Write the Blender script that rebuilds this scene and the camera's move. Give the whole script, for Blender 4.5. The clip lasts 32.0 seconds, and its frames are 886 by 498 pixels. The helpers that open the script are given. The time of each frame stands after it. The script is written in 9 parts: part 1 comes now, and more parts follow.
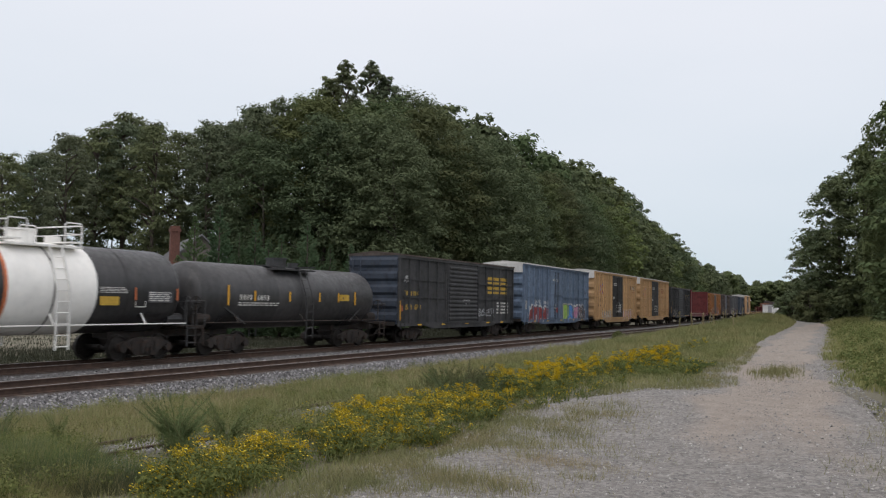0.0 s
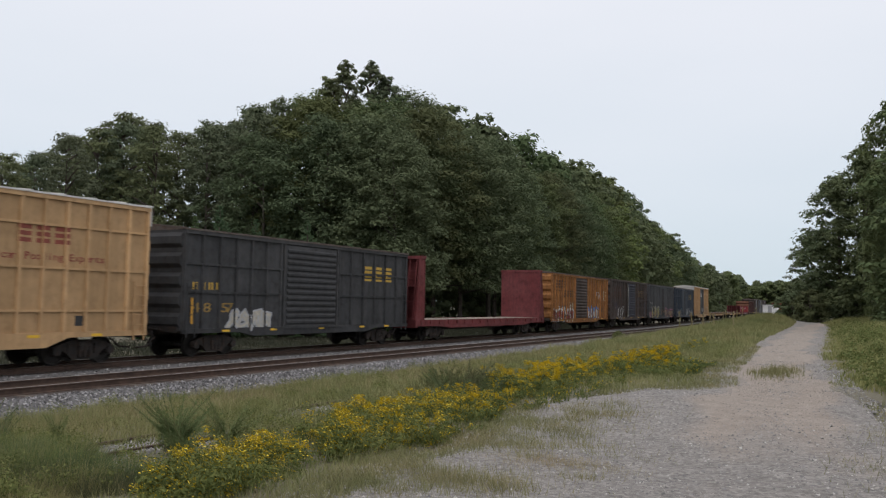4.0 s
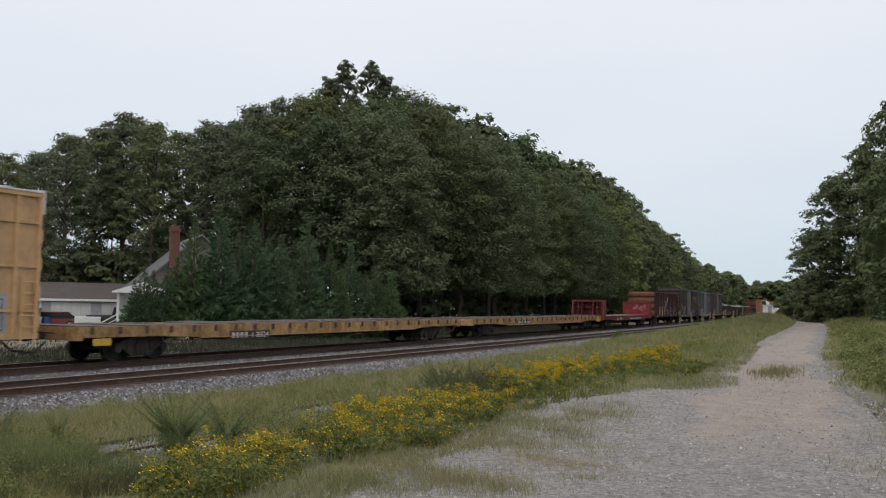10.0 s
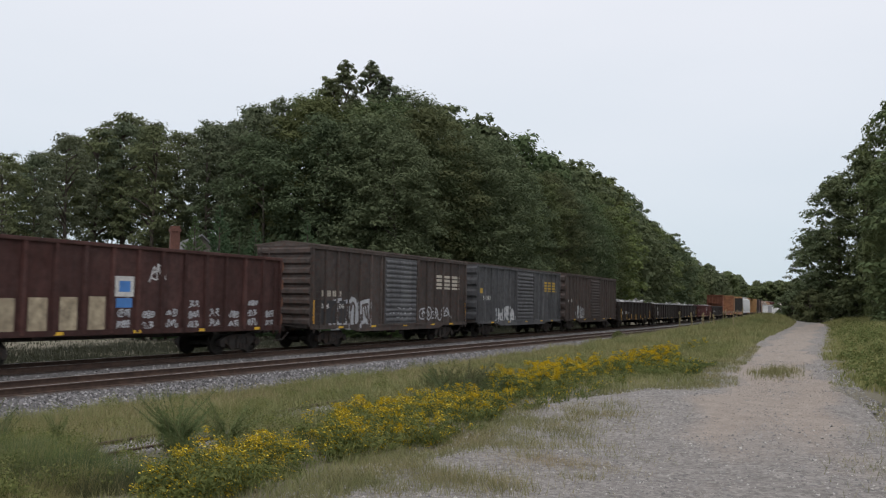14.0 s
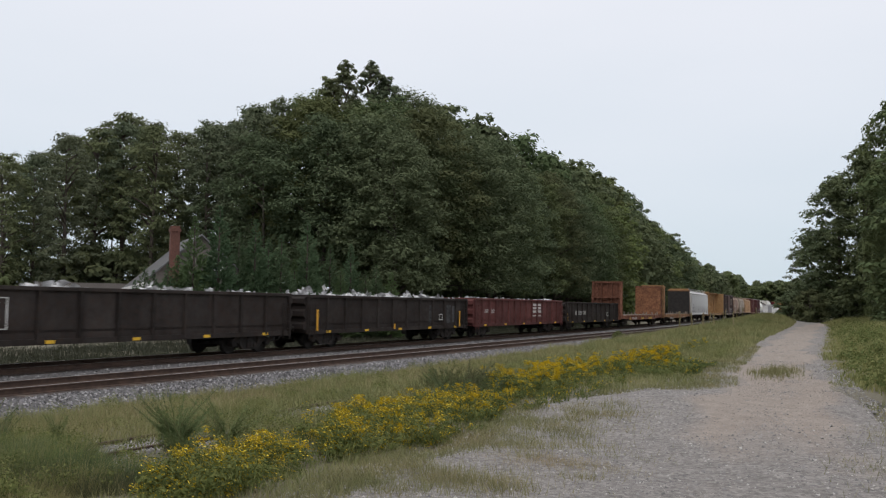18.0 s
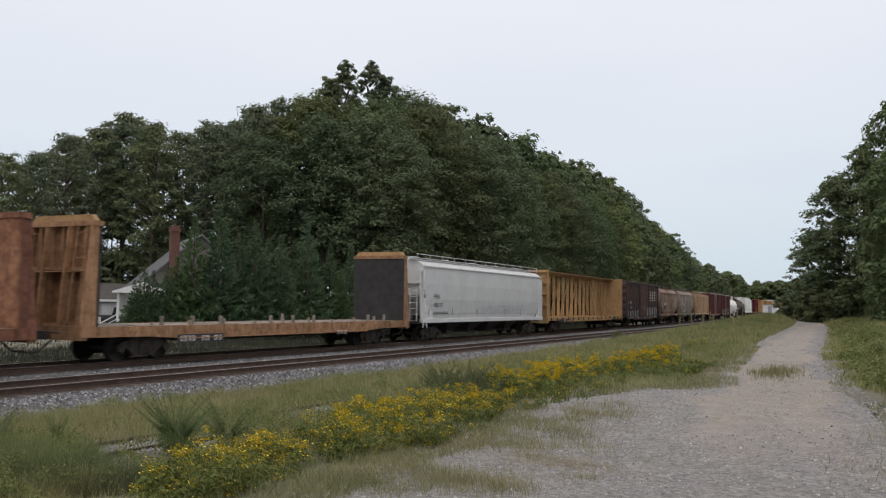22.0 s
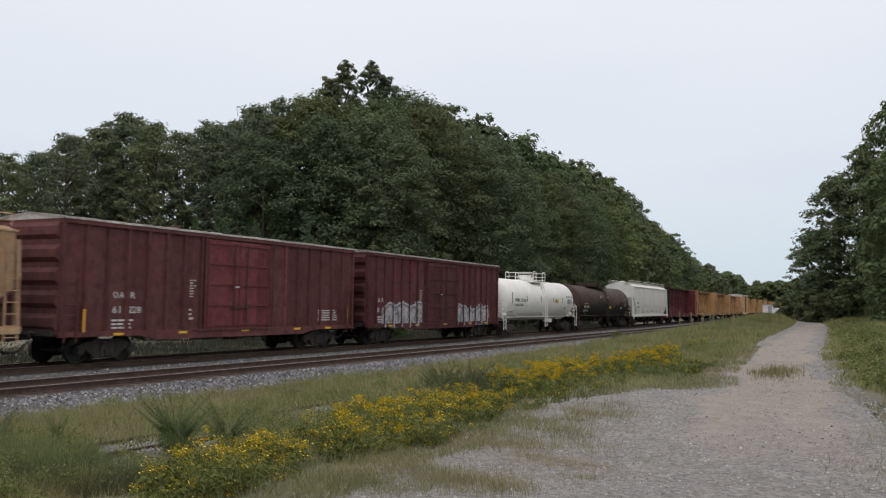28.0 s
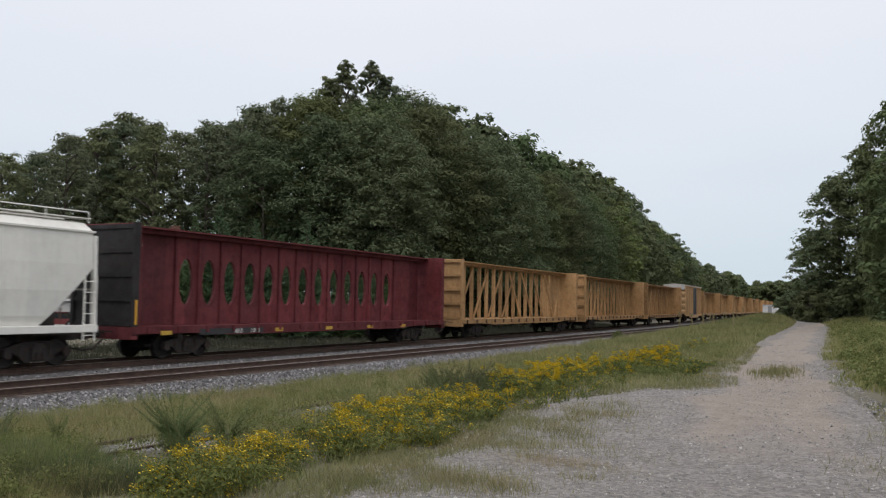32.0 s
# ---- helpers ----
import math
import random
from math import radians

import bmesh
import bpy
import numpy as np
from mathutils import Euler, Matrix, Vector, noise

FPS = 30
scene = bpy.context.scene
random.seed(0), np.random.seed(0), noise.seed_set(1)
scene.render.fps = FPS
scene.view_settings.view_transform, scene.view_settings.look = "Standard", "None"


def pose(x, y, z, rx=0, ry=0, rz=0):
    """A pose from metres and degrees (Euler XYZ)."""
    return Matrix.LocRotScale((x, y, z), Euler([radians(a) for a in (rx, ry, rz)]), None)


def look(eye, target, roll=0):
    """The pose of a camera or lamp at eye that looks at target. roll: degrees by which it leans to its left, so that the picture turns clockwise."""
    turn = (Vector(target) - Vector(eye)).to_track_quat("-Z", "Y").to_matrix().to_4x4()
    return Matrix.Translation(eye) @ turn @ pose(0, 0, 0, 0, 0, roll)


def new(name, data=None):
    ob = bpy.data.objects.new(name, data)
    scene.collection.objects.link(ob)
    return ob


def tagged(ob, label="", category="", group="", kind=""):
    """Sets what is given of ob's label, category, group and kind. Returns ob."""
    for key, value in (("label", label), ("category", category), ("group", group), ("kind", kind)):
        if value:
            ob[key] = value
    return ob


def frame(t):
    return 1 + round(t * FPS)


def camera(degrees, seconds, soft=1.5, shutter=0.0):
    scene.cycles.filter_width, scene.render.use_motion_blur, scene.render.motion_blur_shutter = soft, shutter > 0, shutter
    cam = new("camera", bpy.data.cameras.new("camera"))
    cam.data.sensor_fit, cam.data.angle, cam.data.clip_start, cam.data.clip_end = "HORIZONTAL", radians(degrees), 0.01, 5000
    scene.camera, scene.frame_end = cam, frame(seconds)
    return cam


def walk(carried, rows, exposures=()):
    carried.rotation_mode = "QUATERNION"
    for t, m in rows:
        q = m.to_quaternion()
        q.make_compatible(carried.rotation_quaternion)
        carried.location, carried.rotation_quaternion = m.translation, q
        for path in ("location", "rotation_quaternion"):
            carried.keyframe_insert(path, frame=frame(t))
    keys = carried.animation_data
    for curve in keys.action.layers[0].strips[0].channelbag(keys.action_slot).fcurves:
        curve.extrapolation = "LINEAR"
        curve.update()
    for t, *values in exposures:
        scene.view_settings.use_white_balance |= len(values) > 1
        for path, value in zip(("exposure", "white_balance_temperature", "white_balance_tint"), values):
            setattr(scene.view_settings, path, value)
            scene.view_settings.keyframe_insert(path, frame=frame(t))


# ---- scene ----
# Camera: stands still on its tripod beside a gravel lane, looks across the railway.
SECONDS = 32.0
cam = camera(54.25, SECONDS, soft=1.2, shutter=0.15)
AIM = pose(0.0, 0.0, 1.65, 93.598, 0.0, 28.014) @ pose(0, 0, 0, 0, 0, 0.909)
walk(cam, [(0.0, AIM), (SECONDS, AIM)], exposures=[(0.0, 0.0, 6500, 10), (SECONDS, 0.0, 6500, 10)])

# ---- light: an overcast afternoon ----
SUN_HIGH, SUN_ROUND = radians(52), radians(150)
world = bpy.data.worlds.new("overcast_sky")
scene.world = world
world.use_nodes = True
wn, wl = world.node_tree.nodes, world.node_tree.links
wn.clear()
w_out = wn.new("ShaderNodeOutputWorld")
w_sky = wn.new("ShaderNodeTexSky")
w_sky.sky_type, w_sky.sun_disc = "NISHITA", False
w_sky.sun_elevation, w_sky.sun_rotation = SUN_HIGH, SUN_ROUND
w_back = wn.new("ShaderNodeBackground")
w_back.inputs["Strength"].default_value = 0.085
wl.new(w_sky.outputs[0], w_back.inputs[0])
w_co = wn.new("ShaderNodeTexCoord")
w_map = wn.new("ShaderNodeMapping")
w_map.inputs["Scale"].default_value = (1.2, 1.2, 4.0)
w_noise = wn.new("ShaderNodeTexNoise")
w_noise.inputs["Scale"].default_value, w_noise.inputs["Detail"].default_value = 1.6, 5.0
wl.new(w_co.outputs["Generated"], w_map.inputs[0])
wl.new(w_map.outputs[0], w_noise.inputs[0])
w_sep = wn.new("ShaderNodeSeparateXYZ")
wl.new(w_co.outputs["Generated"], w_sep.inputs[0])
w_ramp = wn.new("ShaderNodeValToRGB")          # cloud layer, bluer and darker low down
w_ramp.color_ramp.elements[0].position, w_ramp.color_ramp.elements[0].color = 0.0, (0.62, 0.72, 0.80, 1)
w_ramp.color_ramp.elements[1].position, w_ramp.color_ramp.elements[1].color = 0.42, (0.93, 0.93, 0.99, 1)
w_high = w_ramp.color_ramp.elements.new(1.0)     # brightest overhead, as an overcast sky is
w_high.color = (1.25, 1.22, 1.25, 1)
w_add = wn.new("ShaderNodeMath")
w_add.operation = "MULTIPLY_ADD"
wl.new(w_noise.outputs[0], w_add.inputs[0])
w_add.inputs[1].default_value = 0.16
wl.new(w_sep.outputs[2], w_add.inputs[2])
w_sub = wn.new("ShaderNodeMath")
w_sub.operation = "SUBTRACT"
w_sub.inputs[1].default_value = 0.08
wl.new(w_add.outputs[0], w_sub.inputs[0])
wl.new(w_sub.outputs[0], w_ramp.inputs[0])
w_cloud = wn.new("ShaderNodeBackground")
w_cloud.inputs["Strength"].default_value = 1.02
wl.new(w_ramp.outputs[0], w_cloud.inputs[0])
w_mix = wn.new("ShaderNodeMixShader")
w_mix.inputs[0].default_value = 0.92
wl.new(w_back.outputs[0], w_mix.inputs[1])
wl.new(w_cloud.outputs[0], w_mix.inputs[2])
wl.new(w_mix.outputs[0], w_out.inputs[0])

sun = new("sun", bpy.data.lights.new("sun", "SUN"))
sun.data.energy, sun.data.angle, sun.data.color = 0.45, radians(20), (1.0, 0.96, 0.9)
sun.matrix_basis = look((0, 0, 60), (-15 * math.cos(SUN_HIGH), 60 * math.cos(SUN_HIGH), 60 - 60 * math.sin(SUN_HIGH)))

# ---- materials ----
def material(name, rough=0.7, metal=0.0):
    m = bpy.data.materials.new(name)
    m.use_nodes = True
    b = m.node_tree.nodes["Principled BSDF"]
    b.inputs["Roughness"].default_value, b.inputs["Metallic"].default_value = rough, metal
    return m, m.node_tree.nodes, m.node_tree.links, b


def tex_noise(n, l, vec, scale, detail=4.0, rough=0.55):
    t = n.new("ShaderNodeTexNoise")
    t.inputs["Scale"].default_value, t.inputs["Detail"].default_value, t.inputs["Roughness"].default_value = scale, detail, rough
    if vec is not None:
        l.new(vec, t.inputs["Vector"])
    return t.outputs[0]


def ramp(n, l, fac, stops):
    r = n.new("ShaderNodeValToRGB")
    while len(r.color_ramp.elements) < len(stops):
        r.color_ramp.elements.new(0.5)
    for e, (p, c) in zip(r.color_ramp.elements, stops):
        e.position, e.color = p, (*c, 1) if len(c) == 3 else c
    l.new(fac, r.inputs[0])
    return r.outputs[0]


def mix(n, l, fac, a, b, mode="MIX"):
    x = n.new("ShaderNodeMix")
    x.data_type, x.blend_type = "RGBA", mode
    for sock, v in ((x.inputs[0], fac), (x.inputs[6], a), (x.inputs[7], b)):
        if isinstance(v, (int, float)):
            sock.default_value = v
        elif isinstance(v, tuple):
            sock.default_value = (*v, 1)
        else:
            l.new(v, sock)
    return x.outputs[2]


def bump(n, l, b, height, strength, dist):
    k = n.new("ShaderNodeBump")
    k.inputs["Strength"].default_value, k.inputs["Distance"].default_value = strength, dist
    l.new(height, k.inputs["Height"])
    l.new(k.outputs[0], b.inputs["Normal"])


def coords(n, l, scale=(1, 1, 1), shift=True):
    """Object coordinates, moved by the object's own random number."""
    c = n.new("ShaderNodeTexCoord")
    m = n.new("ShaderNodeMapping")
    m.inputs["Scale"].default_value = scale
    l.new(c.outputs["Object"], m.inputs[0])
    if shift:
        i = n.new("ShaderNodeObjectInfo")
        k = n.new("ShaderNodeMath")
        k.operation = "MULTIPLY"
        k.inputs[1].default_value = 37.0
        l.new(i.outputs["Random"], k.inputs[0])
        l.new(k.outputs[0], m.inputs["Location"])
    return m.outputs[0]


def paint(name, col, rust=0.25, grime=0.35, rough=0.55, rust_col=(0.11, 0.05, 0.03), grime_col=(0.045, 0.04, 0.036), bleach=0.25, rust_scale=5.0, wear=1.0):
    """Weathered freight-car paint: blotches, rain streaks, rust spots and fine dirt."""
    m, n, l, b = material(name, rough)
    b.inputs["Specular IOR Level"].default_value = 0.5 if rough < 0.5 else 0.22      # dull, chalky coats
    flat = coords(n, l)
    tall = coords(n, l, (3.2, 3.2, 0.35))
    blot = tex_noise(n, l, flat, 0.7, 5)
    fade = tuple(min(1, c * 1.22 + 0.03) for c in col)
    c1 = mix(n, l, ramp(n, l, blot, [(0.35, (0, 0, 0)), (0.7, (bleach * 2, bleach * 2, bleach * 2))]), col, fade)
    streak = tex_noise(n, l, tall, 1.6, 6, 0.65)
    c2 = mix(n, l, ramp(n, l, streak, [(0.48, (0, 0, 0)), (0.78, (grime, grime, grime))]), c1, grime_col)
    thin = tex_noise(n, l, coords(n, l, (11.0, 11.0, 0.6)), 1.3, 5, 0.7)
    c2 = mix(n, l, ramp(n, l, thin, [(0.46, (0, 0, 0)), (0.74, (min(1, 0.25 + grime * 0.8) * wear,) * 3)]), c2, tuple(0.5 * (g_ + c * 0.45) for g_, c in zip(grime_col, col)))
    mid = tex_noise(n, l, flat, 2.6, 7, 0.68)
    c2 = mix(n, l, wear, c2, ramp(n, l, mid, [(0.30, (0.60, 0.58, 0.56)), (0.5, (1.0, 1.0, 1.0)), (0.72, (1.25, 1.22, 1.18))]), "MULTIPLY")
    sep = n.new("ShaderNodeSeparateXYZ")       # sheet by sheet, the paint has faded differently
    l.new(flat, sep.inputs[0])
    step = n.new("ShaderNodeMath")
    step.operation = "SNAP"
    step.inputs[1].default_value = 1.07
    l.new(sep.outputs[1], step.inputs[0])
    lot = n.new("ShaderNodeTexWhiteNoise")
    lot.noise_dimensions = "1D"
    l.new(step.outputs[0], lot.inputs["W"])
    c2 = mix(n, l, 0.6 * wear, c2, ramp(n, l, lot.outputs[0], [(0.0, (0.68, 0.68, 0.68)), (1.0, (1.32, 1.30, 1.28))]), "MULTIPLY")
    fine = tex_noise(n, l, flat, rust_scale, 8, 0.7)
    c3 = mix(n, l, ramp(n, l, fine, [(0.56 - 0.2 * rust, (0, 0, 0)), (0.85 - 0.2 * rust, (min(1, rust * 1.7),) * 3)]), c2, rust_col)
    info = n.new("ShaderNodeObjectInfo")       # posts and sheets have aged each in its own way
    c3 = mix(n, l, min(1.0, 0.35 + 0.65 * wear), c3, ramp(n, l, info.outputs["Random"], [(0.0, (0.78, 0.78, 0.78)), (1.0, (1.24, 1.23, 1.22))]), "MULTIPLY")
    l.new(c3, b.inputs["Base Color"])
    l.new(ramp(n, l, fine, [(0.3, (rough - 0.1,) * 3), (0.8, (min(1, rough + 0.3),) * 3)]), b.inputs["Roughness"])
    bump(n, l, b, tex_noise(n, l, flat, 2.2, 3), 0.25, 0.03)
    return m


def plain(name, col, rough=0.8, metal=0.0, vary=0.35, scale=6.0, relief=0.2):
    m, n, l, b = material(name, rough, metal)
    v = coords(n, l)
    a = tex_noise(n, l, v, scale, 6)
    big = tex_noise(n, l, v, scale * 0.13, 3)
    lo, hi = tuple(c * (1 - vary) for c in col), tuple(min(1, c * (1 + vary)) for c in col)
    c1 = mix(n, l, ramp(n, l, a, [(0.3, (0, 0, 0)), (0.7, (1, 1, 1))]), lo, hi)
    c2 = mix(n, l, ramp(n, l, big, [(0.35, (0, 0, 0)), (0.7, (0.5, 0.5, 0.5))]), c1, lo)
    l.new(c2, b.inputs["Base Color"])
    if relief:
        bump(n, l, b, a, relief, 0.02)
    return m


def leafy(name, dark, light, rough=0.6, glow=0.33):
    """Leaves and blades: each island has its own shade; some light passes through."""
    m, n, l, b = material(name, 0.85)
    b.inputs["Specular IOR Level"].default_value = 0.12
    g = n.new("ShaderNodeNewGeometry")
    o = n.new("ShaderNodeObjectInfo")
    c1 = mix(n, l, g.outputs["Random Per Island"], dark, light)
    tint = ramp(n, l, o.outputs["Random"], [(0.0, (0.74, 0.80, 0.80)), (0.35, (1.0, 1.0, 1.0)), (0.7, (0.93, 0.88, 0.88)), (1.0, (1.08, 1.05, 0.84))])
    c2 = mix(n, l, 1.0, c1, tint, "MULTIPLY")
    l.new(c2, b.inputs["Base Color"])
    t = n.new("ShaderNodeBsdfTranslucent")
    l.new(c2, t.inputs[0])
    x = n.new("ShaderNodeMixShader")
    x.inputs[0].default_value = glow
    l.new(b.outputs[0], x.inputs[1])
    l.new(t.outputs[0], x.inputs[2])
    l.new(x.outputs[0], n["Material Output"].inputs[0])
    return m


def grassy(name, stops, patch=0.35, glow=0.25):
    """Blades whose colour drifts from patch to patch over the meadow."""
    m, n, l, b = material(name, 0.7)
    g = n.new("ShaderNodeNewGeometry")
    big = tex_noise(n, l, g.outputs["Position"], patch, 4)
    k = n.new("ShaderNodeMath")
    k.operation = "MULTIPLY_ADD"
    l.new(g.outputs["Random Per Island"], k.inputs[0])
    k.inputs[1].default_value = 0.35
    j = n.new("ShaderNodeMath")
    j.operation = "SUBTRACT"
    l.new(big, j.inputs[0])
    j.inputs[1].default_value = 0.16
    l.new(j.outputs[0], k.inputs[2])
    c = ramp(n, l, k.outputs[0], stops)
    l.new(c, b.inputs["Base Color"])
    t = n.new("ShaderNodeBsdfTranslucent")
    l.new(c, t.inputs[0])
    x = n.new("ShaderNodeMixShader")
    x.inputs[0].default_value = glow
    l.new(b.outputs[0], x.inputs[1])
    l.new(t.outputs[0], x.inputs[2])
    l.new(x.outputs[0], n["Material Output"].inputs[0])
    return m


def stony(name, stops, glint=0.0):
    m, n, l, b = material(name, 0.9)
    g = n.new("ShaderNodeNewGeometry")
    l.new(ramp(n, l, g.outputs["Random Per Island"], stops), b.inputs["Base Color"])
    return m


def earth(name, stops, big=0.35, fine=14.0, relief=0.5, spots=None):
    m, n, l, b = material(name, 0.95)
    g = n.new("ShaderNodeNewGeometry")
    p = g.outputs["Position"]
    a, f = tex_noise(n, l, p, big, 6, 0.6), tex_noise(n, l, p, fine, 6, 0.7)
    c = mix(n, l, 0.55, ramp(n, l, a, stops), ramp(n, l, f, stops))
    if spots:
        v = n.new("ShaderNodeTexVoronoi")
        v.inputs["Scale"].default_value = spots
        l.new(p, v.inputs["Vector"])
        c = mix(n, l, 0.5, c, ramp(n, l, v.outputs["Color"], [(0.1, stops[0][1]), (0.9, stops[-1][1])]))
    l.new(c, b.inputs["Base Color"])
    bump(n, l, b, f, relief, 0.03)
    return m


def lane_ground(name):
    """Grey crushed stone at the sides, fine tan grit where wheels run."""
    m, n, l, b = material(name, 0.95)
    p = n.new("ShaderNodeNewGeometry").outputs["Position"]
    big, mid, fine = tex_noise(n, l, p, 0.5, 6, 0.6), tex_noise(n, l, p, 3.1, 6, 0.65), tex_noise(n, l, p, 19.0, 6, 0.7)
    v = n.new("ShaderNodeTexVoronoi")
    v.inputs["Scale"].default_value = 24.0
    l.new(p, v.inputs["Vector"])
    chips = ramp(n, l, v.outputs["Color"], [(0.1, (0.085, 0.082, 0.082)), (0.45, (0.20, 0.195, 0.19)), (0.9, (0.40, 0.385, 0.365))])
    stone = mix(n, l, 0.55, chips, ramp(n, l, fine, [(0.3, (0.09, 0.085, 0.082)), (0.5, (0.215, 0.203, 0.192)), (0.75, (0.40, 0.375, 0.35))]))
    stone = mix(n, l, 0.75, stone, ramp(n, l, mid, [(0.3, (0.72, 0.70, 0.68)), (0.7, (1.22, 1.2, 1.16))]), "MULTIPLY")
    grit = mix(n, l, 0.6, ramp(n, l, fine, [(0.3, (0.19, 0.158, 0.134)), (0.5, (0.295, 0.25, 0.212)), (0.75, (0.42, 0.365, 0.31))]), ramp(n, l, mid, [(0.3, (0.22, 0.185, 0.155)), (0.7, (0.37, 0.32, 0.272))]))
    a = n.new("ShaderNodeAttribute")
    a.attribute_name = "worn"
    k = n.new("ShaderNodeMath")
    k.operation = "MULTIPLY_ADD"
    l.new(big, k.inputs[0])
    k.inputs[1].default_value = 0.85
    l.new(a.outputs["Fac"], k.inputs[2])
    c = mix(n, l, ramp(n, l, k.outputs[0], [(0.62, (0.08, 0.08, 0.08)), (1.3, (0.95, 0.95, 0.95))]), stone, grit)
    l.new(c, b.inputs["Base Color"])
    bump(n, l, b, fine, 0.9, 0.03)
    return m


SOIL = earth("meadow_soil", [(0.3, (0.095, 0.09, 0.06)), (0.5, (0.155, 0.142, 0.10)), (0.75, (0.25, 0.225, 0.165))])
GRAVEL = lane_ground("lane_gravel")
BALLAST = earth("ballast_bed", [(0.25, (0.04, 0.039, 0.04)), (0.5, (0.10, 0.096, 0.095)), (0.75, (0.20, 0.195, 0.19))], 0.6, 20, 0.8, 16)
BED_DIRT = earth("track_bed_dirt", [(0.3, (0.024, 0.017, 0.014)), (0.5, (0.048, 0.035, 0.029)), (0.75, (0.10, 0.078, 0.066))], 0.6, 20, 0.8, 16)
STONE_MAT = stony("crushed_stone", [(0.0, (0.035, 0.034, 0.036)), (0.4, (0.12, 0.117, 0.118)), (0.85, (0.23, 0.225, 0.228)), (1.0, (0.40, 0.39, 0.385))])
PEBBLE = stony("lane_pebbles", [(0.0, (0.115, 0.11, 0.108)), (0.3, (0.19, 0.184, 0.18)), (0.6, (0.255, 0.245, 0.236)), (0.9, (0.35, 0.332, 0.312)), (1.0, (0.50, 0.48, 0.45))])
GRIT = stony("tan_grit", [(0.0, (0.15, 0.13, 0.115)), (0.5, (0.28, 0.24, 0.205)), (1.0, (0.46, 0.41, 0.36))])
RAIL_SIDE = plain("rusty_rail", (0.075, 0.045, 0.032), 0.85, 0.0, 0.4, 5)
RAIL_TOP = plain("worn_rail_head", (0.32, 0.29, 0.27), 0.45, 0.7, 0.2, 3, 0.05)
TIE = plain("weathered_tie", (0.10, 0.075, 0.058), 0.95, 0, 0.4, 7)
GRASS = grassy("meadow_grass", [(0.12, (0.10, 0.128, 0.042)), (0.40, (0.19, 0.208, 0.076)), (0.62, (0.27, 0.255, 0.108)), (0.88, (0.35, 0.29, 0.16))])
THIN_GRASS = grassy("thin_lane_grass", [(0.12, (0.12, 0.14, 0.05)), (0.45, (0.20, 0.20, 0.085)), (0.85, (0.31, 0.255, 0.14))], 0.9)
VERGE_GRASS = grassy("verge_grass", [(0.12, (0.115, 0.145, 0.045)), (0.40, (0.21, 0.23, 0.08)), (0.62, (0.29, 0.28, 0.11)), (0.88, (0.36, 0.30, 0.16))], 0.5)
DRY_GRASS = grassy("dry_grass", [(0.15, (0.19, 0.19, 0.08)), (0.45, (0.29, 0.245, 0.125)), (0.8, (0.40, 0.31, 0.20))], 0.5)
WEED = grassy("green_weeds", [(0.12, (0.065, 0.10, 0.03)), (0.5, (0.13, 0.17, 0.05)), (0.85, (0.22, 0.24, 0.085))], 0.6)
VERGE = leafy("verge_weeds", (0.11, 0.14, 0.045), (0.25, 0.26, 0.10))
LOW_WEED = leafy("low_weeds", (0.085, 0.11, 0.042), (0.22, 0.24, 0.10), 0.7, 0.3)
# weed green darkened in the colour itself for the shade under the cars
SHADE_WEED = grassy("shade_darkened_weeds", [(0.12, (0.020, 0.026, 0.011)), (0.5, (0.034, 0.039, 0.019)), (0.85, (0.058, 0.055, 0.032))], 0.4)
FEATHER = leafy("feathery_weed", (0.085, 0.12, 0.055), (0.17, 0.205, 0.095), 0.7, 0.2)
TUFT_MAT = leafy("long_soft_grass", (0.075, 0.090, 0.046), (0.17, 0.18, 0.098), 0.7, 0.25)
BROOM_LEAF = leafy("broom_weed_sprays", (0.115, 0.16, 0.066), (0.215, 0.26, 0.108), 0.7, 0.2)
BED_LEAF = leafy("wildflower_leaves", (0.08, 0.105, 0.032), (0.20, 0.22, 0.07), 0.7, 0.25)
YELLOW = plain("yellow_petals", (0.77, 0.58, 0.03), 0.9, 0, 0.15, 30, 0)
OAK = leafy("oak_leaves", (0.117, 0.150, 0.083), (0.155, 0.186, 0.098))
OAK_BRIGHT = leafy("maple_leaves", (0.126, 0.169, 0.081), (0.170, 0.209, 0.095))
OAK_BROWN = leafy("turning_leaves", (0.112, 0.135, 0.067), (0.143, 0.161, 0.078))
OPEN_LEAF = leafy("open_oak_leaves", (0.126, 0.152, 0.094), (0.170, 0.194, 0.115))
CEDAR_MAT = leafy("cedar_sprays", (0.096, 0.150, 0.080), (0.142, 0.205, 0.107), 0.7, 0.2)
BARK = plain("grey_brown_bark", (0.085, 0.068, 0.055), 0.95, 0, 0.4, 5)
STEM = plain("weed_stem", (0.13, 0.12, 0.05), 0.9, 0, 0.3, 8)
STEEL_DARK = paint("grimy_running_gear", (0.034, 0.030, 0.028), 0.45, 0.5, 0.8, (0.085, 0.05, 0.035), (0.02, 0.018, 0.017))
WHEEL_MAT = plain("greasy_wheel_steel", (0.035, 0.030, 0.027), 0.6, 0.5, 0.4, 6)


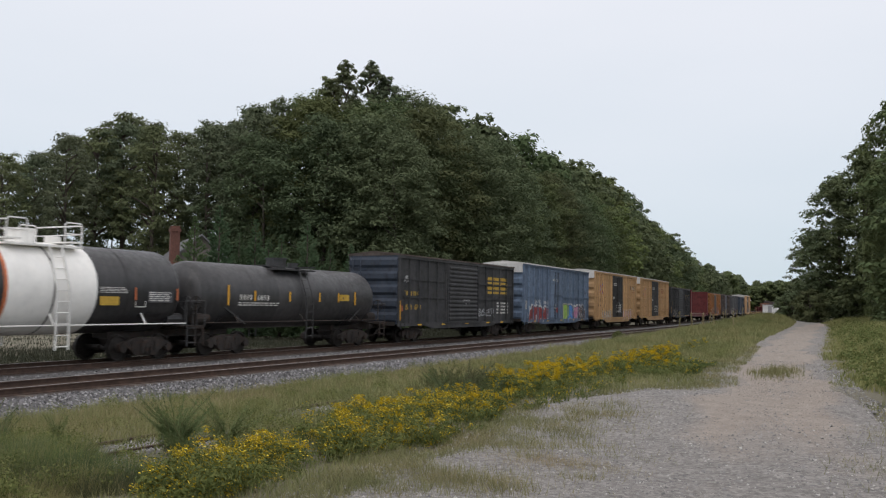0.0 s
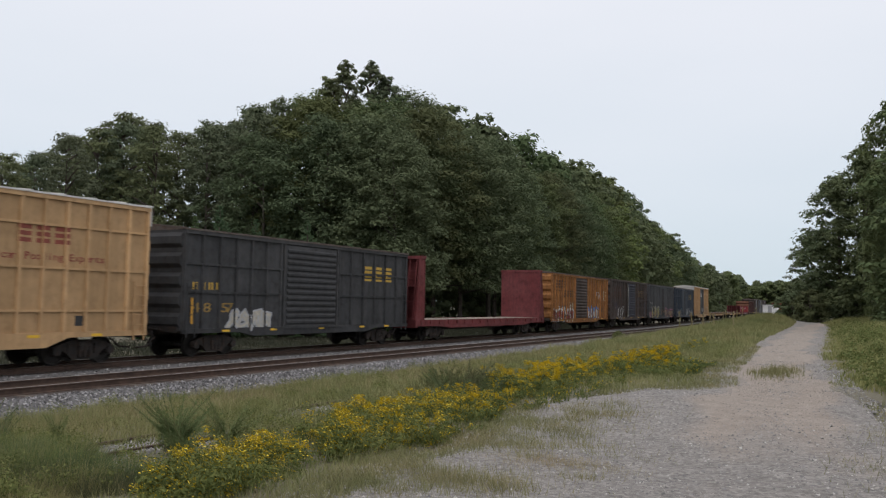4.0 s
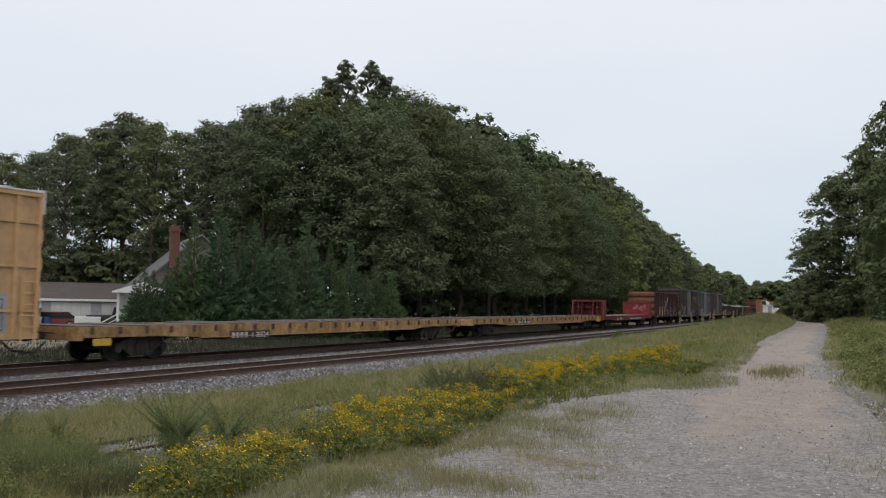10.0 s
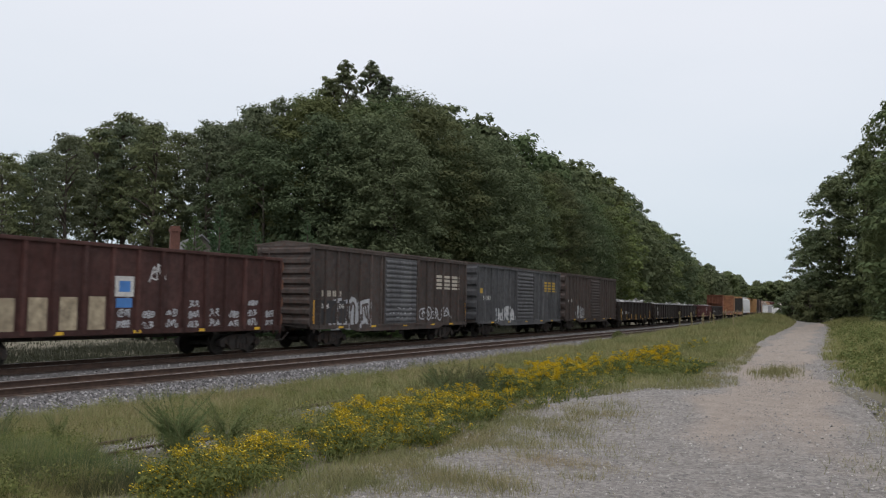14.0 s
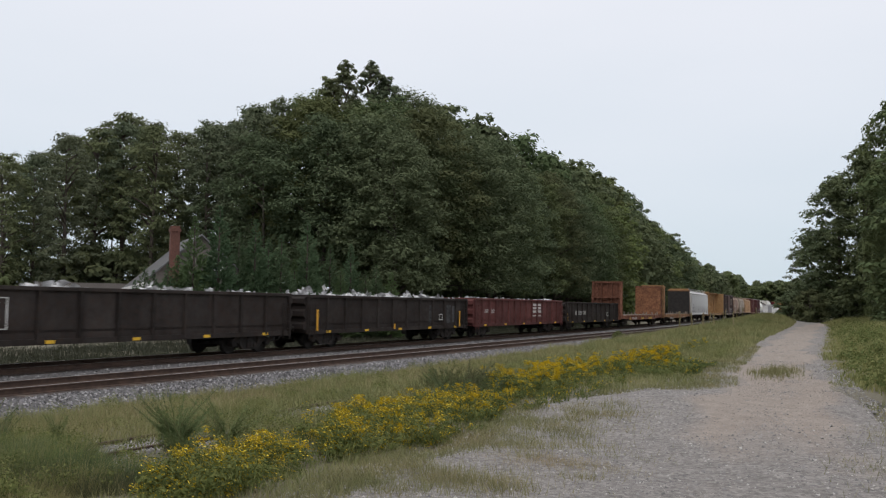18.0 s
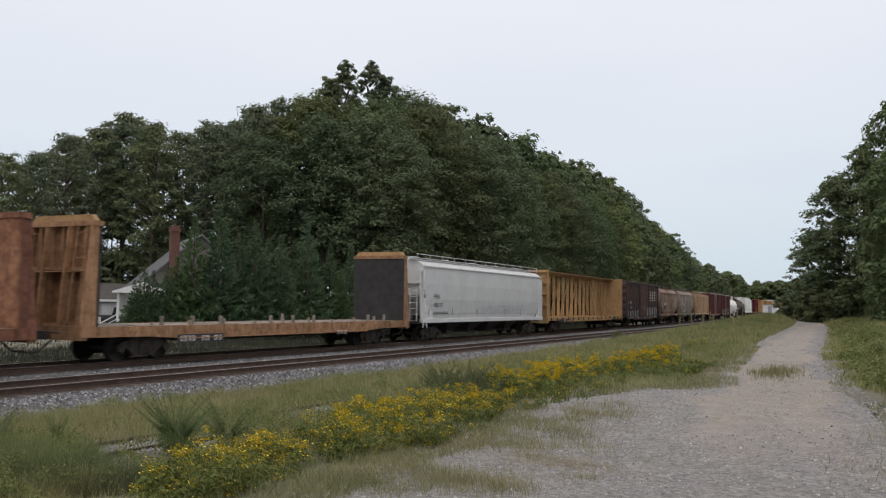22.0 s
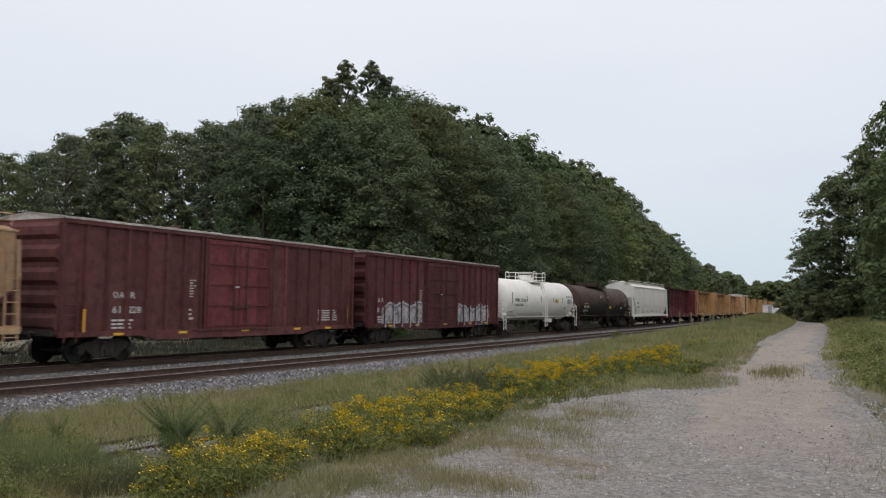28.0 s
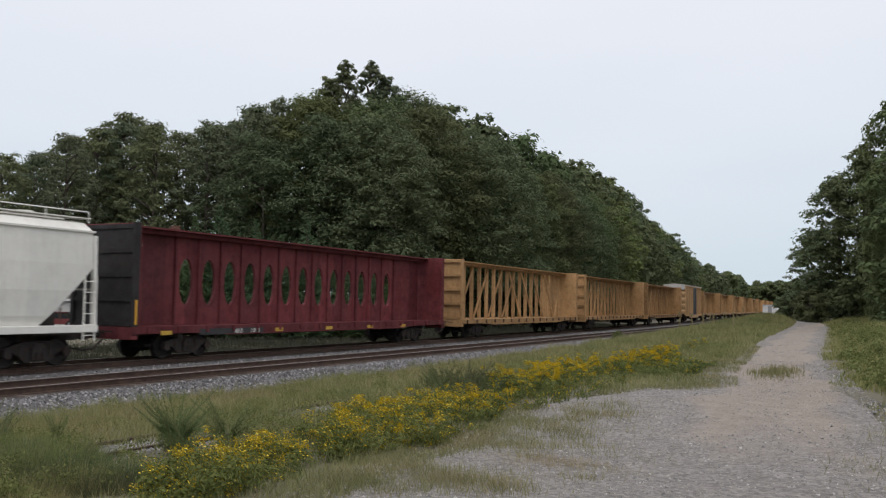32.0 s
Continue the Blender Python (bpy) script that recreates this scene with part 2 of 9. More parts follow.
# ---- building helpers ----
class Geo:
    """Gathers solid pieces into one mesh."""

    def __init__(self):
        self.v, self.f = [], []

    def poly(self, pts, faces):
        k = len(self.v)
        self.v += [tuple(p) for p in pts]
        self.f += [tuple(k + i for i in f) for f in faces]
        return self

    def box(self, x0, x1, y0, y1, z0, z1, c=0.0):
        """A box; c cuts its upright and lengthwise edges."""
        if c <= 0:
            return self.poly([(x, y, z) for z in (z0, z1) for y in (y0, y1) for x in (x0, x1)],
                             [(0, 2, 3, 1), (4, 5, 7, 6), (0, 1, 5, 4), (2, 6, 7, 3), (0, 4, 6, 2), (1, 3, 7, 5)])
        ring = lambda z, d: [(x0 + c + d, y0 + d, z), (x1 - c - d, y0 + d, z), (x1 - d, y0 + c + d, z), (x1 - d, y1 - c - d, z),
                             (x1 - c - d, y1 - d, z), (x0 + c + d, y1 - d, z), (x0 + d, y1 - c - d, z), (x0 + d, y0 + c + d, z)]
        pts = ring(z0, c * 0.5) + ring(z0 + c, 0) + ring(z1 - c, 0) + ring(z1, c * 0.5)
        faces = [tuple(reversed(range(8))), tuple(range(24, 32))]
        for r in range(3):
            faces += [(r * 8 + i, r * 8 + (i + 1) % 8, r * 8 + 8 + (i + 1) % 8, r * 8 + 8 + i) for i in range(8)]
        return self.poly(pts, faces)

    def extrude_y(self, ring, y0, y1):
        """A closed outline in x, z drawn out along y."""
        n = len(ring)
        pts = [(x, y0, z) for x, z in ring] + [(x, y1, z) for x, z in ring]
        return self.poly(pts, [tuple(range(n)), tuple(range(2 * n - 1, n - 1, -1))] + [((i + 1) % n, i, n + i, n + (i + 1) % n) for i in range(n)])

    def extrude_x(self, ring, x0, x1):
        """A closed outline in y, z drawn out along x."""
        n = len(ring)
        pts = [(x0, y, z) for y, z in ring] + [(x1, y, z) for y, z in ring]
        return self.poly(pts, [tuple(range(n - 1, -1, -1)), tuple(range(n, 2 * n))] + [(i, (i + 1) % n, n + (i + 1) % n, n + i) for i in range(n)])

    def loft(self, rings, caps=True):
        n = len(rings[0])
        pts = [p for r in rings for p in r]
        faces = [(r * n + i, r * n + (i + 1) % n, (r + 1) * n + (i + 1) % n, (r + 1) * n + i) for r in range(len(rings) - 1) for i in range(n)]
        if caps:
            faces += [tuple(range(n - 1, -1, -1)), tuple(range((len(rings) - 1) * n, len(rings) * n))]
        return self.poly(pts, faces)

    def tube(self, pts, r, n=6, r2=None):
        """A round bar through the points, tapering from r to r2."""
        pts = [Vector(p) for p in pts]
        r2 = r if r2 is None else r2
        rings = []
        for i, p in enumerate(pts):
            way = (pts[min(i + 1, len(pts) - 1)] - pts[max(i - 1, 0)]).normalized()
            side = way.cross(Vector((0, 0, 1)) if abs(way.z) < 0.9 else Vector((1, 0, 0))).normalized()
            up = side.cross(way)
            rr = r + (r2 - r) * i / max(1, len(pts) - 1)
            rings.append([p + side * (rr * math.cos(a)) + up * (rr * math.sin(a)) for a in (2 * math.pi * j / n for j in range(n))])
        return self.loft(rings)

    def bar(self, a, b, w, d):
        """A square bar from a to b, w wide and d deep."""
        a, b = Vector(a), Vector(b)
        way = (b - a).normalized()
        side = way.cross(Vector((1, 0, 0)) if abs(way.x) < 0.9 else Vector((0, 1, 0))).normalized() * (w / 2)
        up = side.cross(way).normalized() * (d / 2)
        return self.loft([[p + side + up, p - side + up, p - side - up, p + side - up] for p in (a, b)])

    def mesh(self, name, mat, smooth=False):
        me = bpy.data.meshes.new(name)
        me.from_pydata(self.v, [], self.f)
        me.materials.append(mat)
        if smooth:
            me.shade_smooth()
        me.update()
        return me


def quick_mesh(name, verts, size, mat):
    """Many loose polygons of `size` corners each, from an array of corners."""
    verts = np.asarray(verts, dtype=np.float32).reshape(-1, 3)
    n = len(verts)
    me = bpy.data.meshes.new(name)
    me.vertices.add(n)
    me.vertices.foreach_set("co", verts.ravel())
    me.loops.add(n)
    me.loops.foreach_set("vertex_index", np.arange(n, dtype=np.int32))
    me.polygons.add(n // size)
    me.polygons.foreach_set("loop_start", np.arange(0, n, size, dtype=np.int32))
    me.materials.append(mat)
    me.update(calc_edges=True)
    return me


def solid_mesh(name, verts, faces, mat):
    """Many closed pieces: one array of corners, one of triangles or quads."""
    me = bpy.data.meshes.new(name)
    faces = np.asarray(faces, dtype=np.int32)
    size = faces.shape[1]
    me.vertices.add(len(verts))
    me.vertices.foreach_set("co", np.asarray(verts, dtype=np.float32).ravel())
    me.loops.add(faces.size)
    me.loops.foreach_set("vertex_index", faces.ravel())
    me.polygons.add(len(faces))
    me.polygons.foreach_set("loop_start", np.arange(0, faces.size, size, dtype=np.int32))
    me.materials.append(mat)
    me.update(calc_edges=True)
    return me


STOCK = {}


def stock(key, build):
    """Mesh data kept for use by alike pieces."""
    if key not in STOCK:
        STOCK[key] = build()
    return STOCK[key]


def part(name, data, material_, parent, label="", at=(0, 0, 0), turn=(0, 0, 0)):
    """Links a Geo or a ready mesh as one part under a thing or a part."""
    me = data.mesh(name, material_) if isinstance(data, Geo) else data
    ob = new(name, me)
    ob.parent = parent
    ob.location, ob.rotation_euler = at, turn
    return tagged(ob, label)


def thing(name, label, category, group="", at=(0, 0, 0), turn=0.0):
    ob = new(name)
    ob.empty_display_size = 0.3
    ob.location, ob.rotation_euler = at, (0, 0, radians(turn))
    return tagged(ob, label, category, group)


def words(text, height, mat, parent, y, z, x, name="lettering", wide=1.0, bold=0.0):
    """Lettering on the side that faces the lane; y, z: its lower left corner."""
    key = ("words", text, height, mat.name, wide, bold)

    def build():
        cu = bpy.data.curves.new("lettering", "FONT")
        cu.body, cu.size, cu.resolution_u, cu.offset = text, height * 1.38, 2, bold
        ob = bpy.data.objects.new("lettering", cu)
        scene.collection.objects.link(ob)
        me = bpy.data.meshes.new_from_object(ob.evaluated_get(bpy.context.evaluated_depsgraph_get()))
        bpy.data.objects.remove(ob)
        me.transform(Matrix.Diagonal((wide, 1, 1, 1)))
        me.materials.clear()
        me.materials.append(mat)
        return me

    return part(name, stock(key, build), None, parent, at=(x, y, z), turn=(radians(90), 0, radians(90)))


def bars(parent, y, z, x, count, w, h, gap, mat, name="lettering", slant=0.0, thick=0.0):
    """A row of plain bars in place of a mark that is not spelled out."""
    g = Geo()
    for i in range(count):
        a = y + i * (w + gap)
        g.box(x, x + 0.004, a, a + w, z, z + h)
    return part(name, g, mat, parent)


def clip_band(poly, lo, hi):
    """The part of a flat polygon (y, z) between y = lo and y = hi."""
    for side, lim in ((1, lo), (-1, hi)):
        out = []
        for i, p in enumerate(poly):
            q = poly[i - 1]
            a, b = side * (q[0] - lim), side * (p[0] - lim)
            if (a < 0) != (b < 0):
                s = a / (a - b)
                out.append((lim, q[1] + (p[1] - q[1]) * s))
            if b >= 0:
                out.append(p)
        poly = out
        if len(poly) < 3:
            return []
    return poly


def stroke(pts, w):
    """Convex pieces of a thick line with blunt joints."""
    out = []
    for (y0, z0), (y1, z1) in zip(pts, pts[1:]):
        d = math.hypot(y1 - y0, z1 - z0) or 1e-6
        uy, uz = (y1 - y0) / d, (z1 - z0) / d
        e = w * 0.42
        out.append([(y0 - uy * e + uz * w / 2, z0 - uz * e - uy * w / 2), (y1 + uy * e + uz * w / 2, z1 + uz * e - uy * w / 2),
                    (y1 + uy * e - uz * w / 2, z1 + uz * e + uy * w / 2), (y0 - uy * e - uz * w / 2, z0 - uz * e + uy * w / 2)])
    return out


RIBS = {}                   # spans of the posts that stand proud of a car's side, and how far


GLYPHS = [                  # spirals, bolts, hooks and drips in a unit square; no letters
    [[(0.9, 0.2), (0.5, 0.0), (0.1, 0.3), (0.15, 0.8), (0.55, 1.0), (0.9, 0.7), (0.75, 0.35), (0.45, 0.35), (0.4, 0.6), (0.6, 0.68)]],
    [[(0.05, 0.7), (0.2, 1.0), (0.45, 0.8), (0.4, 0.3), (0.6, 0.02), (0.9, 0.15), (0.95, 0.45)]],
    [[(0.2, 1.0), (0.75, 0.95), (0.3, 0.55), (0.85, 0.5), (0.15, 0.0)]],
    [[(0.05, 0.2), (0.3, 0.75), (0.55, 0.3), (0.9, 0.9)], [(0.62, 0.85), (0.95, 0.95), (0.98, 0.6)]],
    [[(0.05, 0.05), (0.4, 0.5), (0.8, 0.85), (0.6, 1.0), (0.35, 0.8), (0.6, 0.35), (0.95, 0.05)]],
    [[(0.1, 0.1), (0.5, 0.95), (0.95, 0.25), (0.25, 0.4), (0.8, 0.75)]],
    [[(0.8, 0.95), (0.3, 0.85), (0.12, 0.5), (0.3, 0.12), (0.85, 0.05)], [(0.45, 0.5), (0.75, 0.65), (0.95, 0.5)], [(0.6, 0.9), (0.62, 0.3)]],
    [[(0.15, 0.9), (0.85, 1.0)], [(0.3, 0.9), (0.28, 0.2)], [(0.55, 0.95), (0.6, 0.45), (0.75, 0.3)], [(0.8, 0.95), (0.88, 0.05)]],
]


def rounded(pts, w):
    """A thick line with round ends and joints, as convex pieces."""
    out = stroke(pts, w)
    for y, z in pts:
        out.append([(y + w / 2 * math.cos(math.pi * k / 4 + 0.39), z + w / 2 * math.sin(math.pi * k / 4 + 0.39)) for k in range(8)])
    return out


def smooth(pts, steps=3):
    """A curve through the points."""
    if len(pts) < 3:
        return pts
    p = [pts[0]] + list(pts) + [pts[-1]]
    out = []
    for a, b, c, d in zip(p, p[1:], p[2:], p[3:]):
        for k in range(steps):
            t = k / steps
            out.append(tuple(0.5 * (2 * b[i] + (c[i] - a[i]) * t + (2 * a[i] - 5 * b[i] + 4 * c[i] - d[i]) * t * t + (3 * b[i] - a[i] - 3 * c[i] + d[i]) * t ** 3) for i in (0, 1)))
    return out + [pts[-1]]


def spray(parent, x, y0, y1, z0, z1, coats, seed, ribs=(), rise=0.0, letters=5, fat=0.5, label="spray-painted graffiti"):
    """Graffiti with no words in it: fat round strokes over a halo, outlined in dark paint, also over the ribs that stand `rise` proud."""
    rnd = random.Random(seed)
    h = z1 - z0
    lines, shine, owner = [], [], []
    cw = (y1 - y0) / letters
    for i in range(letters):
        top, low = z0 + h * rnd.uniform(0.76, 0.92), z0 + h * rnd.uniform(0.08, 0.24)
        a, w, lean = y0 + cw * (i - 0.02), cw * 1.06, rnd.uniform(-0.1, 0.2) * cw
        flip = rnd.random() < 0.4
        shape = list(rnd.choice(GLYPHS))
        if fat >= 0.45 and len(coats) > 1:       # a bolt or hook thrown across the letter
            u, v = rnd.uniform(0.1, 0.5), rnd.uniform(0.1, 0.6)
            shape.append([(u, v), (u + 0.25, v + 0.35), (u + 0.1, v + 0.4), (u + 0.45, v + 0.35)])
        for line_ in shape:
            lines.append(smooth([(a + w * ((1 - u) if flip else u) + lean * (v - 0.5) + rnd.uniform(-0.05, 0.05) * w, low + (top - low) * v) for u, v in line_]))
            owner.append(i)
            cut = rnd.randrange(max(1, len(lines[-1]) - 3))
            shine.append(lines[-1][cut:cut + 4])
    passes = []
    for level, (mat, width) in enumerate(coats):
        halo = level == 0 and width >= 0.38 and len(coats) > 1 and coats[1][1] >= 0.25
        thick = max(0.045, min(width * fat * 0.8 * h, cw * 0.40))
        if halo:
            passes.append((mat, lines, thick + 0.26))
        else:
            if width >= 0.28:
                passes.append((SPRAY["black"], lines, thick + 0.085))
            passes.append((mat, lines, thick))
            if width >= 0.28 and level == len(coats) - 1:
                passes.append((SPRAY["pale"], shine, 0.04))
    for level, (mat, base, thick) in enumerate(passes):
        one = base is shine or thick > 0.4      # the halo and the glints are one coat each
        heap = {}
        for who, pts in zip(owner, base):
            heap.setdefault(0 if one else who, []).extend(rounded(pts, thick))
        j = 0
        for polys in heap.values():
            g = Geo()
            for poly in polys:
                j += 1
                poly = [(min(max(p[0], y0 - 0.1), y1 + 0.1), min(max(p[1], max(z0, 0.79)), z1 + 0.18)) for p in poly]
                xx = x + 0.003 + 0.004 * level + 0.00002 * j
                g.poly([(xx, *p) for p in poly], [tuple(range(len(poly)))])
                for lo, hi in ribs:
                    cut = clip_band(poly, lo, hi)
                    if cut:
                        g.poly([(xx + rise, *p) for p in cut], [tuple(range(len(cut)))])
            tagged(part("graffiti", g, mat, parent), label, kind="stuff")


def figures(text, key_mat):
    """Flat outlines of one character: corners and faces at a height of 1."""
    def build():
        cu = bpy.data.curves.new("lettering", "FONT")
        cu.body, cu.size, cu.resolution_u, cu.offset = text, 1.38, 2, 0.012
        ob = bpy.data.objects.new("lettering", cu)
        scene.collection.objects.link(ob)
        me = bpy.data.meshes.new_from_object(ob.evaluated_get(bpy.context.evaluated_depsgraph_get()))
        bpy.data.objects.remove(ob)
        out = [(v.co.x, v.co.y) for v in me.vertices], [tuple(p.vertices) for p in me.polygons]
        bpy.data.meshes.remove(me)
        return out

    return stock(("figure", text), build)


def lettered(car, text, y0, y1, z0, z1, mat, x, name):
    """Characters set one by one over a span; one that meets a post is moved beside it or painted on its face."""
    posts, rise = RIBS.get(car.name, ((), 0.0))
    if x > 1.5:
        posts = ()
    g = Geo()
    pitch = (y1 - y0) / len(text)
    for k, ch in enumerate(text):
        if ch == " ":
            continue
        vs, fs = figures(ch, None)
        lo, hi = min(p[0] for p in vs), max(p[0] for p in vs)
        w = pitch * (0.86 if len(text) < 9 else 0.92) * min(1.0, (hi - lo) / 0.55 if ch in "1Iil.," else 1.0)
        mid, lift = y0 + pitch * (k + 0.5), 0.0
        for a, b in posts:
            if a - w / 2 < mid < b + w / 2:
                if abs(mid - (a + b) / 2) < 0.35 * (b - a):
                    w, lift, mid = min(w, (b - a) * 0.8), rise, (a + b) / 2
                else:
                    mid = a - w / 2 - 0.01 if mid < (a + b) / 2 else b + w / 2 + 0.01
        s = w / max(1e-6, hi - lo)
        g.poly([(x + lift, mid - w / 2 + (p[0] - lo) * s, z0 + p[1] * (z1 - z0)) for p in vs], fs)
    return tagged(part(name, g, mat, car), kind="stuff")


# ---- the line of the railway: a gentle curve, straight farther off ----
BEND, EASE, BEND_FROM, BEND_TO = 6.577e-4, -1.543e-6, -40.0, 130.0
RAIL_Z = -0.395
TRACK_X = -23.2
NEAR_TRACK = 4.85          # spacing of the two tracks


def line(s, off=0.0):
    """Place and heading (degrees) at s metres along the train's track, off metres to its right."""
    e = min(max(s, BEND_FROM), BEND_TO)
    dx = -BEND * e - EASE * e * e / 2
    x = TRACK_X - BEND * e * e / 2 - EASE * e ** 3 / 6 + dx * (s - e)
    n = math.sqrt(1 + dx * dx)
    return x + off / n, s - off * dx / n, math.degrees(math.atan(-dx))


def line_np(s, off):
    e = np.clip(s, BEND_FROM, BEND_TO)
    dx = -BEND * e - EASE * e * e / 2
    n = np.sqrt(1 + dx * dx)
    return TRACK_X - BEND * e * e / 2 - EASE * e ** 3 / 6 + dx * (s - e) + off / n, s - off * dx / n


def off_line(x, y):
    """How far (x, y) lies to the right of the train's track."""
    return x - line_np(y, 0.0)[0]


def lane_left(y):
    return np.interp(y, [-30, 0, 6.1, 8.2, 10.2, 12.5, 14.3, 15.6, 16.3, 17.0, 18.6, 21.0, 23.5, 29.0, 39, 53.3, 71.6, 86, 100, 130],
                     [-2.5, -3.6, -4.3, -4.5, -4.8, -5.2, -5.9, -6.1, -4.9, -4.2, -3.5, -3.9, -4.25, -4.8, -5.9, -7.2, -8.3, -9.2, -10.3, -13.5])


def lane_right(y):
    return np.interp(y, [-30, 0, 8, 13.5, 16.8, 18.1, 26.5, 38.7, 51.2, 84, 100, 130], [8, 6, 2.4, -0.1, -0.6, -1.05, -1.95, -3.0, -3.75, -5.9, -7.4, -10.5])


def worn(x, y):
    """How far traffic has ground the lane to fine tan grit: 1 along the two wheel tracks, 0 at the stony edges."""
    c = np.interp(y, [0, 10, 13.5, 22, 38, 86], [-0.7, -1.3, -1.6, -2.75, -4.4, -7.6])
    d = x - c + 0.25 * np.sin(y * 0.55) + 0.12 * np.sin(y * 1.7 + 1.0)
    band = np.clip(1.65 - np.abs(d) / np.interp(y, [5, 14, 30], [1.0, 0.95, 0.8]), 0, 1)
    ruts = np.exp(-((np.abs(d) - 0.72) / 0.34) ** 2)
    return np.clip(band * (0.62 + 0.38 * ruts), 0, 1) * np.interp(y, [5, 9, 12, 15], [0.1, 0.22, 0.65, 1.0])


def land(x, y):
    """Height of the open ground: the lane lies higher than the strip beside the tracks, and a low rise hides the tracks farther on."""
    x, y = np.asarray(x, float), np.asarray(y, float)
    o = off_line(x, y)
    z = np.interp(o, [-70, -40, -14, -8, 7.2, 9.0, 16.0, 19.0, 60], [-0.85, -0.9, -0.95, -1.05, -0.86, -0.86, -0.28, 0.0, 0.35])
    z = z + np.interp(y, [35, 70, 105, 150, 220], [0, 0.62, 1.15, 1.1, 0.5]) * np.exp(-((o - 12.5) / 3.6) ** 2)
    z = z + 0.05 * np.sin(x * 0.9 + 1.3) * np.sin(y * 0.7) + 0.03 * np.sin(x * 2.3) * np.sin(y * 1.9 + 0.5)
    return z


def bare_land(x, y):
    """The ground sheet: a little lower where the lane lies on it."""
    inside = (x > lane_left(y) + 0.5) & (x < lane_right(y) - 0.5) & (y > -29) & (y < 114)
    return land(x, y) - np.where(inside, 0.12, 0.0)


def sheet(name, xs, ys, height, mat, lift=0.0):
    """A sheet over a grid of lines."""
    gx, gy = np.meshgrid(xs, ys)
    gz = height(gx, gy) + lift
    v = np.c_[gx.ravel(), gy.ravel(), gz.ravel()]
    w, h = len(xs), len(ys)
    i = (np.arange(h - 1)[:, None] * w + np.arange(w - 1)).ravel()
    return new(name, solid_mesh(name, v, np.c_[i, i + 1, i + w + 1, i + w], mat))


def spaced(*runs):
    out = [runs[0][0]]
    for a, b, step in runs:
        out += list(np.arange(a, b, step))[1:] + [b]
    return np.array(out)


ground = tagged(sheet("ground", spaced((-2500, -300, 440), (-300, -60, 20), (-60, -3, 0.75), (-3, 30, 1.5), (30, 300, 30), (300, 2500, 440)),
                      spaced((-2500, -200, 460), (-200, -10, 19), (-10, 60, 0.8), (60, 130, 2.5), (130, 500, 15), (500, 3000, 500)), bare_land, SOIL),
                "weedy open ground of dry soil beside the railway", "ground", kind="structure")

# the gravel lane, its edges ragged
lane_y = spaced((-30, 4, 2.0), (4, 30, 0.35), (30, 115, 1.0))
lane_v, lane_f = [], []
for j, y in enumerate(lane_y):
    wob = 0.22 * noise.noise((y * 0.8, 3.1, 0)) + 0.12 * noise.noise((y * 2.9, 7.7, 0))
    wob2 = 0.20 * noise.noise((y * 0.7, 13.1, 0)) + 0.12 * noise.noise((y * 3.1, 17.7, 0))
    a, b = float(lane_left(y)) + wob, float(lane_right(y)) + wob2
    for k in range(37):
        x = a + (b - a) * k / 36
        edge = -0.035 if k in (0, 36) else 0.0
        lane_v.append((x, y, float(land(x, y)) + 0.03 - 0.022 * float(worn(x, y)) + edge))
    if j:
        q = (j - 1) * 37
        lane_f += [(q + i, q + i + 1, q + 38 + i, q + 37 + i) for i in range(36)]
lane = new("road", solid_mesh("road", lane_v, lane_f, GRAVEL))
wear_of = lane.data.attributes.new("worn", "FLOAT", "POINT")
lane_xy = np.array(lane_v)
wear_of.data.foreach_set("value", worn(lane_xy[:, 0], lane_xy[:, 1]).astype(np.float32))
tagged(lane, "pale grey gravel lane with worn wheel tracks", "gravel road", kind="structure")

# ballast bed of both tracks: one long bank with sloping shoulders
PROFILE = [(-6.5, -1.10), (-2.4, -0.60), (-1.35, -0.575), (1.35, -0.575), (2.4, -0.61), (3.5, -0.575), (6.15, -0.575), (6.4, -0.63), (7.05, -0.84), (7.9, -1.05)]
bed_s = spaced((-120, 0, 10), (0, 130, 2.5), (130, 520, 26))
bed_v, bed_f = [], []
for j, s in enumerate(bed_s):
    for o, z in PROFILE:
        x, y, _ = line(s, o)
        bed_v.append((x, y, z + 0.02 * noise.noise((o * 2, s, 0))))
    if j:
        q, w = (j - 1) * len(PROFILE), len(PROFILE)
        bed_f += [(q + i, q + i + 1, q + w + i + 1, q + w + i) for i in range(w - 1)]
tagged(new("ballast", solid_mesh("ballast", bed_v, bed_f, BALLAST)), "bank of grey crushed stone under two tracks", "ballast", kind="structure")

for off in (0.0, NEAR_TRACK):
    strip_v, strip_f = [], []
    for j, s in enumerate(bed_s):
        for o in (-1.35, -0.4, 0.4, 1.3):
            x, y, _ = line(s, off + o + 0.12 * noise.noise((s * 0.7, o, off)))
            strip_v.append((x, y, -0.566 + 0.012 * noise.noise((o * 3, s * 2, 1))))
        if j:
            q = (j - 1) * 4
            strip_f += [(q + i, q + i + 1, q + 5 + i, q + 4 + i) for i in range(3)]
    tagged(new("ballast", solid_mesh("ballast", strip_v, strip_f, BED_DIRT)), "brown rust-stained stone between the rails", "ballast", kind="structure")

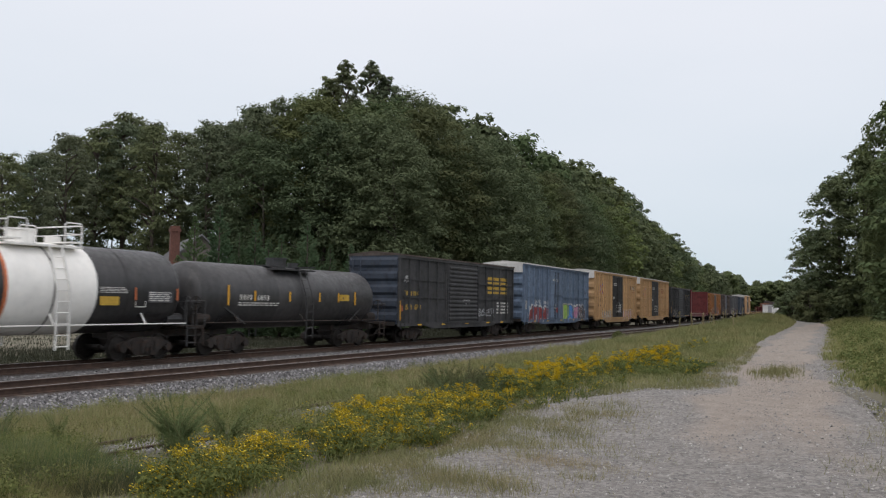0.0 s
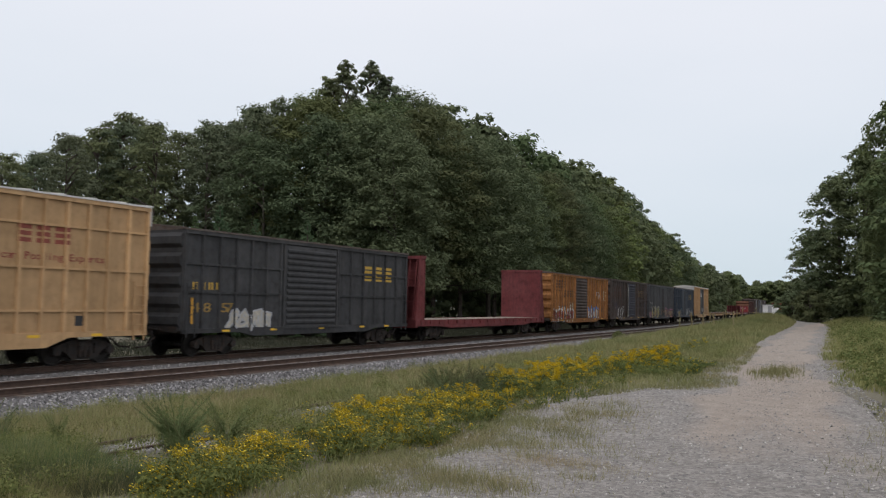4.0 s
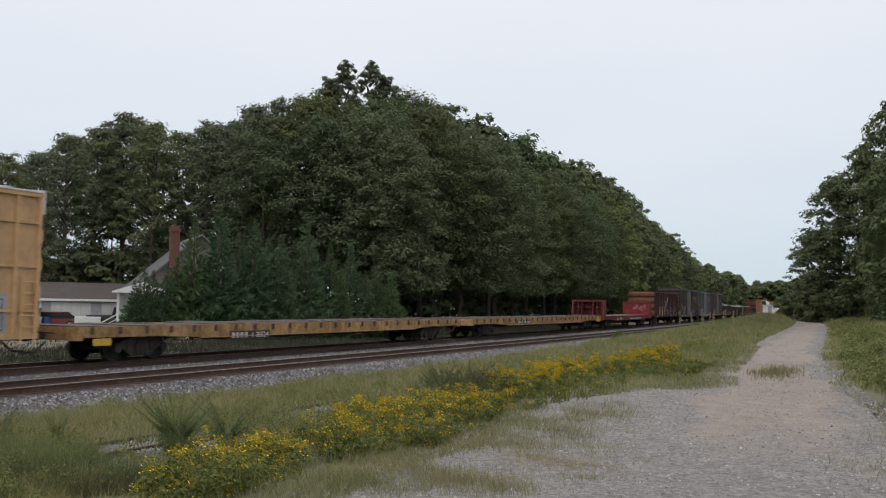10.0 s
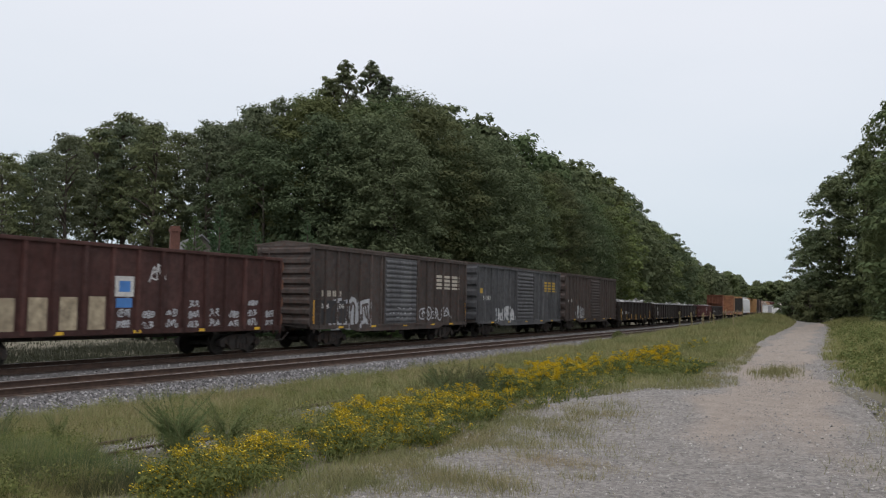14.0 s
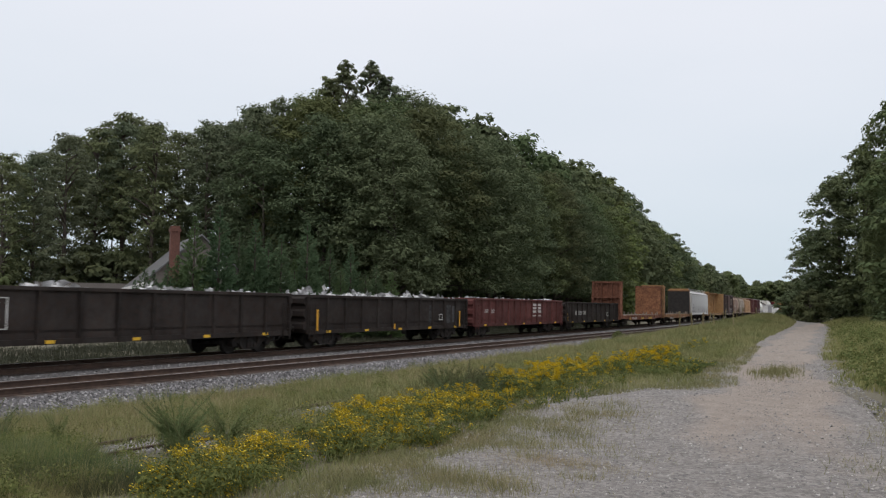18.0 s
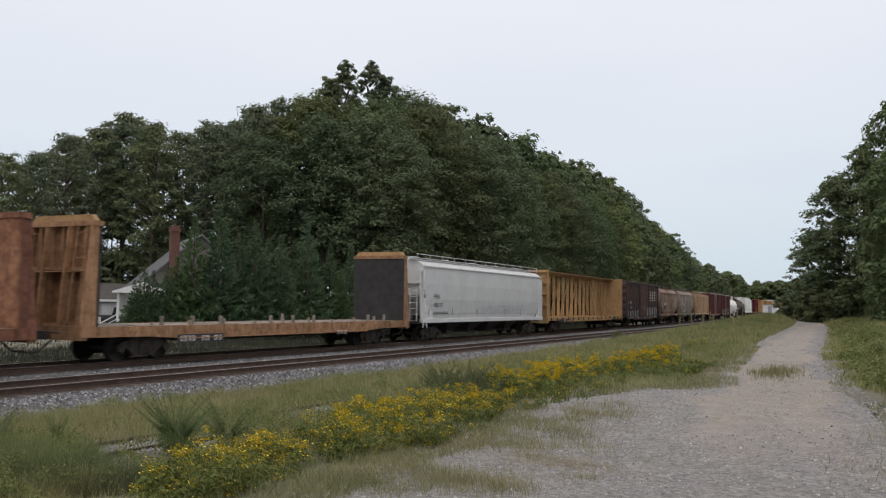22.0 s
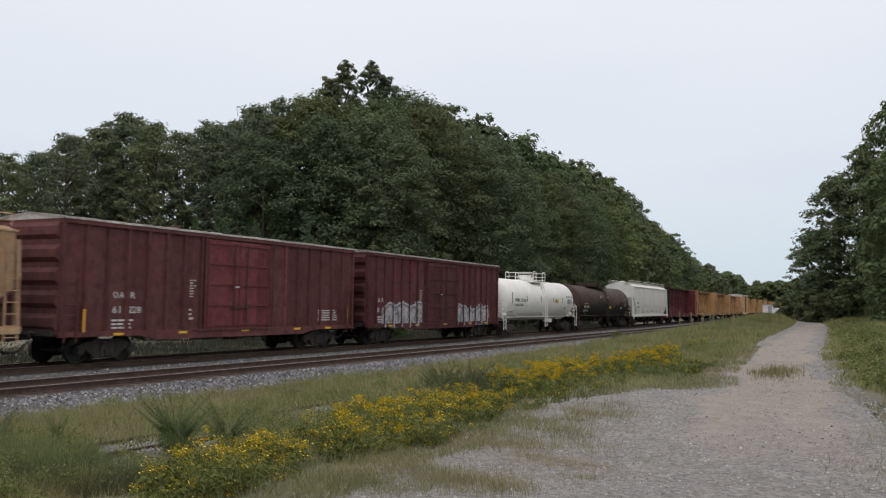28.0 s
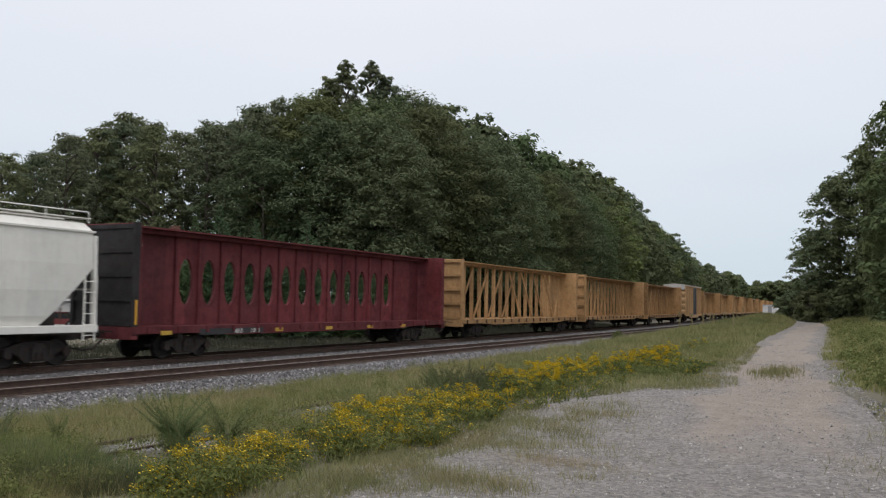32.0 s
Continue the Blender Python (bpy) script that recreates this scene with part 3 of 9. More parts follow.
RAIL_RING = [(-0.07, -0.172), (0.07, -0.172), (0.07, -0.155), (0.012, -0.135), (0.012, -0.045), (0.036, -0.03), (0.036, -0.004), (-0.036, -0.004), (-0.036, -0.03), (-0.012, -0.045), (-0.012, -0.135), (-0.07, -0.155)]
for name, off, lab in (("railway_track", 0.0, "rusty railway track that the freight train runs on"), ("railway_track", NEAR_TRACK, "empty rusty railway track beside the busy one")):
    track = thing(name, lab, "railway track", at=(0, 0, RAIL_Z))
    for side in (-0.7525, 0.7525):
        g, top = Geo(), Geo()
        rings, tops = [], []
        for s in spaced((-120, 0, 20), (0, 130, 5), (130, 520, 26)):
            ring, trow = [], []
            for o, z in RAIL_RING:
                x, y, _ = line(s, off + side + o)
                ring.append((x, y, z))
            for o, z in ((-0.034, -0.005), (0.034, -0.005), (0.028, 0.0), (-0.028, 0.0)):
                x, y, _ = line(s, off + side + o)
                trow.append((x, y, z))
            rings.append(ring)
            tops.append(trow)
        rail = part("rail", g.loft(rings), RAIL_SIDE, track, "brown rusted steel rail")
        part("rail_head", top.loft(tops), RAIL_TOP, rail, "bright worn running surface")


    def tie_mesh():
        return Geo().box(-1.3, 1.3, -0.115, 0.115, -0.35, -0.172, 0.015).mesh("tie", TIE)


    for i in range(150):
        x, y, h = line(4 + i * 0.52 + (0 if i < 110 else (i - 110) * 0.4), off)
        part("tie", stock("tie", tie_mesh), None, track, at=(x, y, random.uniform(-0.01, 0.01)), turn=(0, 0, radians(h + random.uniform(-0.8, 0.8))))


def stones(name, xs, ys, zs, size, mat, label, category):
    """Loose stones: squashed, turned chips, all in one object."""
    n = len(xs)
    unit = np.array([(1, 0, -0.3), (0, 1, -0.3), (-1, 0, -0.3), (0, -1, -0.3), (0, 0, 1)], float)
    tri = np.array([(0, 1, 4), (1, 2, 4), (2, 3, 4), (3, 0, 4)])
    v = unit[None] * (size[:, None, None] * np.random.uniform(0.5, 1.1, (n, 5, 1)))
    a = np.random.uniform(0, 6.28, (n, 1))
    b = np.random.uniform(-0.7, 0.7, (n, 1))
    x, y, z = v[..., 0], v[..., 1], v[..., 2] * 0.75
    x, z = x * np.cos(b) - z * np.sin(b), x * np.sin(b) + z * np.cos(b)
    x, y = x * np.cos(a) - y * np.sin(a), x * np.sin(a) + y * np.cos(a)
    v = np.stack([x + xs[:, None], y + ys[:, None], z + zs[:, None]], -1).reshape(-1, 3)
    f = (tri[None] + 5 * np.arange(n)[:, None, None]).reshape(-1, 3)
    return tagged(new(name, solid_mesh(name, v, f, mat)), label, category, kind="stuff")


# crushed stone on the shoulder towards the lane and between the tracks
N = 28000
ss = 8 + 75 * np.random.rand(N) ** 1.5
oo = np.where(np.random.rand(N) < 0.80, np.random.uniform(6.1, 7.5, N), np.random.uniform(1.3, 3.5, N))
px, py = line_np(ss, oo)
pz = np.interp(oo, [o for o, _ in PROFILE], [z for _, z in PROFILE])
stones("ballast_stones", px, py, pz + 0.005, np.random.uniform(0.03, 0.072, N), STONE_MAT, "loose grey crushed stones on the track bank", "stones")
# pebbles on the lane
N = 52000
py = 5 + 24 * np.random.rand(N) ** 1.8
px = lane_left(py) - 0.5 + (lane_right(py) - lane_left(py) + 0.9) * np.random.rand(N)
keep = np.random.rand(N) > 1.15 * worn(px, py)
px, py = px[keep], py[keep]
N = len(px)
stones("lane_pebbles", px, py, land(px, py) + 0.024, (np.random.uniform(0.006, 0.017, N) + 0.020 * np.random.rand(N) ** 7) * (1.25 - 0.75 * worn(px, py)), PEBBLE, "loose grey and pale pebbles on the gravel lane", "pebbles")
N = 16000
py = 6 + 24 * np.random.rand(N) ** 1.4
px = lane_left(py) + (lane_right(py) - lane_left(py)) * np.random.rand(N)
keep = np.random.rand(N) < worn(px, py)
px, py = px[keep], py[keep]
stones("lane_grit", px, py, land(px, py) + 0.018, np.random.uniform(0.005, 0.015, len(px)), GRIT, "fine tan grit in the wheel tracks of the lane", "grit")
N = 12000
py = 22 + 70 * np.random.rand(N) ** 1.4
px = lane_left(py) + (lane_right(py) - lane_left(py)) * np.random.rand(N)
keep = np.random.rand(N) > 1.1 * worn(px, py)
px, py = px[keep], py[keep]
N = len(px)
stones("lane_pebbles", px, py, land(px, py) + 0.03, np.random.uniform(0.010, 0.026, N), PEBBLE, "loose pale pebbles farther along the lane", "pebbles")


# ---- plants ----
def blades(name, x, y, z, h, w, lean, mat, label, category="grass"):
    """Grass blades, each one a leaning, pointed sliver."""
    n = len(x)
    a = np.random.uniform(0, 6.283, n)
    b = a + np.random.uniform(0.9, 2.2, n)
    lx, ly = np.cos(b) * lean * h, np.sin(b) * lean * h
    wx, wy = np.cos(a) * w, np.sin(a) * w
    v = np.empty((n, 3, 3), np.float32)
    v[:, 0] = np.stack([x - wx, y - wy, z - 0.03], -1)
    v[:, 1] = np.stack([x + wx, y + wy, z - 0.03], -1)
    v[:, 2] = np.stack([x + lx, y + ly, z + h], -1)
    return tagged(new(name, quick_mesh(name, v, 3, mat)), label, category, kind="stuff")


def patchy(x, y, scale, seed):
    """Smooth noise from -1 to 1 for many places."""
    return (np.sin(x * scale + seed) * np.cos(y * scale * 1.3 + seed * 2.1) + np.sin((x + y) * scale * 1.9 + seed * 3.7) * np.cos((x - y) * scale * 0.8 + seed) * 0.8) / 1.8


def scatter(n, y0, y1, left, right, power=1.8):
    y = y0 + (y1 - y0) * np.random.rand(n) ** power
    a, b = left(y), right(y)
    return a + (b - a) * np.random.rand(n), y


def bare_spot(x, y):
    """False where the gravel of the old siding, or the bare dirt between the flower beds, lies open."""
    return (((x + 6.1) / 0.75) ** 2 + ((y - 16.2) / 1.9) ** 2 > 1) & (((x + 9.25) / 1.35) ** 2 + ((y - 8.7) / 1.25) ** 2 > 1) & (((x + 9.9) / 0.8) ** 2 + ((y - 13.6) / 1.2) ** 2 > 1)


# left and right edges of the two flower beds: distance, place
BED_A = ((5.3, 6.0, 6.5, 7.0, 8.0, 9.7, 12.7, 13.6), (-6.1, -6.5, -6.8, -6.65, -6.87, -7.16, -8.19, -7.6), (5.3, 6.1, 7.2, 7.8, 8.5, 8.8, 9.0, 10.4, 12.0, 12.5, 13.6), (-5.5, -5.3, -5.35, -5.4, -5.55, -5.4, -4.95, -4.95, -5.3, -5.4, -6.6))
BED_B = ((16.4, 19.0, 21.0, 22.2, 24.0, 27.9, 33.5), (-7.7, -8.6, -9.05, -9.3, -8.5, -8.3, -8.9), (16.4, 18.2, 20.5, 22.5, 24.5, 27.0, 33.5), (-6.8, -6.55, -6.5, -6.0, -5.6, -6.2, -7.8))
toe = lambda y: line_np(y, 7.7)[0]
# the strip between the tracks and the lane
x, y = scatter(270000, 2.5, 110, toe, lambda y: lane_left(y) + 0.1, 1.9)
keep = patchy(x, y, 0.9, 1.0) + 1.15 > np.random.rand(len(x)) * 1.3
keep &= bare_spot(x, y) | (np.random.rand(len(x)) < 0.08)
bed = ((y < 13.6) & (x > np.interp(y, BED_A[0], BED_A[1])) & (x < np.interp(y, BED_A[2], BED_A[3]))) | ((y > 16.4) & (y < 33.5) & (x > np.interp(y, BED_B[0], BED_B[1])) & (x < np.interp(y, BED_B[2], BED_B[3])))
keep &= ~bed | (np.random.rand(len(x)) < 0.4)
x, y = x[keep], y[keep]
tall = 0.20 + 0.10 * patchy(x, y, 0.7, 4.0) + 0.10 * patchy(x, y, 2.9, 5.0) + 0.14 * np.random.rand(len(x))
tall *= np.where((x > -7.9) & (y < 30), 0.6, 1.0) * np.interp(lane_left(y) - x, [0, 0.8, 3], [0.35, 0.75, 1.0]) * np.interp(y, [25, 60], [1.0, 1.6])
tall *= np.where((x / y > -1.2) & (x / y < -0.92) & (y < 9.6), np.interp(y, [5.5, 7.5], [0.9, 0.55]), 1.0)
blades("meadow_grass", x, y, land(x, y), np.maximum(tall, 0.06) * 1.15, 0.0026 + 0.00030 * y, np.random.uniform(0.1, 1.15, len(x)), GRASS, "ragged green and straw-coloured meadow grass along the tracks")
# dry, low growth at the foot of the bank
x, y = scatter(60000, 5, 70, lambda y: line_np(y, 7.35)[0], lambda y: line_np(y, 10.5)[0], 1.6)
keep = bare_spot(x, y)
x, y = x[keep], y[keep]
blades("dry_grass", x, y, land(x, y), np.random.uniform(0.10, 0.34, len(x)) * np.interp(off_line(x, y), [7.3, 8.6], [0.35, 1.0]), 0.005 + 0.0002 * y, np.random.uniform(0.1, 0.7, len(x)), DRY_GRASS, "thin straw-coloured grass at the foot of the ballast bank")
# thin growth spreading onto the lane
x, y = scatter(52000, 4, 40, lambda y: lane_left(y) - 0.5, lambda y: lane_left(y) + np.interp(y, [5, 16, 22], [0.3, 0.45, 0.5]), 1.5)
keep = patchy(x, y, 1.7, 2.0) + 0.6 * patchy(x, y, 4.1, 3.0) > np.random.uniform(-0.6, 0.9, len(x)) + 0.5 * np.maximum(0, x - lane_left(y))
spots = [(x[keep], y[keep])]
# centre, half widths and number of blades of the patches that lie out on the gravel
for cx, cy, rx, ry, n in [(-4.2, 11.4, 0.42, 0.8, 5200), (-4.25, 13.2, 0.4, 0.6, 2600), (-3.95, 9.6, 0.5, 0.5, 4200), (-3.65, 6.95, 0.5, 0.32, 6500), (-4.2, 6.2, 0.5, 0.4, 4500), (-4.6, 8.4, 0.35, 0.8, 2600), (-3.41, 8.4, 0.1, 0.1, 260), (-2.65, 9.14, 0.2, 0.14, 420), (-2.62, 7.63, 0.13, 0.1, 260), (-4.9, 10.4, 0.25, 1.0, 1500), (-0.2, 9.6, 0.25, 0.7, 500), (-0.1, 12.2, 0.25, 0.8, 700)]:
    gx, gy = np.random.normal(cx, rx, n), np.random.normal(cy, ry, n)
    keep = patchy(gx, gy, 2.6, 2.0) + 0.7 * patchy(gx, gy, 7.0, 3.0) > np.random.uniform(-1.0, 0.7, n)
    spots.append((gx[keep], gy[keep]))
x, y = np.concatenate([p[0] for p in spots]), np.concatenate([p[1] for p in spots])
blades("lane_edge_grass", x, y, land(x, y) + 0.02, np.random.uniform(0.02, 0.13, len(x)) * (1 + 0.4 * patchy(x, y, 3.0, 7.0)), 0.0022 + 0.0002 * y, np.random.uniform(0.4, 1.5, len(x)), THIN_GRASS, "short thin grass creeping onto the gravel lane")
# low broad-leaved weeds in the strip
x, y = scatter(900, 5, 40, toe, lambda y: lane_left(y) - 0.4, 1.6)
keep = bare_spot(x, y) & (patchy(x, y, 0.8, 9.0) > -0.2)
x, y = x[keep], y[keep]
rng = np.random.default_rng(5)
r = rng.uniform(0.10, 0.26, len(x))
x, y, r = np.append(x, rng.uniform(-10.5, -6.9, 100)), np.append(y, rng.uniform(4.4, 8.4, 100)), np.append(r, rng.uniform(0.08, 0.28, 100))
gap = (x / y > -1.2) & (x / y < -0.92) & (y < 10)
r = np.where(gap, r * 0.6, r)
WEED_SPOTS = np.stack([x, y, land(x, y) + 0.10 + 0.5 * r, r, r * 0.9], -1)
x, y = scatter(420, 15, 95, lambda y: lane_right(y) + 0.35, lambda y: 1.5 + 0 * y, 1.3)
r = rng.uniform(0.16, 0.42, len(x)) * np.interp(x - lane_right(y), [0.3, 2.0], [0.5, 1.1])
VERGE_SPOTS = np.stack([x, y, land(x, y) + 0.15 + 0.8 * r, r, r * 1.1], -1)
# the side of the lane away from the tracks, taller towards the trees
x, y = scatter(90000, 9, 118, lambda y: lane_right(y) - 0.15, lambda y: lane_right(y) + 3 + 0.07 * y, 1.4)
far = x - lane_right(y)
keep = patchy(x, y, 0.8, 6.0) + np.interp(far, [0, 1.5], [0.2, 1.2]) > np.random.rand(len(x)) * 1.1
x, y, far = x[keep], y[keep], far[keep]
tall = np.interp(far, [0, 0.5, 1.2, 2.5, 6], [0.06, 0.20, 0.45, 0.75, 1.0]) * np.random.uniform(0.6, 1.15, len(x)) * (1 + 0.3 * patchy(x, y, 0.6, 3.0))
blades("roadside_weeds", x, y, land(x, y), tall, 0.008 + 0.00022 * y, np.random.uniform(0.1, 0.8, len(x)), VERGE_GRASS, "tall rank grass and weeds beside the lane", "weeds")
# weeds beyond the tracks, seen under the cars; their colour carries the shade
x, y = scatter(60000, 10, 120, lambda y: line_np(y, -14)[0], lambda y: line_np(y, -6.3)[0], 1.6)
blades("trackside_weeds", x, y, land(x, y), np.random.uniform(0.06, 0.30, len(x)) + 0.16 * np.random.rand(len(x)) ** 2 * np.interp(off_line(x, y), [-13.5, -12, -9.5, -8.5], [1, 1, 1, 0]), 0.014 + 0.0003 * y, np.random.uniform(0.2, 1.0, len(x)), SHADE_WEED, "green weeds on the far side of the tracks, coloured dark for shade", "weeds")
# the yard of the house, in the same darkened weed colour
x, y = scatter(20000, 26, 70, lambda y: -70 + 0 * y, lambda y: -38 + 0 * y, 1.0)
blades("yard_grass", x, y, land(x, y), np.random.uniform(0.05, 0.16, len(x)), 0.03, np.random.uniform(0.1, 0.7, len(x)), SHADE_WEED, "short green lawn in front of the house")
# the grassy crown in the middle of the lane
n = 2600
x, y = np.random.normal(-3.05, 0.35, n), np.random.normal(8.3, 0.2, n)
blades("dry_grass", x, y, land(x, y), np.random.uniform(0.02, 0.10, n), 0.0035, np.random.uniform(0.4, 1.5, n), DRY_GRASS, "patch of low withered brown grass on the gravel")
x, y = np.random.normal(-2.8, 0.28, 900), np.random.normal(22.9, 0.75, 900)
blades("grass_tuft", x, y, land(x, y), np.random.uniform(0.08, 0.24, 900), 0.009, np.random.uniform(0.2, 0.8, 900), THIN_GRASS, "tuft of dry grass in the middle of the lane")


def leaf_cloud(rng, clumps, count, size, flat=0.5, stretch=1.6, power=2.0, up=0.25):
    """Leaves as small pointed slips on and in the clumps (x, y, z, rx, rz)."""
    c = np.asarray(clumps, float)
    area = c[:, 3] ** power
    pick = rng.choice(len(c), count, p=area / area.sum())
    d = rng.normal(size=(count, 3))
    d /= np.linalg.norm(d, axis=1)[:, None]
    d[:, 2] = np.where(d[:, 2] < -0.35, -d[:, 2] * 0.6, d[:, 2])
    rad = (rng.uniform(0.25, 1.2, count) ** 0.75)[:, None]
    p = c[pick, :3] + d * rad * np.stack([c[pick, 3], c[pick, 3], c[pick, 4]], -1)
    nrm = d * (flat + 0.7) + rng.normal(size=(count, 3)) * 0.25 + np.array([0, 0, up])
    nrm /= np.linalg.norm(nrm, axis=1)[:, None]
    u = np.cross(nrm, rng.normal(size=(count, 3)))
    u /= np.linalg.norm(u, axis=1)[:, None]
    w = np.cross(nrm, u)
    s = (size * rng.uniform(0.6, 1.35, count))[:, None]
    v = np.empty((count, 3, 3), np.float32)
    v[:, 0], v[:, 1] = p - u * s * stretch * 0.5 + w * s * 0.3, p + u * s * stretch * 0.5
    v[:, 2] = p - w * s * 0.7 - u * s * stretch * 0.1
    return v


# yellow flowers: leafy bushes with small heads on top
def flower_bed(n, y0, y1, left, right, seed, label, tall=1.0, gaps=-0.3, heads=60):
    px, py = scatter(n, y0, y1, left, right, 1.0)
    keep = patchy(px, py, 1.7, seed) + 0.4 * patchy(px, py, 4.0, seed + 1) > gaps
    px, py = px[keep], py[keep]
    n = len(px)
    ph = tall * np.random.uniform(0.10, 0.50, n) * (1 + 0.3 * patchy(px, py, 2.3, seed + 4))
    pr = np.random.uniform(0.10, 0.20, n)
    mounds = np.stack([px, py, land(px, py) + 0.42 * ph, pr * 1.15, ph * 0.46], -1)
    tagged(new("flower_foliage", quick_mesh("flower_foliage", leaf_cloud(np.random.default_rng(int(seed * 10)), mounds, n * 140, 0.0075 + 0.0006 * y1, 0.35, 4.0), 3, BED_LEAF)), "bushy fine green foliage of yellow wildflowers", "wildflowers", kind="stuff")
    who = np.repeat(np.arange(n), 26)
    m = len(who)
    a, q = np.random.uniform(0, 6.28, m), np.sqrt(np.random.rand(m)) * pr[who]
    x, y = px[who] + q * np.cos(a), py[who] + q * np.sin(a)
    z = land(x, y) + np.random.uniform(0.0, 0.50, m) * ph[who]
    blades("flower_stems", x, y, z, ph[who] * np.random.uniform(0.18, 0.42, m), 0.0035 + 0.0003 * y, np.random.uniform(0.1, 0.9, m), WEED, "leafy green stems of yellow wildflowers", "wildflowers")
    # flat-topped sprays of heads, a few on each plant, at uneven heights
    sprays = np.repeat(np.arange(n), np.random.randint(2, 8, n))
    m = len(sprays)
    a, q = np.random.uniform(0, 6.28, m), np.sqrt(np.random.rand(m)) * pr[sprays] * 1.15
    sx, sy = px[sprays] + q * np.cos(a), py[sprays] + q * np.sin(a)
    sz = land(sx, sy) + ph[sprays] * (1.0 - 0.3 * (q / pr[sprays]) ** 2 + np.random.uniform(-0.4, 0.2, m))
    full = (np.random.rand(m) ** 1.3 * heads * 0.5 * np.interp(sy, [6, 8.5], [0.6, 1.0])).astype(int)
    who = np.repeat(np.arange(m), full)
    m = len(who)
    a, q = np.random.uniform(0, 6.28, m), np.sqrt(np.random.rand(m)) * np.random.uniform(0.03, 0.11, m)
    cx, cy = sx[who] + q * np.cos(a), sy[who] + q * np.sin(a)
    cz = sz[who] + np.random.uniform(-0.05, 0.02, m)
    r = np.random.uniform(0.0055, 0.0112, m) * (1 + 0.031 * cy)
    a = np.random.uniform(0, 6.28, m)
    tx, ty = np.random.uniform(-0.6, 0.6, m), np.random.uniform(-1.2, 0.2, m)
    v = np.empty((m, 4, 3), np.float32)
    for c in range(4):
        ang = a + c * math.pi / 2
        ox, oy = r * np.cos(ang), r * np.sin(ang)
        v[:, c] = np.stack([cx + ox, cy + oy, cz + ox * tx + oy * ty], -1)
    tagged(new("flower_heads", quick_mesh("flower_heads", v, 4, YELLOW)), label, "wildflowers", kind="stuff")


flower_bed(640, 5.7, 13.6, lambda y: np.interp(y, BED_A[0], BED_A[1]), lambda y: np.interp(y, BED_A[2], BED_A[3]), 1.0, "yellow wildflower heads in a patch beside the lane", gaps=-0.22, heads=86)
flower_bed(430, 16.5, 25.5, lambda y: np.interp(y, BED_B[0], BED_B[1]), lambda y: np.interp(y, BED_B[2], BED_B[3]), 2.6, "yellow wildflower heads trailing along the lane", 1.2, gaps=-0.2, heads=125)
flower_bed(210, 25.0, 33.5, lambda y: np.interp(y, BED_B[0], BED_B[1]), lambda y: np.interp(y, BED_B[2], BED_B[3]), 3.4, "yellow wildflower heads trailing along the lane", 1.1, gaps=-0.2, heads=90)
flower_bed(70, 21.5, 25.5, lambda y: -6.4 + 0 * y, lambda y: -4.6 + 0 * y, 4.4, "thin low yellow wildflower heads in the grass", 0.8, gaps=-0.6, heads=20)
flower_bed(26, 13.0, 18.0, lambda y: -6.8 + 0 * y, lambda y: -5.2 + 0 * y, 5.2, "single yellow wildflowers on bare dirt", 1.1, gaps=-0.9, heads=22)
flower_bed(60, 33, 42, lambda y: -9.6 + 0 * y, lambda y: -7.6 + 0 * y, 3.0, "scattered yellow wildflower heads farther along")


tagged(new("broadleaf_weeds", quick_mesh("broadleaf_weeds", leaf_cloud(np.random.default_rng(6), WEED_SPOTS, 74000, 0.017, 0.4, 2.2), 3, LOW_WEED)), "low broad-leaved green weeds in the meadow strip", "weeds", kind="stuff")


tagged(new("broadleaf_weeds", quick_mesh("broadleaf_weeds", leaf_cloud(np.random.default_rng(7), VERGE_SPOTS, 30000, 0.055, 0.4, 1.7), 3, VERGE)), "rank yellow-green weeds along the lane verge", "weeds", kind="stuff")


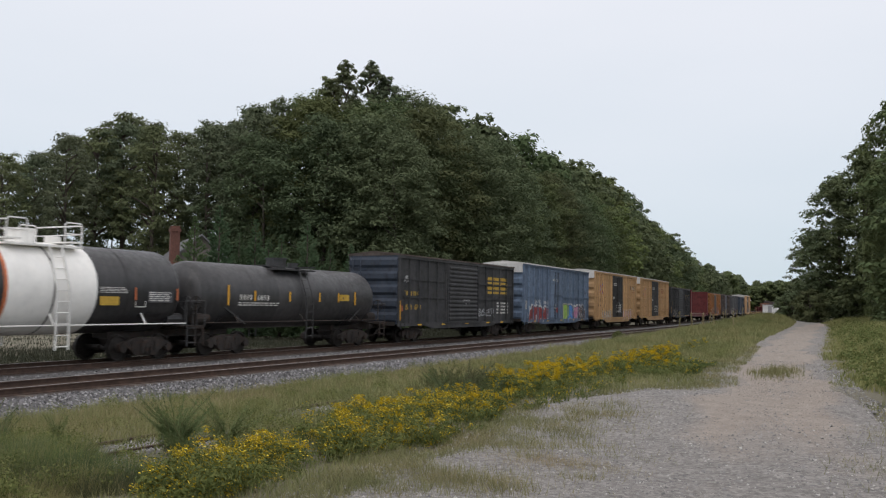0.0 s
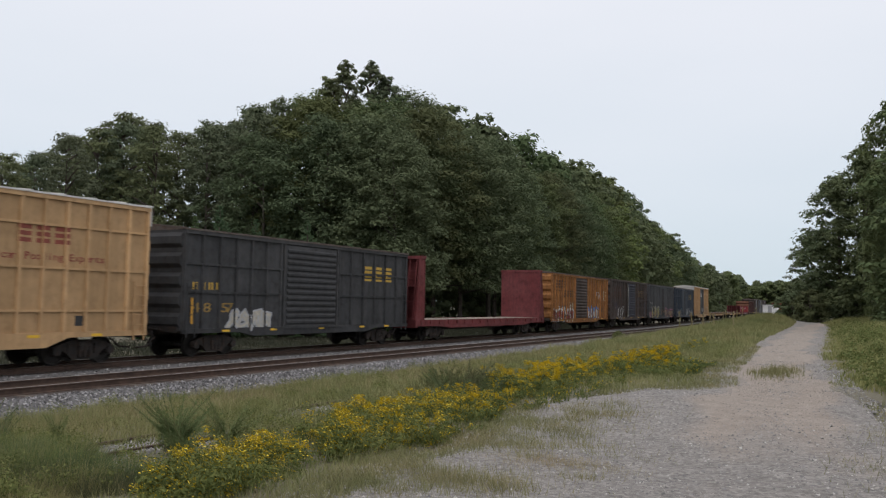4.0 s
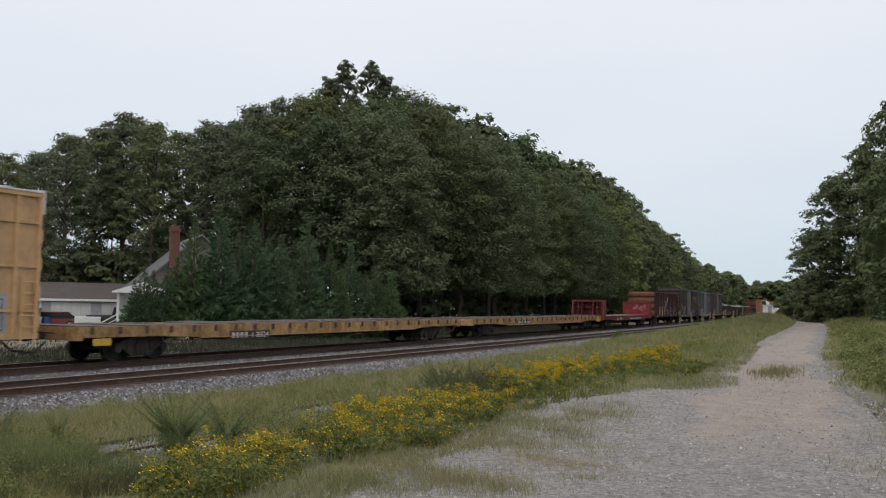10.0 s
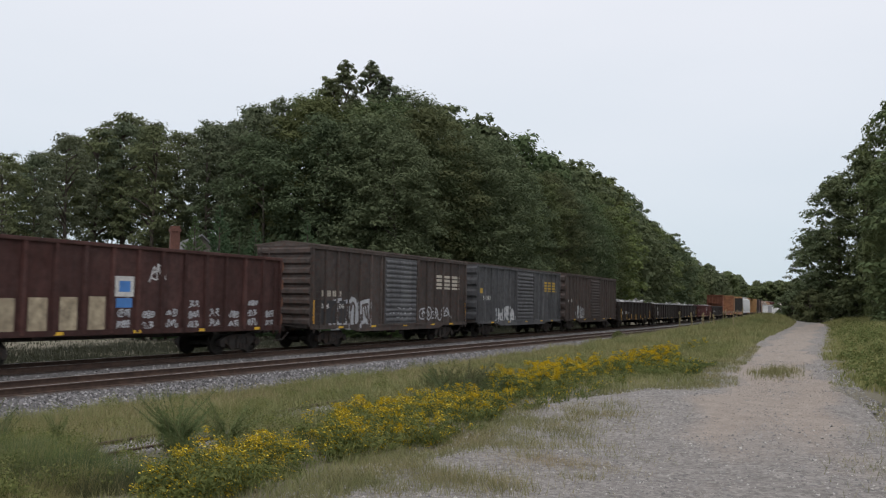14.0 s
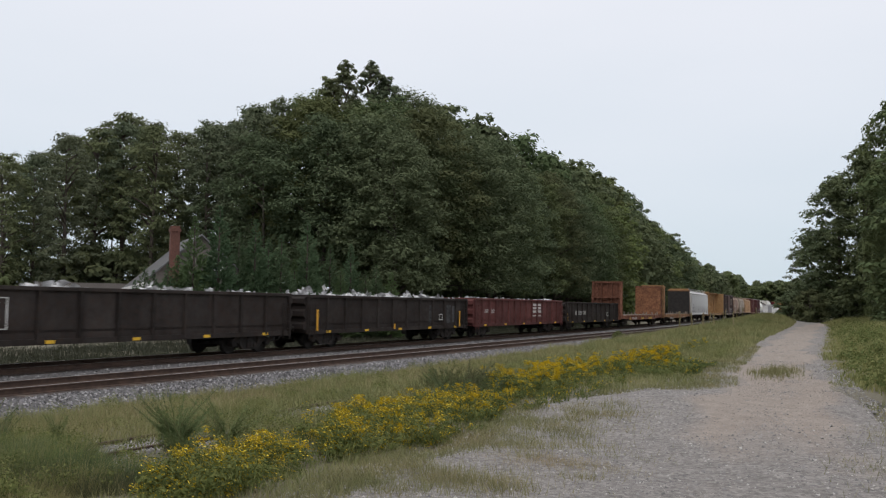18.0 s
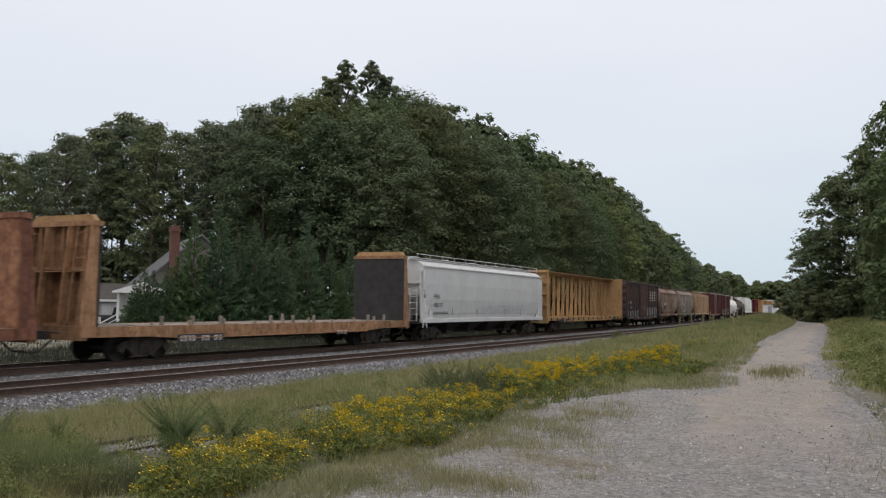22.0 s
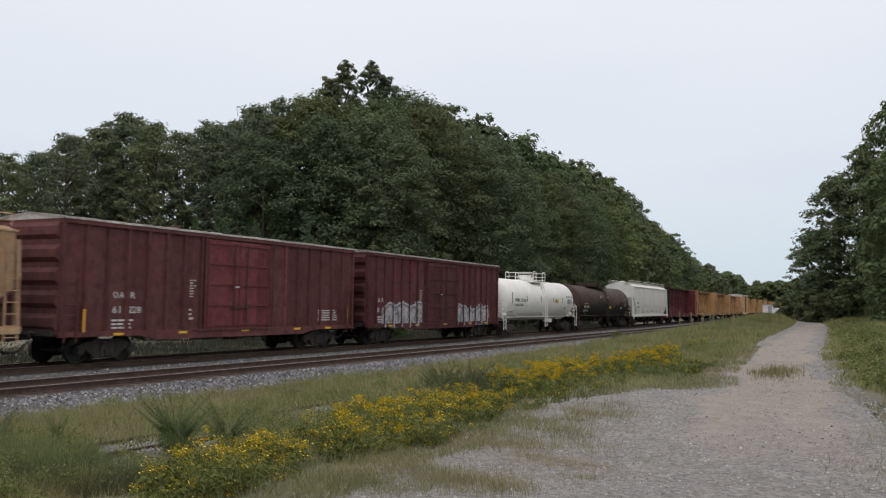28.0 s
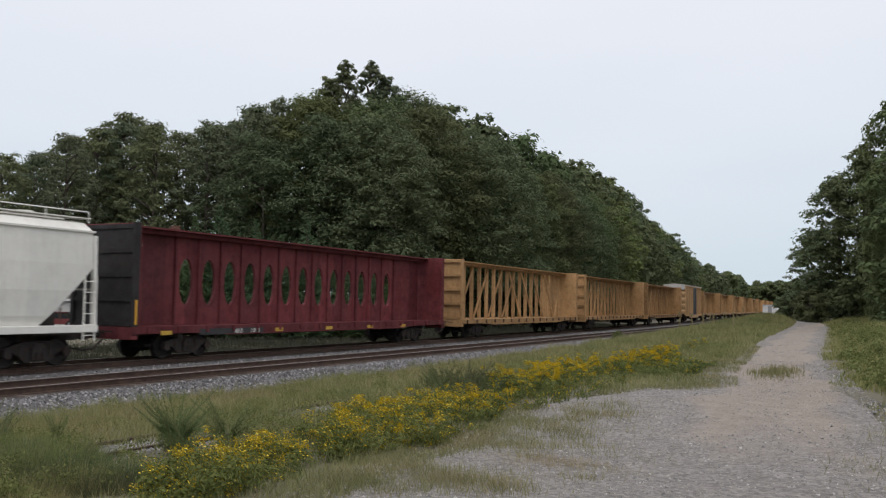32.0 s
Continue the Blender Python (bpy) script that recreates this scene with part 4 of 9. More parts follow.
def hardwood(seed, height, spread, base, clumps, leaves, size, mat, bare=0.0, lobed=False):
    """A tapered trunk with limbs, and a crown of leaf clumps of uneven outline."""
    rng = np.random.default_rng(seed)
    top = height - base
    cl = []

    def spot(i, n, inner):
        f = (i + rng.random()) / n
        env = spread * math.sqrt(max(0.05, 1 - (2 * abs(f - 0.42)) ** 2.2 * (0.85 if f > 0.42 else 0.55)))
        ang = i * 2.399 + rng.uniform(-0.5, 0.5)
        rr = env * math.sqrt(rng.uniform(inner, 1.0)) * (1 - bare * 0.2)
        return rr * math.cos(ang), rr * math.sin(ang), base + f * top

    for i in range(clumps // (3 if lobed else 1)):
        x, y, z = spot(i, clumps // (3 if lobed else 1), 0.08)
        r = rng.uniform(0.75, 1.55) * (spread / 4.0) * (1 - bare * 0.35)
        cl.append((x, y, z - r * 0.5, r, r * rng.uniform(0.6, 0.85)))
    for i in range(clumps // 5 if lobed else 0):     # rounded boughs that stand out from the crown, dark hollows below them
        x, y, z = spot(i, clumps // 5, 0.45)
        r = rng.uniform(0.75, 1.4) * spread * 0.30
        for _ in range(7):
            d = rng.normal(size=3)
            d /= np.linalg.norm(d)
            d[2] = abs(d[2]) if d[2] > -0.5 else d[2] * 0.4
            q = r * rng.uniform(0.35, 0.6)
            cl.append((x + d[0] * r * 0.75, y + d[1] * r * 0.75, z - r * 0.5 + d[2] * r * 0.7, q, q * 0.75))
    g = Geo()
    bend = rng.uniform(-0.4, 0.4, 2)
    spine = [(bend[0] * t * t, bend[1] * t * t, height * 0.88 * t - 0.3 * (t == 0)) for t in (0, 0.08, 0.3, 0.55, 0.8, 1.0)]
    g.tube(spine, 0.012 * height + 0.06, 8, 0.03)
    limbs = clumps // (3 if lobed else 1)
    for k in range(0, limbs, max(1, limbs // (9 if lobed else 14))):
        cx, cy, cz, *_ = cl[k]
        z0 = max(base * 0.8, cz - 0.35 * math.hypot(cx, cy) - 0.8)
        t0 = min(1, z0 / (height * 0.88))
        a = (bend[0] * t0 * t0, bend[1] * t0 * t0, z0)
        g.tube([a, (cx * 0.55, cy * 0.55, (z0 + cz) / 2 + 0.2), (cx, cy, cz)], 0.05 + 0.004 * height, 5, 0.02)
    return g.mesh("trunk", BARK), quick_mesh("crown", leaf_cloud(rng, cl, leaves, size, up=0.7 if lobed else 0.4), 3, mat)


def cedar(seed, height, spread, leaves, size):
    """A pointed conifer: boughs in tiers, each set with slips that point outwards."""
    rng = np.random.default_rng(seed)
    tiers, slips = int(height * 5.2), []
    for i in range(tiers):
        f = i / (tiers - 1)
        r = spread * (1 - f) ** 0.92 * rng.uniform(0.78, 1.12) + 0.04
        n = max(4, int(10 * (1 - f)) + 3)
        for k in range(n):
            a, reach = 6.283 * (k + rng.uniform(-0.5, 0.5)) / n, r * rng.uniform(0.6, 1.12)
            way = np.array((math.cos(a), math.sin(a), rng.uniform(0.15, 0.75)))
            m = max(5, int(leaves / tiers / 9 * (0.6 + 0.75 * (1 - f))))
            q = np.sqrt(rng.uniform(0.08, 1.0, m))[:, None]
            p = np.array((0, 0, 0.2 + f * (height - 0.3))) + way * reach * q + np.array((0, 0, -0.12)) * reach * q * (1 - q)
            ln = size * (0.45 + 0.75 * (1 - f)) * rng.uniform(0.7, 1.4, (m, 1)) * 2.0
            out = way + rng.normal(size=(m, 3)) * 0.55 + np.array((0, 0, 0.15))
            out /= np.linalg.norm(out, axis=1)[:, None]
            side = np.cross(out, rng.normal(size=(m, 3)))
            side /= np.linalg.norm(side, axis=1)[:, None]
            slips.append(np.stack([p - side * ln * 0.2, p + side * ln * 0.2, p + out * ln], 1))
    g = Geo().tube([(0, 0, -0.2), (0, 0, height * 0.5), (0, 0, height * 0.97)], 0.13, 7, 0.015)
    return g.mesh("trunk", BARK), quick_mesh("crown", np.concatenate(slips), 3, CEDAR_MAT)


def plant(name, meshes, x, y, label, category, group, scale=1.0, turn=None, z=None, wide=1.0):
    ob = thing(name, label, category, group, at=(x, y, float(land(x, y)) - 0.05 if z is None else z), turn=random.uniform(0, 360) if turn is None else turn)
    ob.scale = (scale * wide, scale * wide, scale)
    part("trunk", meshes[0], None, ob)
    part("crown", meshes[1], None, ob)
    return ob


NEAR_OAKS = [hardwood(11 + i, 20, 5.0 + 0.3 * (i % 3), 4.4 + 0.9 * (i % 2), 240, 25000, 0.185, (OAK, OAK_BRIGHT, OAK, OAK_BROWN)[i], lobed=True) for i in range(4)]
OAKS = [hardwood(11 + i, 20, 5.0 + 0.3 * (i % 3), 2.2 + 0.8 * (i % 2), 140, 5800, 0.42, (OAK, OAK, OAK_BRIGHT, OAK, OAK_BROWN, OAK)[i], lobed=True) for i in range(6)]
HIGH = [hardwood(41 + i, 21, 4.6, 10.8, 90, 9500, 0.2, OPEN_LEAF, 1.0) for i in range(2)]
TALL = [hardwood(81 + i, 26, 2.1, 16.5, 60, 4200, 0.24, OPEN_LEAF, 0.3) for i in range(2)]
LANE_OAKS = [hardwood(61 + i, 20, 5.0, 1.0, 150, 12000, 0.29, (OAK, OAK_BRIGHT, OAK)[i], lobed=True) for i in range(3)]
OPEN = [hardwood(31 + i, 21, 4.4, 5.0, 125, 9500, 0.2, OPEN_LEAF, 1.0) for i in range(4)]
FARS = [hardwood(51 + i, 17, 4.8, 0.6, 60, 3000, 0.75, (OAK, OAK_BRIGHT, OAK)[i]) for i in range(3)]
BUSH = [hardwood(71 + i, 3.4, 1.9, 0.1, 36, 2800, 0.2, (OAK, OAK_BROWN, OAK)[i]) for i in range(3)]
CEDARS = [cedar(91 + i, 7.0, 1.75, 10500, 0.14) for i in range(3)]

WOOD, OAK_LABEL = "trees of the wood behind the tracks", "tall leafy dark green oak at the edge of the wood"
# the wood that runs along the far side of the tracks
for i in range(32):
    s = 72 + i * 5.7 + random.uniform(-1.2, 1.2)
    x, y, _ = line(s, -15.5 - random.uniform(0, 2.5))
    plant("oak_tree", NEAR_OAKS[(i * 3 + i // 3) % 4] if i < 13 else OAKS[(i * 5 + i // 4) % 6], x, y, OAK_LABEL, "tree", WOOD, random.uniform(0.92, 1.08) * float(np.interp(s, [215, 250], [1.0, 0.8])), wide=1.05)
for i in range(28):
    s = 76 + i * 7.2 + random.uniform(-2, 2)
    x, y, _ = line(s, -22.5 - random.uniform(0, 3.0))
    plant("oak_tree", NEAR_OAKS[(i * 5 + 1) % 4] if i < 2 else OAKS[(i * 7 + 2) % 6], x, y, OAK_LABEL, "tree", WOOD, random.uniform(1.24, 1.34) * float(np.interp(s, [76, 83, 90, 105, 125, 140, 165, 190, 205, 232, 256, 275], [0.88, 0.98, 1.05, 1.06, 1.06, 1.11, 1.14, 1.12, 1.03, 0.98, 0.80, 0.74])), wide=0.95)
for i, (x, y, h) in enumerate([(-60.5, 64, 0.94), (-57.5, 67.5, 1.07), (-54, 65, 0.92), (-53, 71, 1.17), (-48.5, 67, 1.0), (-49, 75, 1.16), (-44, 69, 1.02), (-43, 76, 1.12), (-40.5, 67, 0.9), (-55.5, 75, 1.24), (-62, 72, 1.12), (-58.5, 73, 1.16), (-65.5, 71, 1.02)]):
    plant("oak_tree", NEAR_OAKS[i % 4] if x > -57 else OPEN[i % 4], x, y, OAK_LABEL, "tree", WOOD, h, wide=1.05)
for i in range(30):
    s = 78 + i * 5.6 + random.uniform(-2, 2)
    x, y, _ = line(s, -18.6 - random.uniform(0, 2.2))
    plant("undergrowth_bush", BUSH[i % 3], x, y, "dark green bush in the shade of the wood", "bush", "bushes along the wood", random.uniform(1.1, 1.8))
for i in range(20):
    s = 255 + i * 9 + random.uniform(-3, 3)
    x, y, _ = line(s, -17 - random.uniform(0, 8))
    plant("oak_tree", FARS[i % 3], x, y, "distant green tree beside the railway", "tree", WOOD, random.uniform(0.95, 1.2) * (0.78 if i < 5 else 0.92))
for i in range(16):
    plant("oak_tree", FARS[i % 3], -104 + i * 6.5 + random.uniform(-2, 2), 455 + random.uniform(-12, 12), "distant green tree beyond the end of the line", "tree", WOOD, random.uniform(0.85, 1.05))
for i in range(22):
    plant("oak_tree", FARS[(i * 2) % 3], -92 + i * 3.4 + random.uniform(-1, 1), 418 + random.uniform(-10, 10), "distant green tree beyond the end of the line", "tree", WOOD, float(np.interp(i, [0, 7, 10, 12, 21], [1.15, 0.85, 0.72, 0.95, 0.8])) * random.uniform(0.95, 1.05), wide=1.35)
# open trees behind the house: bearing (x, y) to each, with their top's steepness
for i in range(18):
    f = (i % 11) / 10
    dx, dy = -0.835 + 0.19 * f, 0.55 + 0.215 * f
    d = (94, 110)[i // 11] + random.uniform(-4, 4)
    steep = np.interp(f, [0, 0.2, 0.4, 0.55, 1.0], [0.135, 0.155, 0.185, 0.195, 0.205]) * random.uniform(0.94, 1.06)
    plant("oak_tree", HIGH[i % 2] if i % 11 in (4, 5) else OPEN[i % 4], dx * d, dy * d, "tall open-crowned oak behind the house", "tree", "trees behind the house", float((steep * d + 2.3) / 21), wide=1.1)
for i, (x, y, s) in enumerate([(-70.5, 47, 1.6), (-76, 52, 1.9), (-70, 60, 1.5), (-66, 66, 2.0), (-60, 68, 2.2), (-72, 40, 1.7), (-80, 46, 2.4), (-70.5, 58.5, 2.3), (-68.0, 60.0, 2.2)]):
    plant("undergrowth_bush", BUSH[i % 2], x, y, "dark green bush behind the garage", "bush", "bushes behind the house", s)
for k, (x, y, z) in enumerate(((-52.4, 75.6, 27.6), (-50.0, 77.2, 27.7), (-53.9, 74.6, 25.8), (-48.7, 78.0, 26.2))):
    plant("oak_tree", TALL[k % 2], x, y, "slim emergent tree that stands above the wood", "tree", WOOD, (z + 0.8) / 26)
for x, y, s in ((-75.5, 65.6, 0.62), (-72.5, 70.0, 0.55), (-80.0, 58.0, 0.5)):
    plant("oak_tree", LANE_OAKS[0], x, y, "low dense green tree behind the garage", "tree", "trees behind the house", s, wide=1.2)
# beyond the end of the lane
for i, (x, y, s) in enumerate([(-9.5, 124, 0.62), (-7.0, 120, 0.95), (-4.0, 117, 1.05), (0.5, 114, 1.05), (2.8, 96, 1.0), (3.4, 86, 1.05), (2.6, 77, 1.02), (8, 104, 1.1), (-4, 132, 1.1), (10, 70, 1.0), (14, 84, 1.1), (-12.0, 135, 0.6), (5.6, 62, 0.36), (1.0, 122, 1.1), (-0.4, 79, 0.97)]):
    plant("oak_tree", LANE_OAKS[(i * 2 + 1) % 3], x, y, "dense dark green tree beyond the lane", "tree", "trees beside the lane", s, wide=0.6 if i == 14 else 1.0)
for i, (x, y, s) in enumerate([(-12.4, 118, 1.1), (-10.0, 114, 1.2), (0.5, 101, 1.2), (1.8, 86, 1.0), (2.4, 74, 1.1), (4.0, 55, 1.0), (4.6, 47, 0.9)]):
    plant("undergrowth_bush", BUSH[i % 2], x, y, "dense green bush at the end of the lane", "bush", "bushes beside the lane", s)
# cedars in front of the house
for i, (px_, py_, s) in enumerate([(-41.8, 38.2, 0.56), (-41.5, 38.7, 0.68), (-41.3, 39.2, 0.66), (-40.9, 40.0, 0.72), (-40.9, 40.8, 0.82), (-40.2, 41.5, 1.04), (-40.2, 42.8, 0.81), (-39.1, 42.6, 1.13), (-39.1, 44.5, 0.93), (-38.4, 45.3, 1.05), (-38.4, 46.7, 0.9), (-37.2, 46.6, 0.93), (-37.3, 48.2, 0.84), (-36.7, 48.8, 1.08), (-36.3, 51.0, 0.88), (-35.2, 50.8, 0.77), (-35.4, 52.3, 0.9), (-34.6, 53.1, 0.75), (-34.6, 54.5, 0.82), (-33.3, 54.6, 0.74), (-39.5, 43.8, 0.7), (-38.6, 44.9, 0.71), (-36.7, 50.2, 0.75)]):
    plant("cedar_tree", CEDARS[i % 3], px_, py_, "pointed dark green cedar in front of the house", "cedar", "cedars in front of the house", s * (1.1 if s > 0.85 else 0.95), wide=0.95 if s > 0.85 else 1.1)
plant("undergrowth_bush", BUSH[1], -17.1, 57.5, "small dark bush at the edge of the ballast", "bush", "", 0.26)


# ---- the house behind the tracks ----
SIDING = paint("white_siding", (0.50, 0.50, 0.49), 0.04, 0.15, 0.7, (0.4, 0.38, 0.34), (0.4, 0.38, 0.35), 0.1, wear=0.25)
TRIM_WHITE = plain("white_trim", (0.72, 0.72, 0.71), 0.6, 0, 0.08, 4, 0.05)
SHINGLE = plain("brown_grey_shingles", (0.10, 0.088, 0.08), 0.95, 0, 0.3, 9)
TAN_SIDING = paint("grey_tan_siding", (0.15, 0.135, 0.12), 0.04, 0.2, 0.8, (0.13, 0.115, 0.10), (0.15, 0.14, 0.13), 0.1, wear=0.3)
GREY_METAL = plain("dull_metal_roof", (0.15, 0.15, 0.152), 0.55, 0.2, 0.2, 2)
METAL_ROOF = plain("pale_metal_roof", (0.50, 0.51, 0.52), 0.45, 0.3, 0.15, 2)
BRICK = plain("red_brown_brick", (0.135, 0.06, 0.045), 0.9, 0, 0.35, 8)
GLASS_DARK = material("dark_window_glass", 0.08)[0]
GLASS_DARK.node_tree.nodes["Principled BSDF"].inputs["Base Color"].default_value = (0.02, 0.022, 0.025, 1)
GREY_SIDING = plain("grey_siding", (0.36, 0.36, 0.37), 0.8, 0, 0.15, 3)
YARD = -0.88


def facing(x0, y0, x1, y1):
    """Turn (degrees) that lays a thing's own x axis from one place to the other."""
    return math.degrees(math.atan2(y1 - y0, x1 - x0))


def gable_house(root, w, d, wall, peak, wall_mat, roof_mat, over=0.3, ridge_x=False):
    """Walls and a gable roof over x 0..w, y 0..d. ridge_x: the ridge runs along x."""
    g = Geo()
    if ridge_x:
        ring = [(0, 0), (d, 0), (d, wall), (d / 2, peak), (0, wall)]
        g.extrude_x(ring, 0, w)
    else:
        ring = [(0, 0), (w, 0), (w, wall), (w / 2, peak), (0, wall)]
        g.extrude_y(ring, 0, d)
    part("wall", g, wall_mat, root)
    for sgn in (0, 1):
        if ridge_x:
            s = (peak - wall) / (d / 2)
            a, b = (-over, wall - over * s), (d / 2, peak)
            ring = [a, b, (b[0], b[1] + 0.14), (a[0], a[1] + 0.14)]
            if sgn:
                ring = [(d - y, z) for y, z in ring][::-1]
            part("roof", Geo().extrude_x(ring, -over, w + over), roof_mat, root)
        else:
            s = (peak - wall) / (w / 2)
            a, b = (-over, wall - over * s), (w / 2, peak)
            ring = [a, b, (b[0], b[1] + 0.14), (a[0], a[1] + 0.14)]
            if sgn:
                ring = [(w - x, z) for x, z in ring][::-1]
            part("roof", Geo().extrude_y(ring, -over, d + over), roof_mat, root)


gx0, gy0, gx1, gy1 = -65.4, 49.4, -59.6, 56.4
garage = thing("garage", "low grey garage with white double doors and a shingle roof", "garage", at=(gx0, gy0, YARD), turn=facing(gx0, gy0, gx1, gy1))
gw = math.hypot(gx1 - gx0, gy1 - gy0)
gable_house(garage, gw, 7.0, 2.45, 3.75, GREY_SIDING, SHINGLE, 0.3, True)
part("fascia", Geo().box(-0.3, gw + 0.3, -0.36, -0.32, 2.22, 2.42), TRIM_WHITE, garage, "white fascia board")
for x0, x1 in ((0.95, 4.1), (5.0, 8.1)):
    d = part("garage_door", Geo().box(x0, x1, -0.06, 0.02, 0.05, 2.1), SIDING, garage, "white double garage door")
    part("door_gap", Geo().box((x0 + x1) / 2 - 0.015, (x0 + x1) / 2 + 0.015, -0.066, -0.06, 0.05, 2.1), GREY_SIDING, d)
    for k in (0.25, 0.75):
        part("batten", Geo().box(x0 + (x1 - x0) * k - 0.04, x0 + (x1 - x0) * k + 0.04, -0.08, -0.06, 0.1, 2.05), SIDING, d)
for x in (0.05, gw - 0.12):
    part("corner_board", Geo().box(x - 0.05, x + 0.12, -0.03, 0.03, 0, 2.45), TRIM_WHITE, garage)

hx0, hy0, hx1, hy1 = -52.2, 47.9, -46.6, 55.6
house = thing("house", "grey-tan gabled house with a tall brick chimney behind cedars", "house", at=(hx0, hy0, YARD), turn=facing(hx0, hy0, hx1, hy1))
hw = math.hypot(hx1 - hx0, hy1 - hy0)
gable_house(house, hw, 9.0, 3.4, 7.6, TAN_SIDING, GREY_METAL, 0.35)
part("chimney", Geo().box(2.3, 3.0, -0.72, 0.0, 0, 8.15, 0.03).box(2.23, 3.07, -0.79, 0.07, 7.8, 8.02).box(2.3, 3.0, -0.72, 0, 8.15, 8.25), BRICK, house, "tall red-brown brick chimney")
for x, z in ((5.6, 4.2), (6.8, 1.0), (1.0, 1.0)):
    wdw = part("window", Geo().box(x, x + 0.9, -0.03, 0.01, z, z + 1.4), GLASS_DARK, house, "dark window pane")
    part("window_frame", Geo().box(x - 0.08, x, -0.06, 0.01, z - 0.08, z + 1.48).box(x + 0.9, x + 0.98, -0.06, 0.01, z - 0.08, z + 1.48).box(x, x + 0.9, -0.06, 0.01, z + 1.4, z + 1.48).box(x, x + 0.9, -0.06, 0.01, z - 0.08, z).box(x, x + 0.9, -0.05, -0.02, z + 0.66, z + 0.74), TRIM_WHITE, wdw)
porch = thing("porch", "white open porch with posts and a railing", "porch", at=(-50.7, 44.7, YARD), turn=facing(-51.6, 44.6, -48.9, 47.6))
part("platform", Geo().box(0, 3.6, 0, 3.0, 0, 0.45), GREY_SIDING, porch)
part("roof", Geo().extrude_y([(-0.35, 2.95), (4.0, 2.95), (4.0, 3.05), (1.8, 3.75), (-0.35, 3.05)], -0.35, 3.3), TRIM_WHITE, porch, "white gable roof of the porch")
for x in (0.1, 1.8, 3.4):
    part("post", Geo().box(x - 0.09, x + 0.09, 0.05, 0.23, 0.45, 2.95, 0.015), TRIM_WHITE, porch)
part("back_wall", Geo().box(0.0, 3.6, 2.9, 3.0, 0.45, 2.95), SIDING, porch)
part("dark_opening", Geo().box(0.9, 1.8, 2.86, 2.9, 0.5, 2.5), GLASS_DARK, porch, "dark doorway")
stair = part("stair_rail", Geo().bar((-1.3, 0.15, 0.55), (0.05, 0.15, 1.35), 0.1, 0.08).bar((-1.3, 0.15, 0.25), (0.05, 0.15, 1.0), 0.08, 0.05).bar((-1.3, 0.15, 0.0), (0.05, 0.15, 0.7), 0.08, 0.05).box(-1.36, -1.24, 0.1, 0.2, 0, 1.0), TRIM_WHITE, porch, "white sloping stair railing")
for k in range(4):
    part("step", Geo().box(-1.2 + k * 0.3, -0.9 + k * 0.3, 0.1, 1.2, 0.0, 0.11 * (k + 1)), GREY_SIDING, porch)

# vehicles in the yard
TYRE = plain("black_tyre", (0.025, 0.025, 0.026), 0.9)
CHROME = plain("dull_chrome", (0.5, 0.5, 0.5), 0.3, 0.9, 0.1, 4, 0)


def vehicle(name, label, x, y, turn, col, length, height, pickup=False, cover=None):
    car = thing(name, label, "vehicle", "vehicles in the yard", at=(x, y, YARD + 0.02), turn=turn)
    body_mat = paint(name + "_paint", col, 0.03, 0.12, 0.35, bleach=0.05, wear=0.1)
    w, h = 0.9, length / 2
    belt = 0.95 if height > 1.6 else 0.82
    ring = [(-h, 0.38), (-h, belt - 0.12), (-h + 0.15, belt), (h - 1.1, belt), (h - 0.12, belt - 0.18), (h, belt - 0.35), (h, 0.38)]
    part("body", Geo().extrude_x(ring, -w, w), body_mat, car)
    c0, c1 = (-0.3, 1.25) if pickup else (-h + 0.35, 1.1)
    cab = [(c0, belt), (c0 + 0.2, height), (c1 - 0.75, height), (c1, belt)]
    part("windows", Geo().extrude_x([(y_ * 1.0, z) for y_, z in cab], -w + 0.09, w - 0.09), GLASS_DARK, car, "dark window glass")
    part("cab_roof", Geo().box(-w + 0.1, w - 0.1, c0 + 0.15, c1 - 0.68, height - 0.03, height + 0.05, 0.02), body_mat, car)
    if pickup:
        part("cargo_bed", Geo().box(-w, w, -h, c0 - 0.1, belt - 0.05, belt + 0.22), body_mat, car)
    part("bumper", Geo().box(-w, w, h - 0.02, h + 0.1, 0.4, 0.58, 0.02), CHROME, car)
    part("bumper", Geo().box(-w, w, -h - 0.1, -h + 0.02, 0.4, 0.58, 0.02), CHROME, car)
    for sx in (-1, 1):
        for yy in (-h + 0.85, h - 0.85):
            wh = part("wheel", Geo().tube([(sx * (w - 0.2), yy, 0.34), (sx * (w + 0.02), yy, 0.34)], 0.34, 16), TYRE, car)
            part("rim", Geo().tube([(sx * (w - 0.05), yy, 0.34), (sx * (w + 0.03), yy, 0.34)], 0.19, 12), CHROME, wh)
        part("headlight", Geo().box(sx * 0.68 - 0.14, sx * 0.68 + 0.14, h - 0.02, h + 0.02, belt - 0.32, belt - 0.17), CHROME, car)
    return car


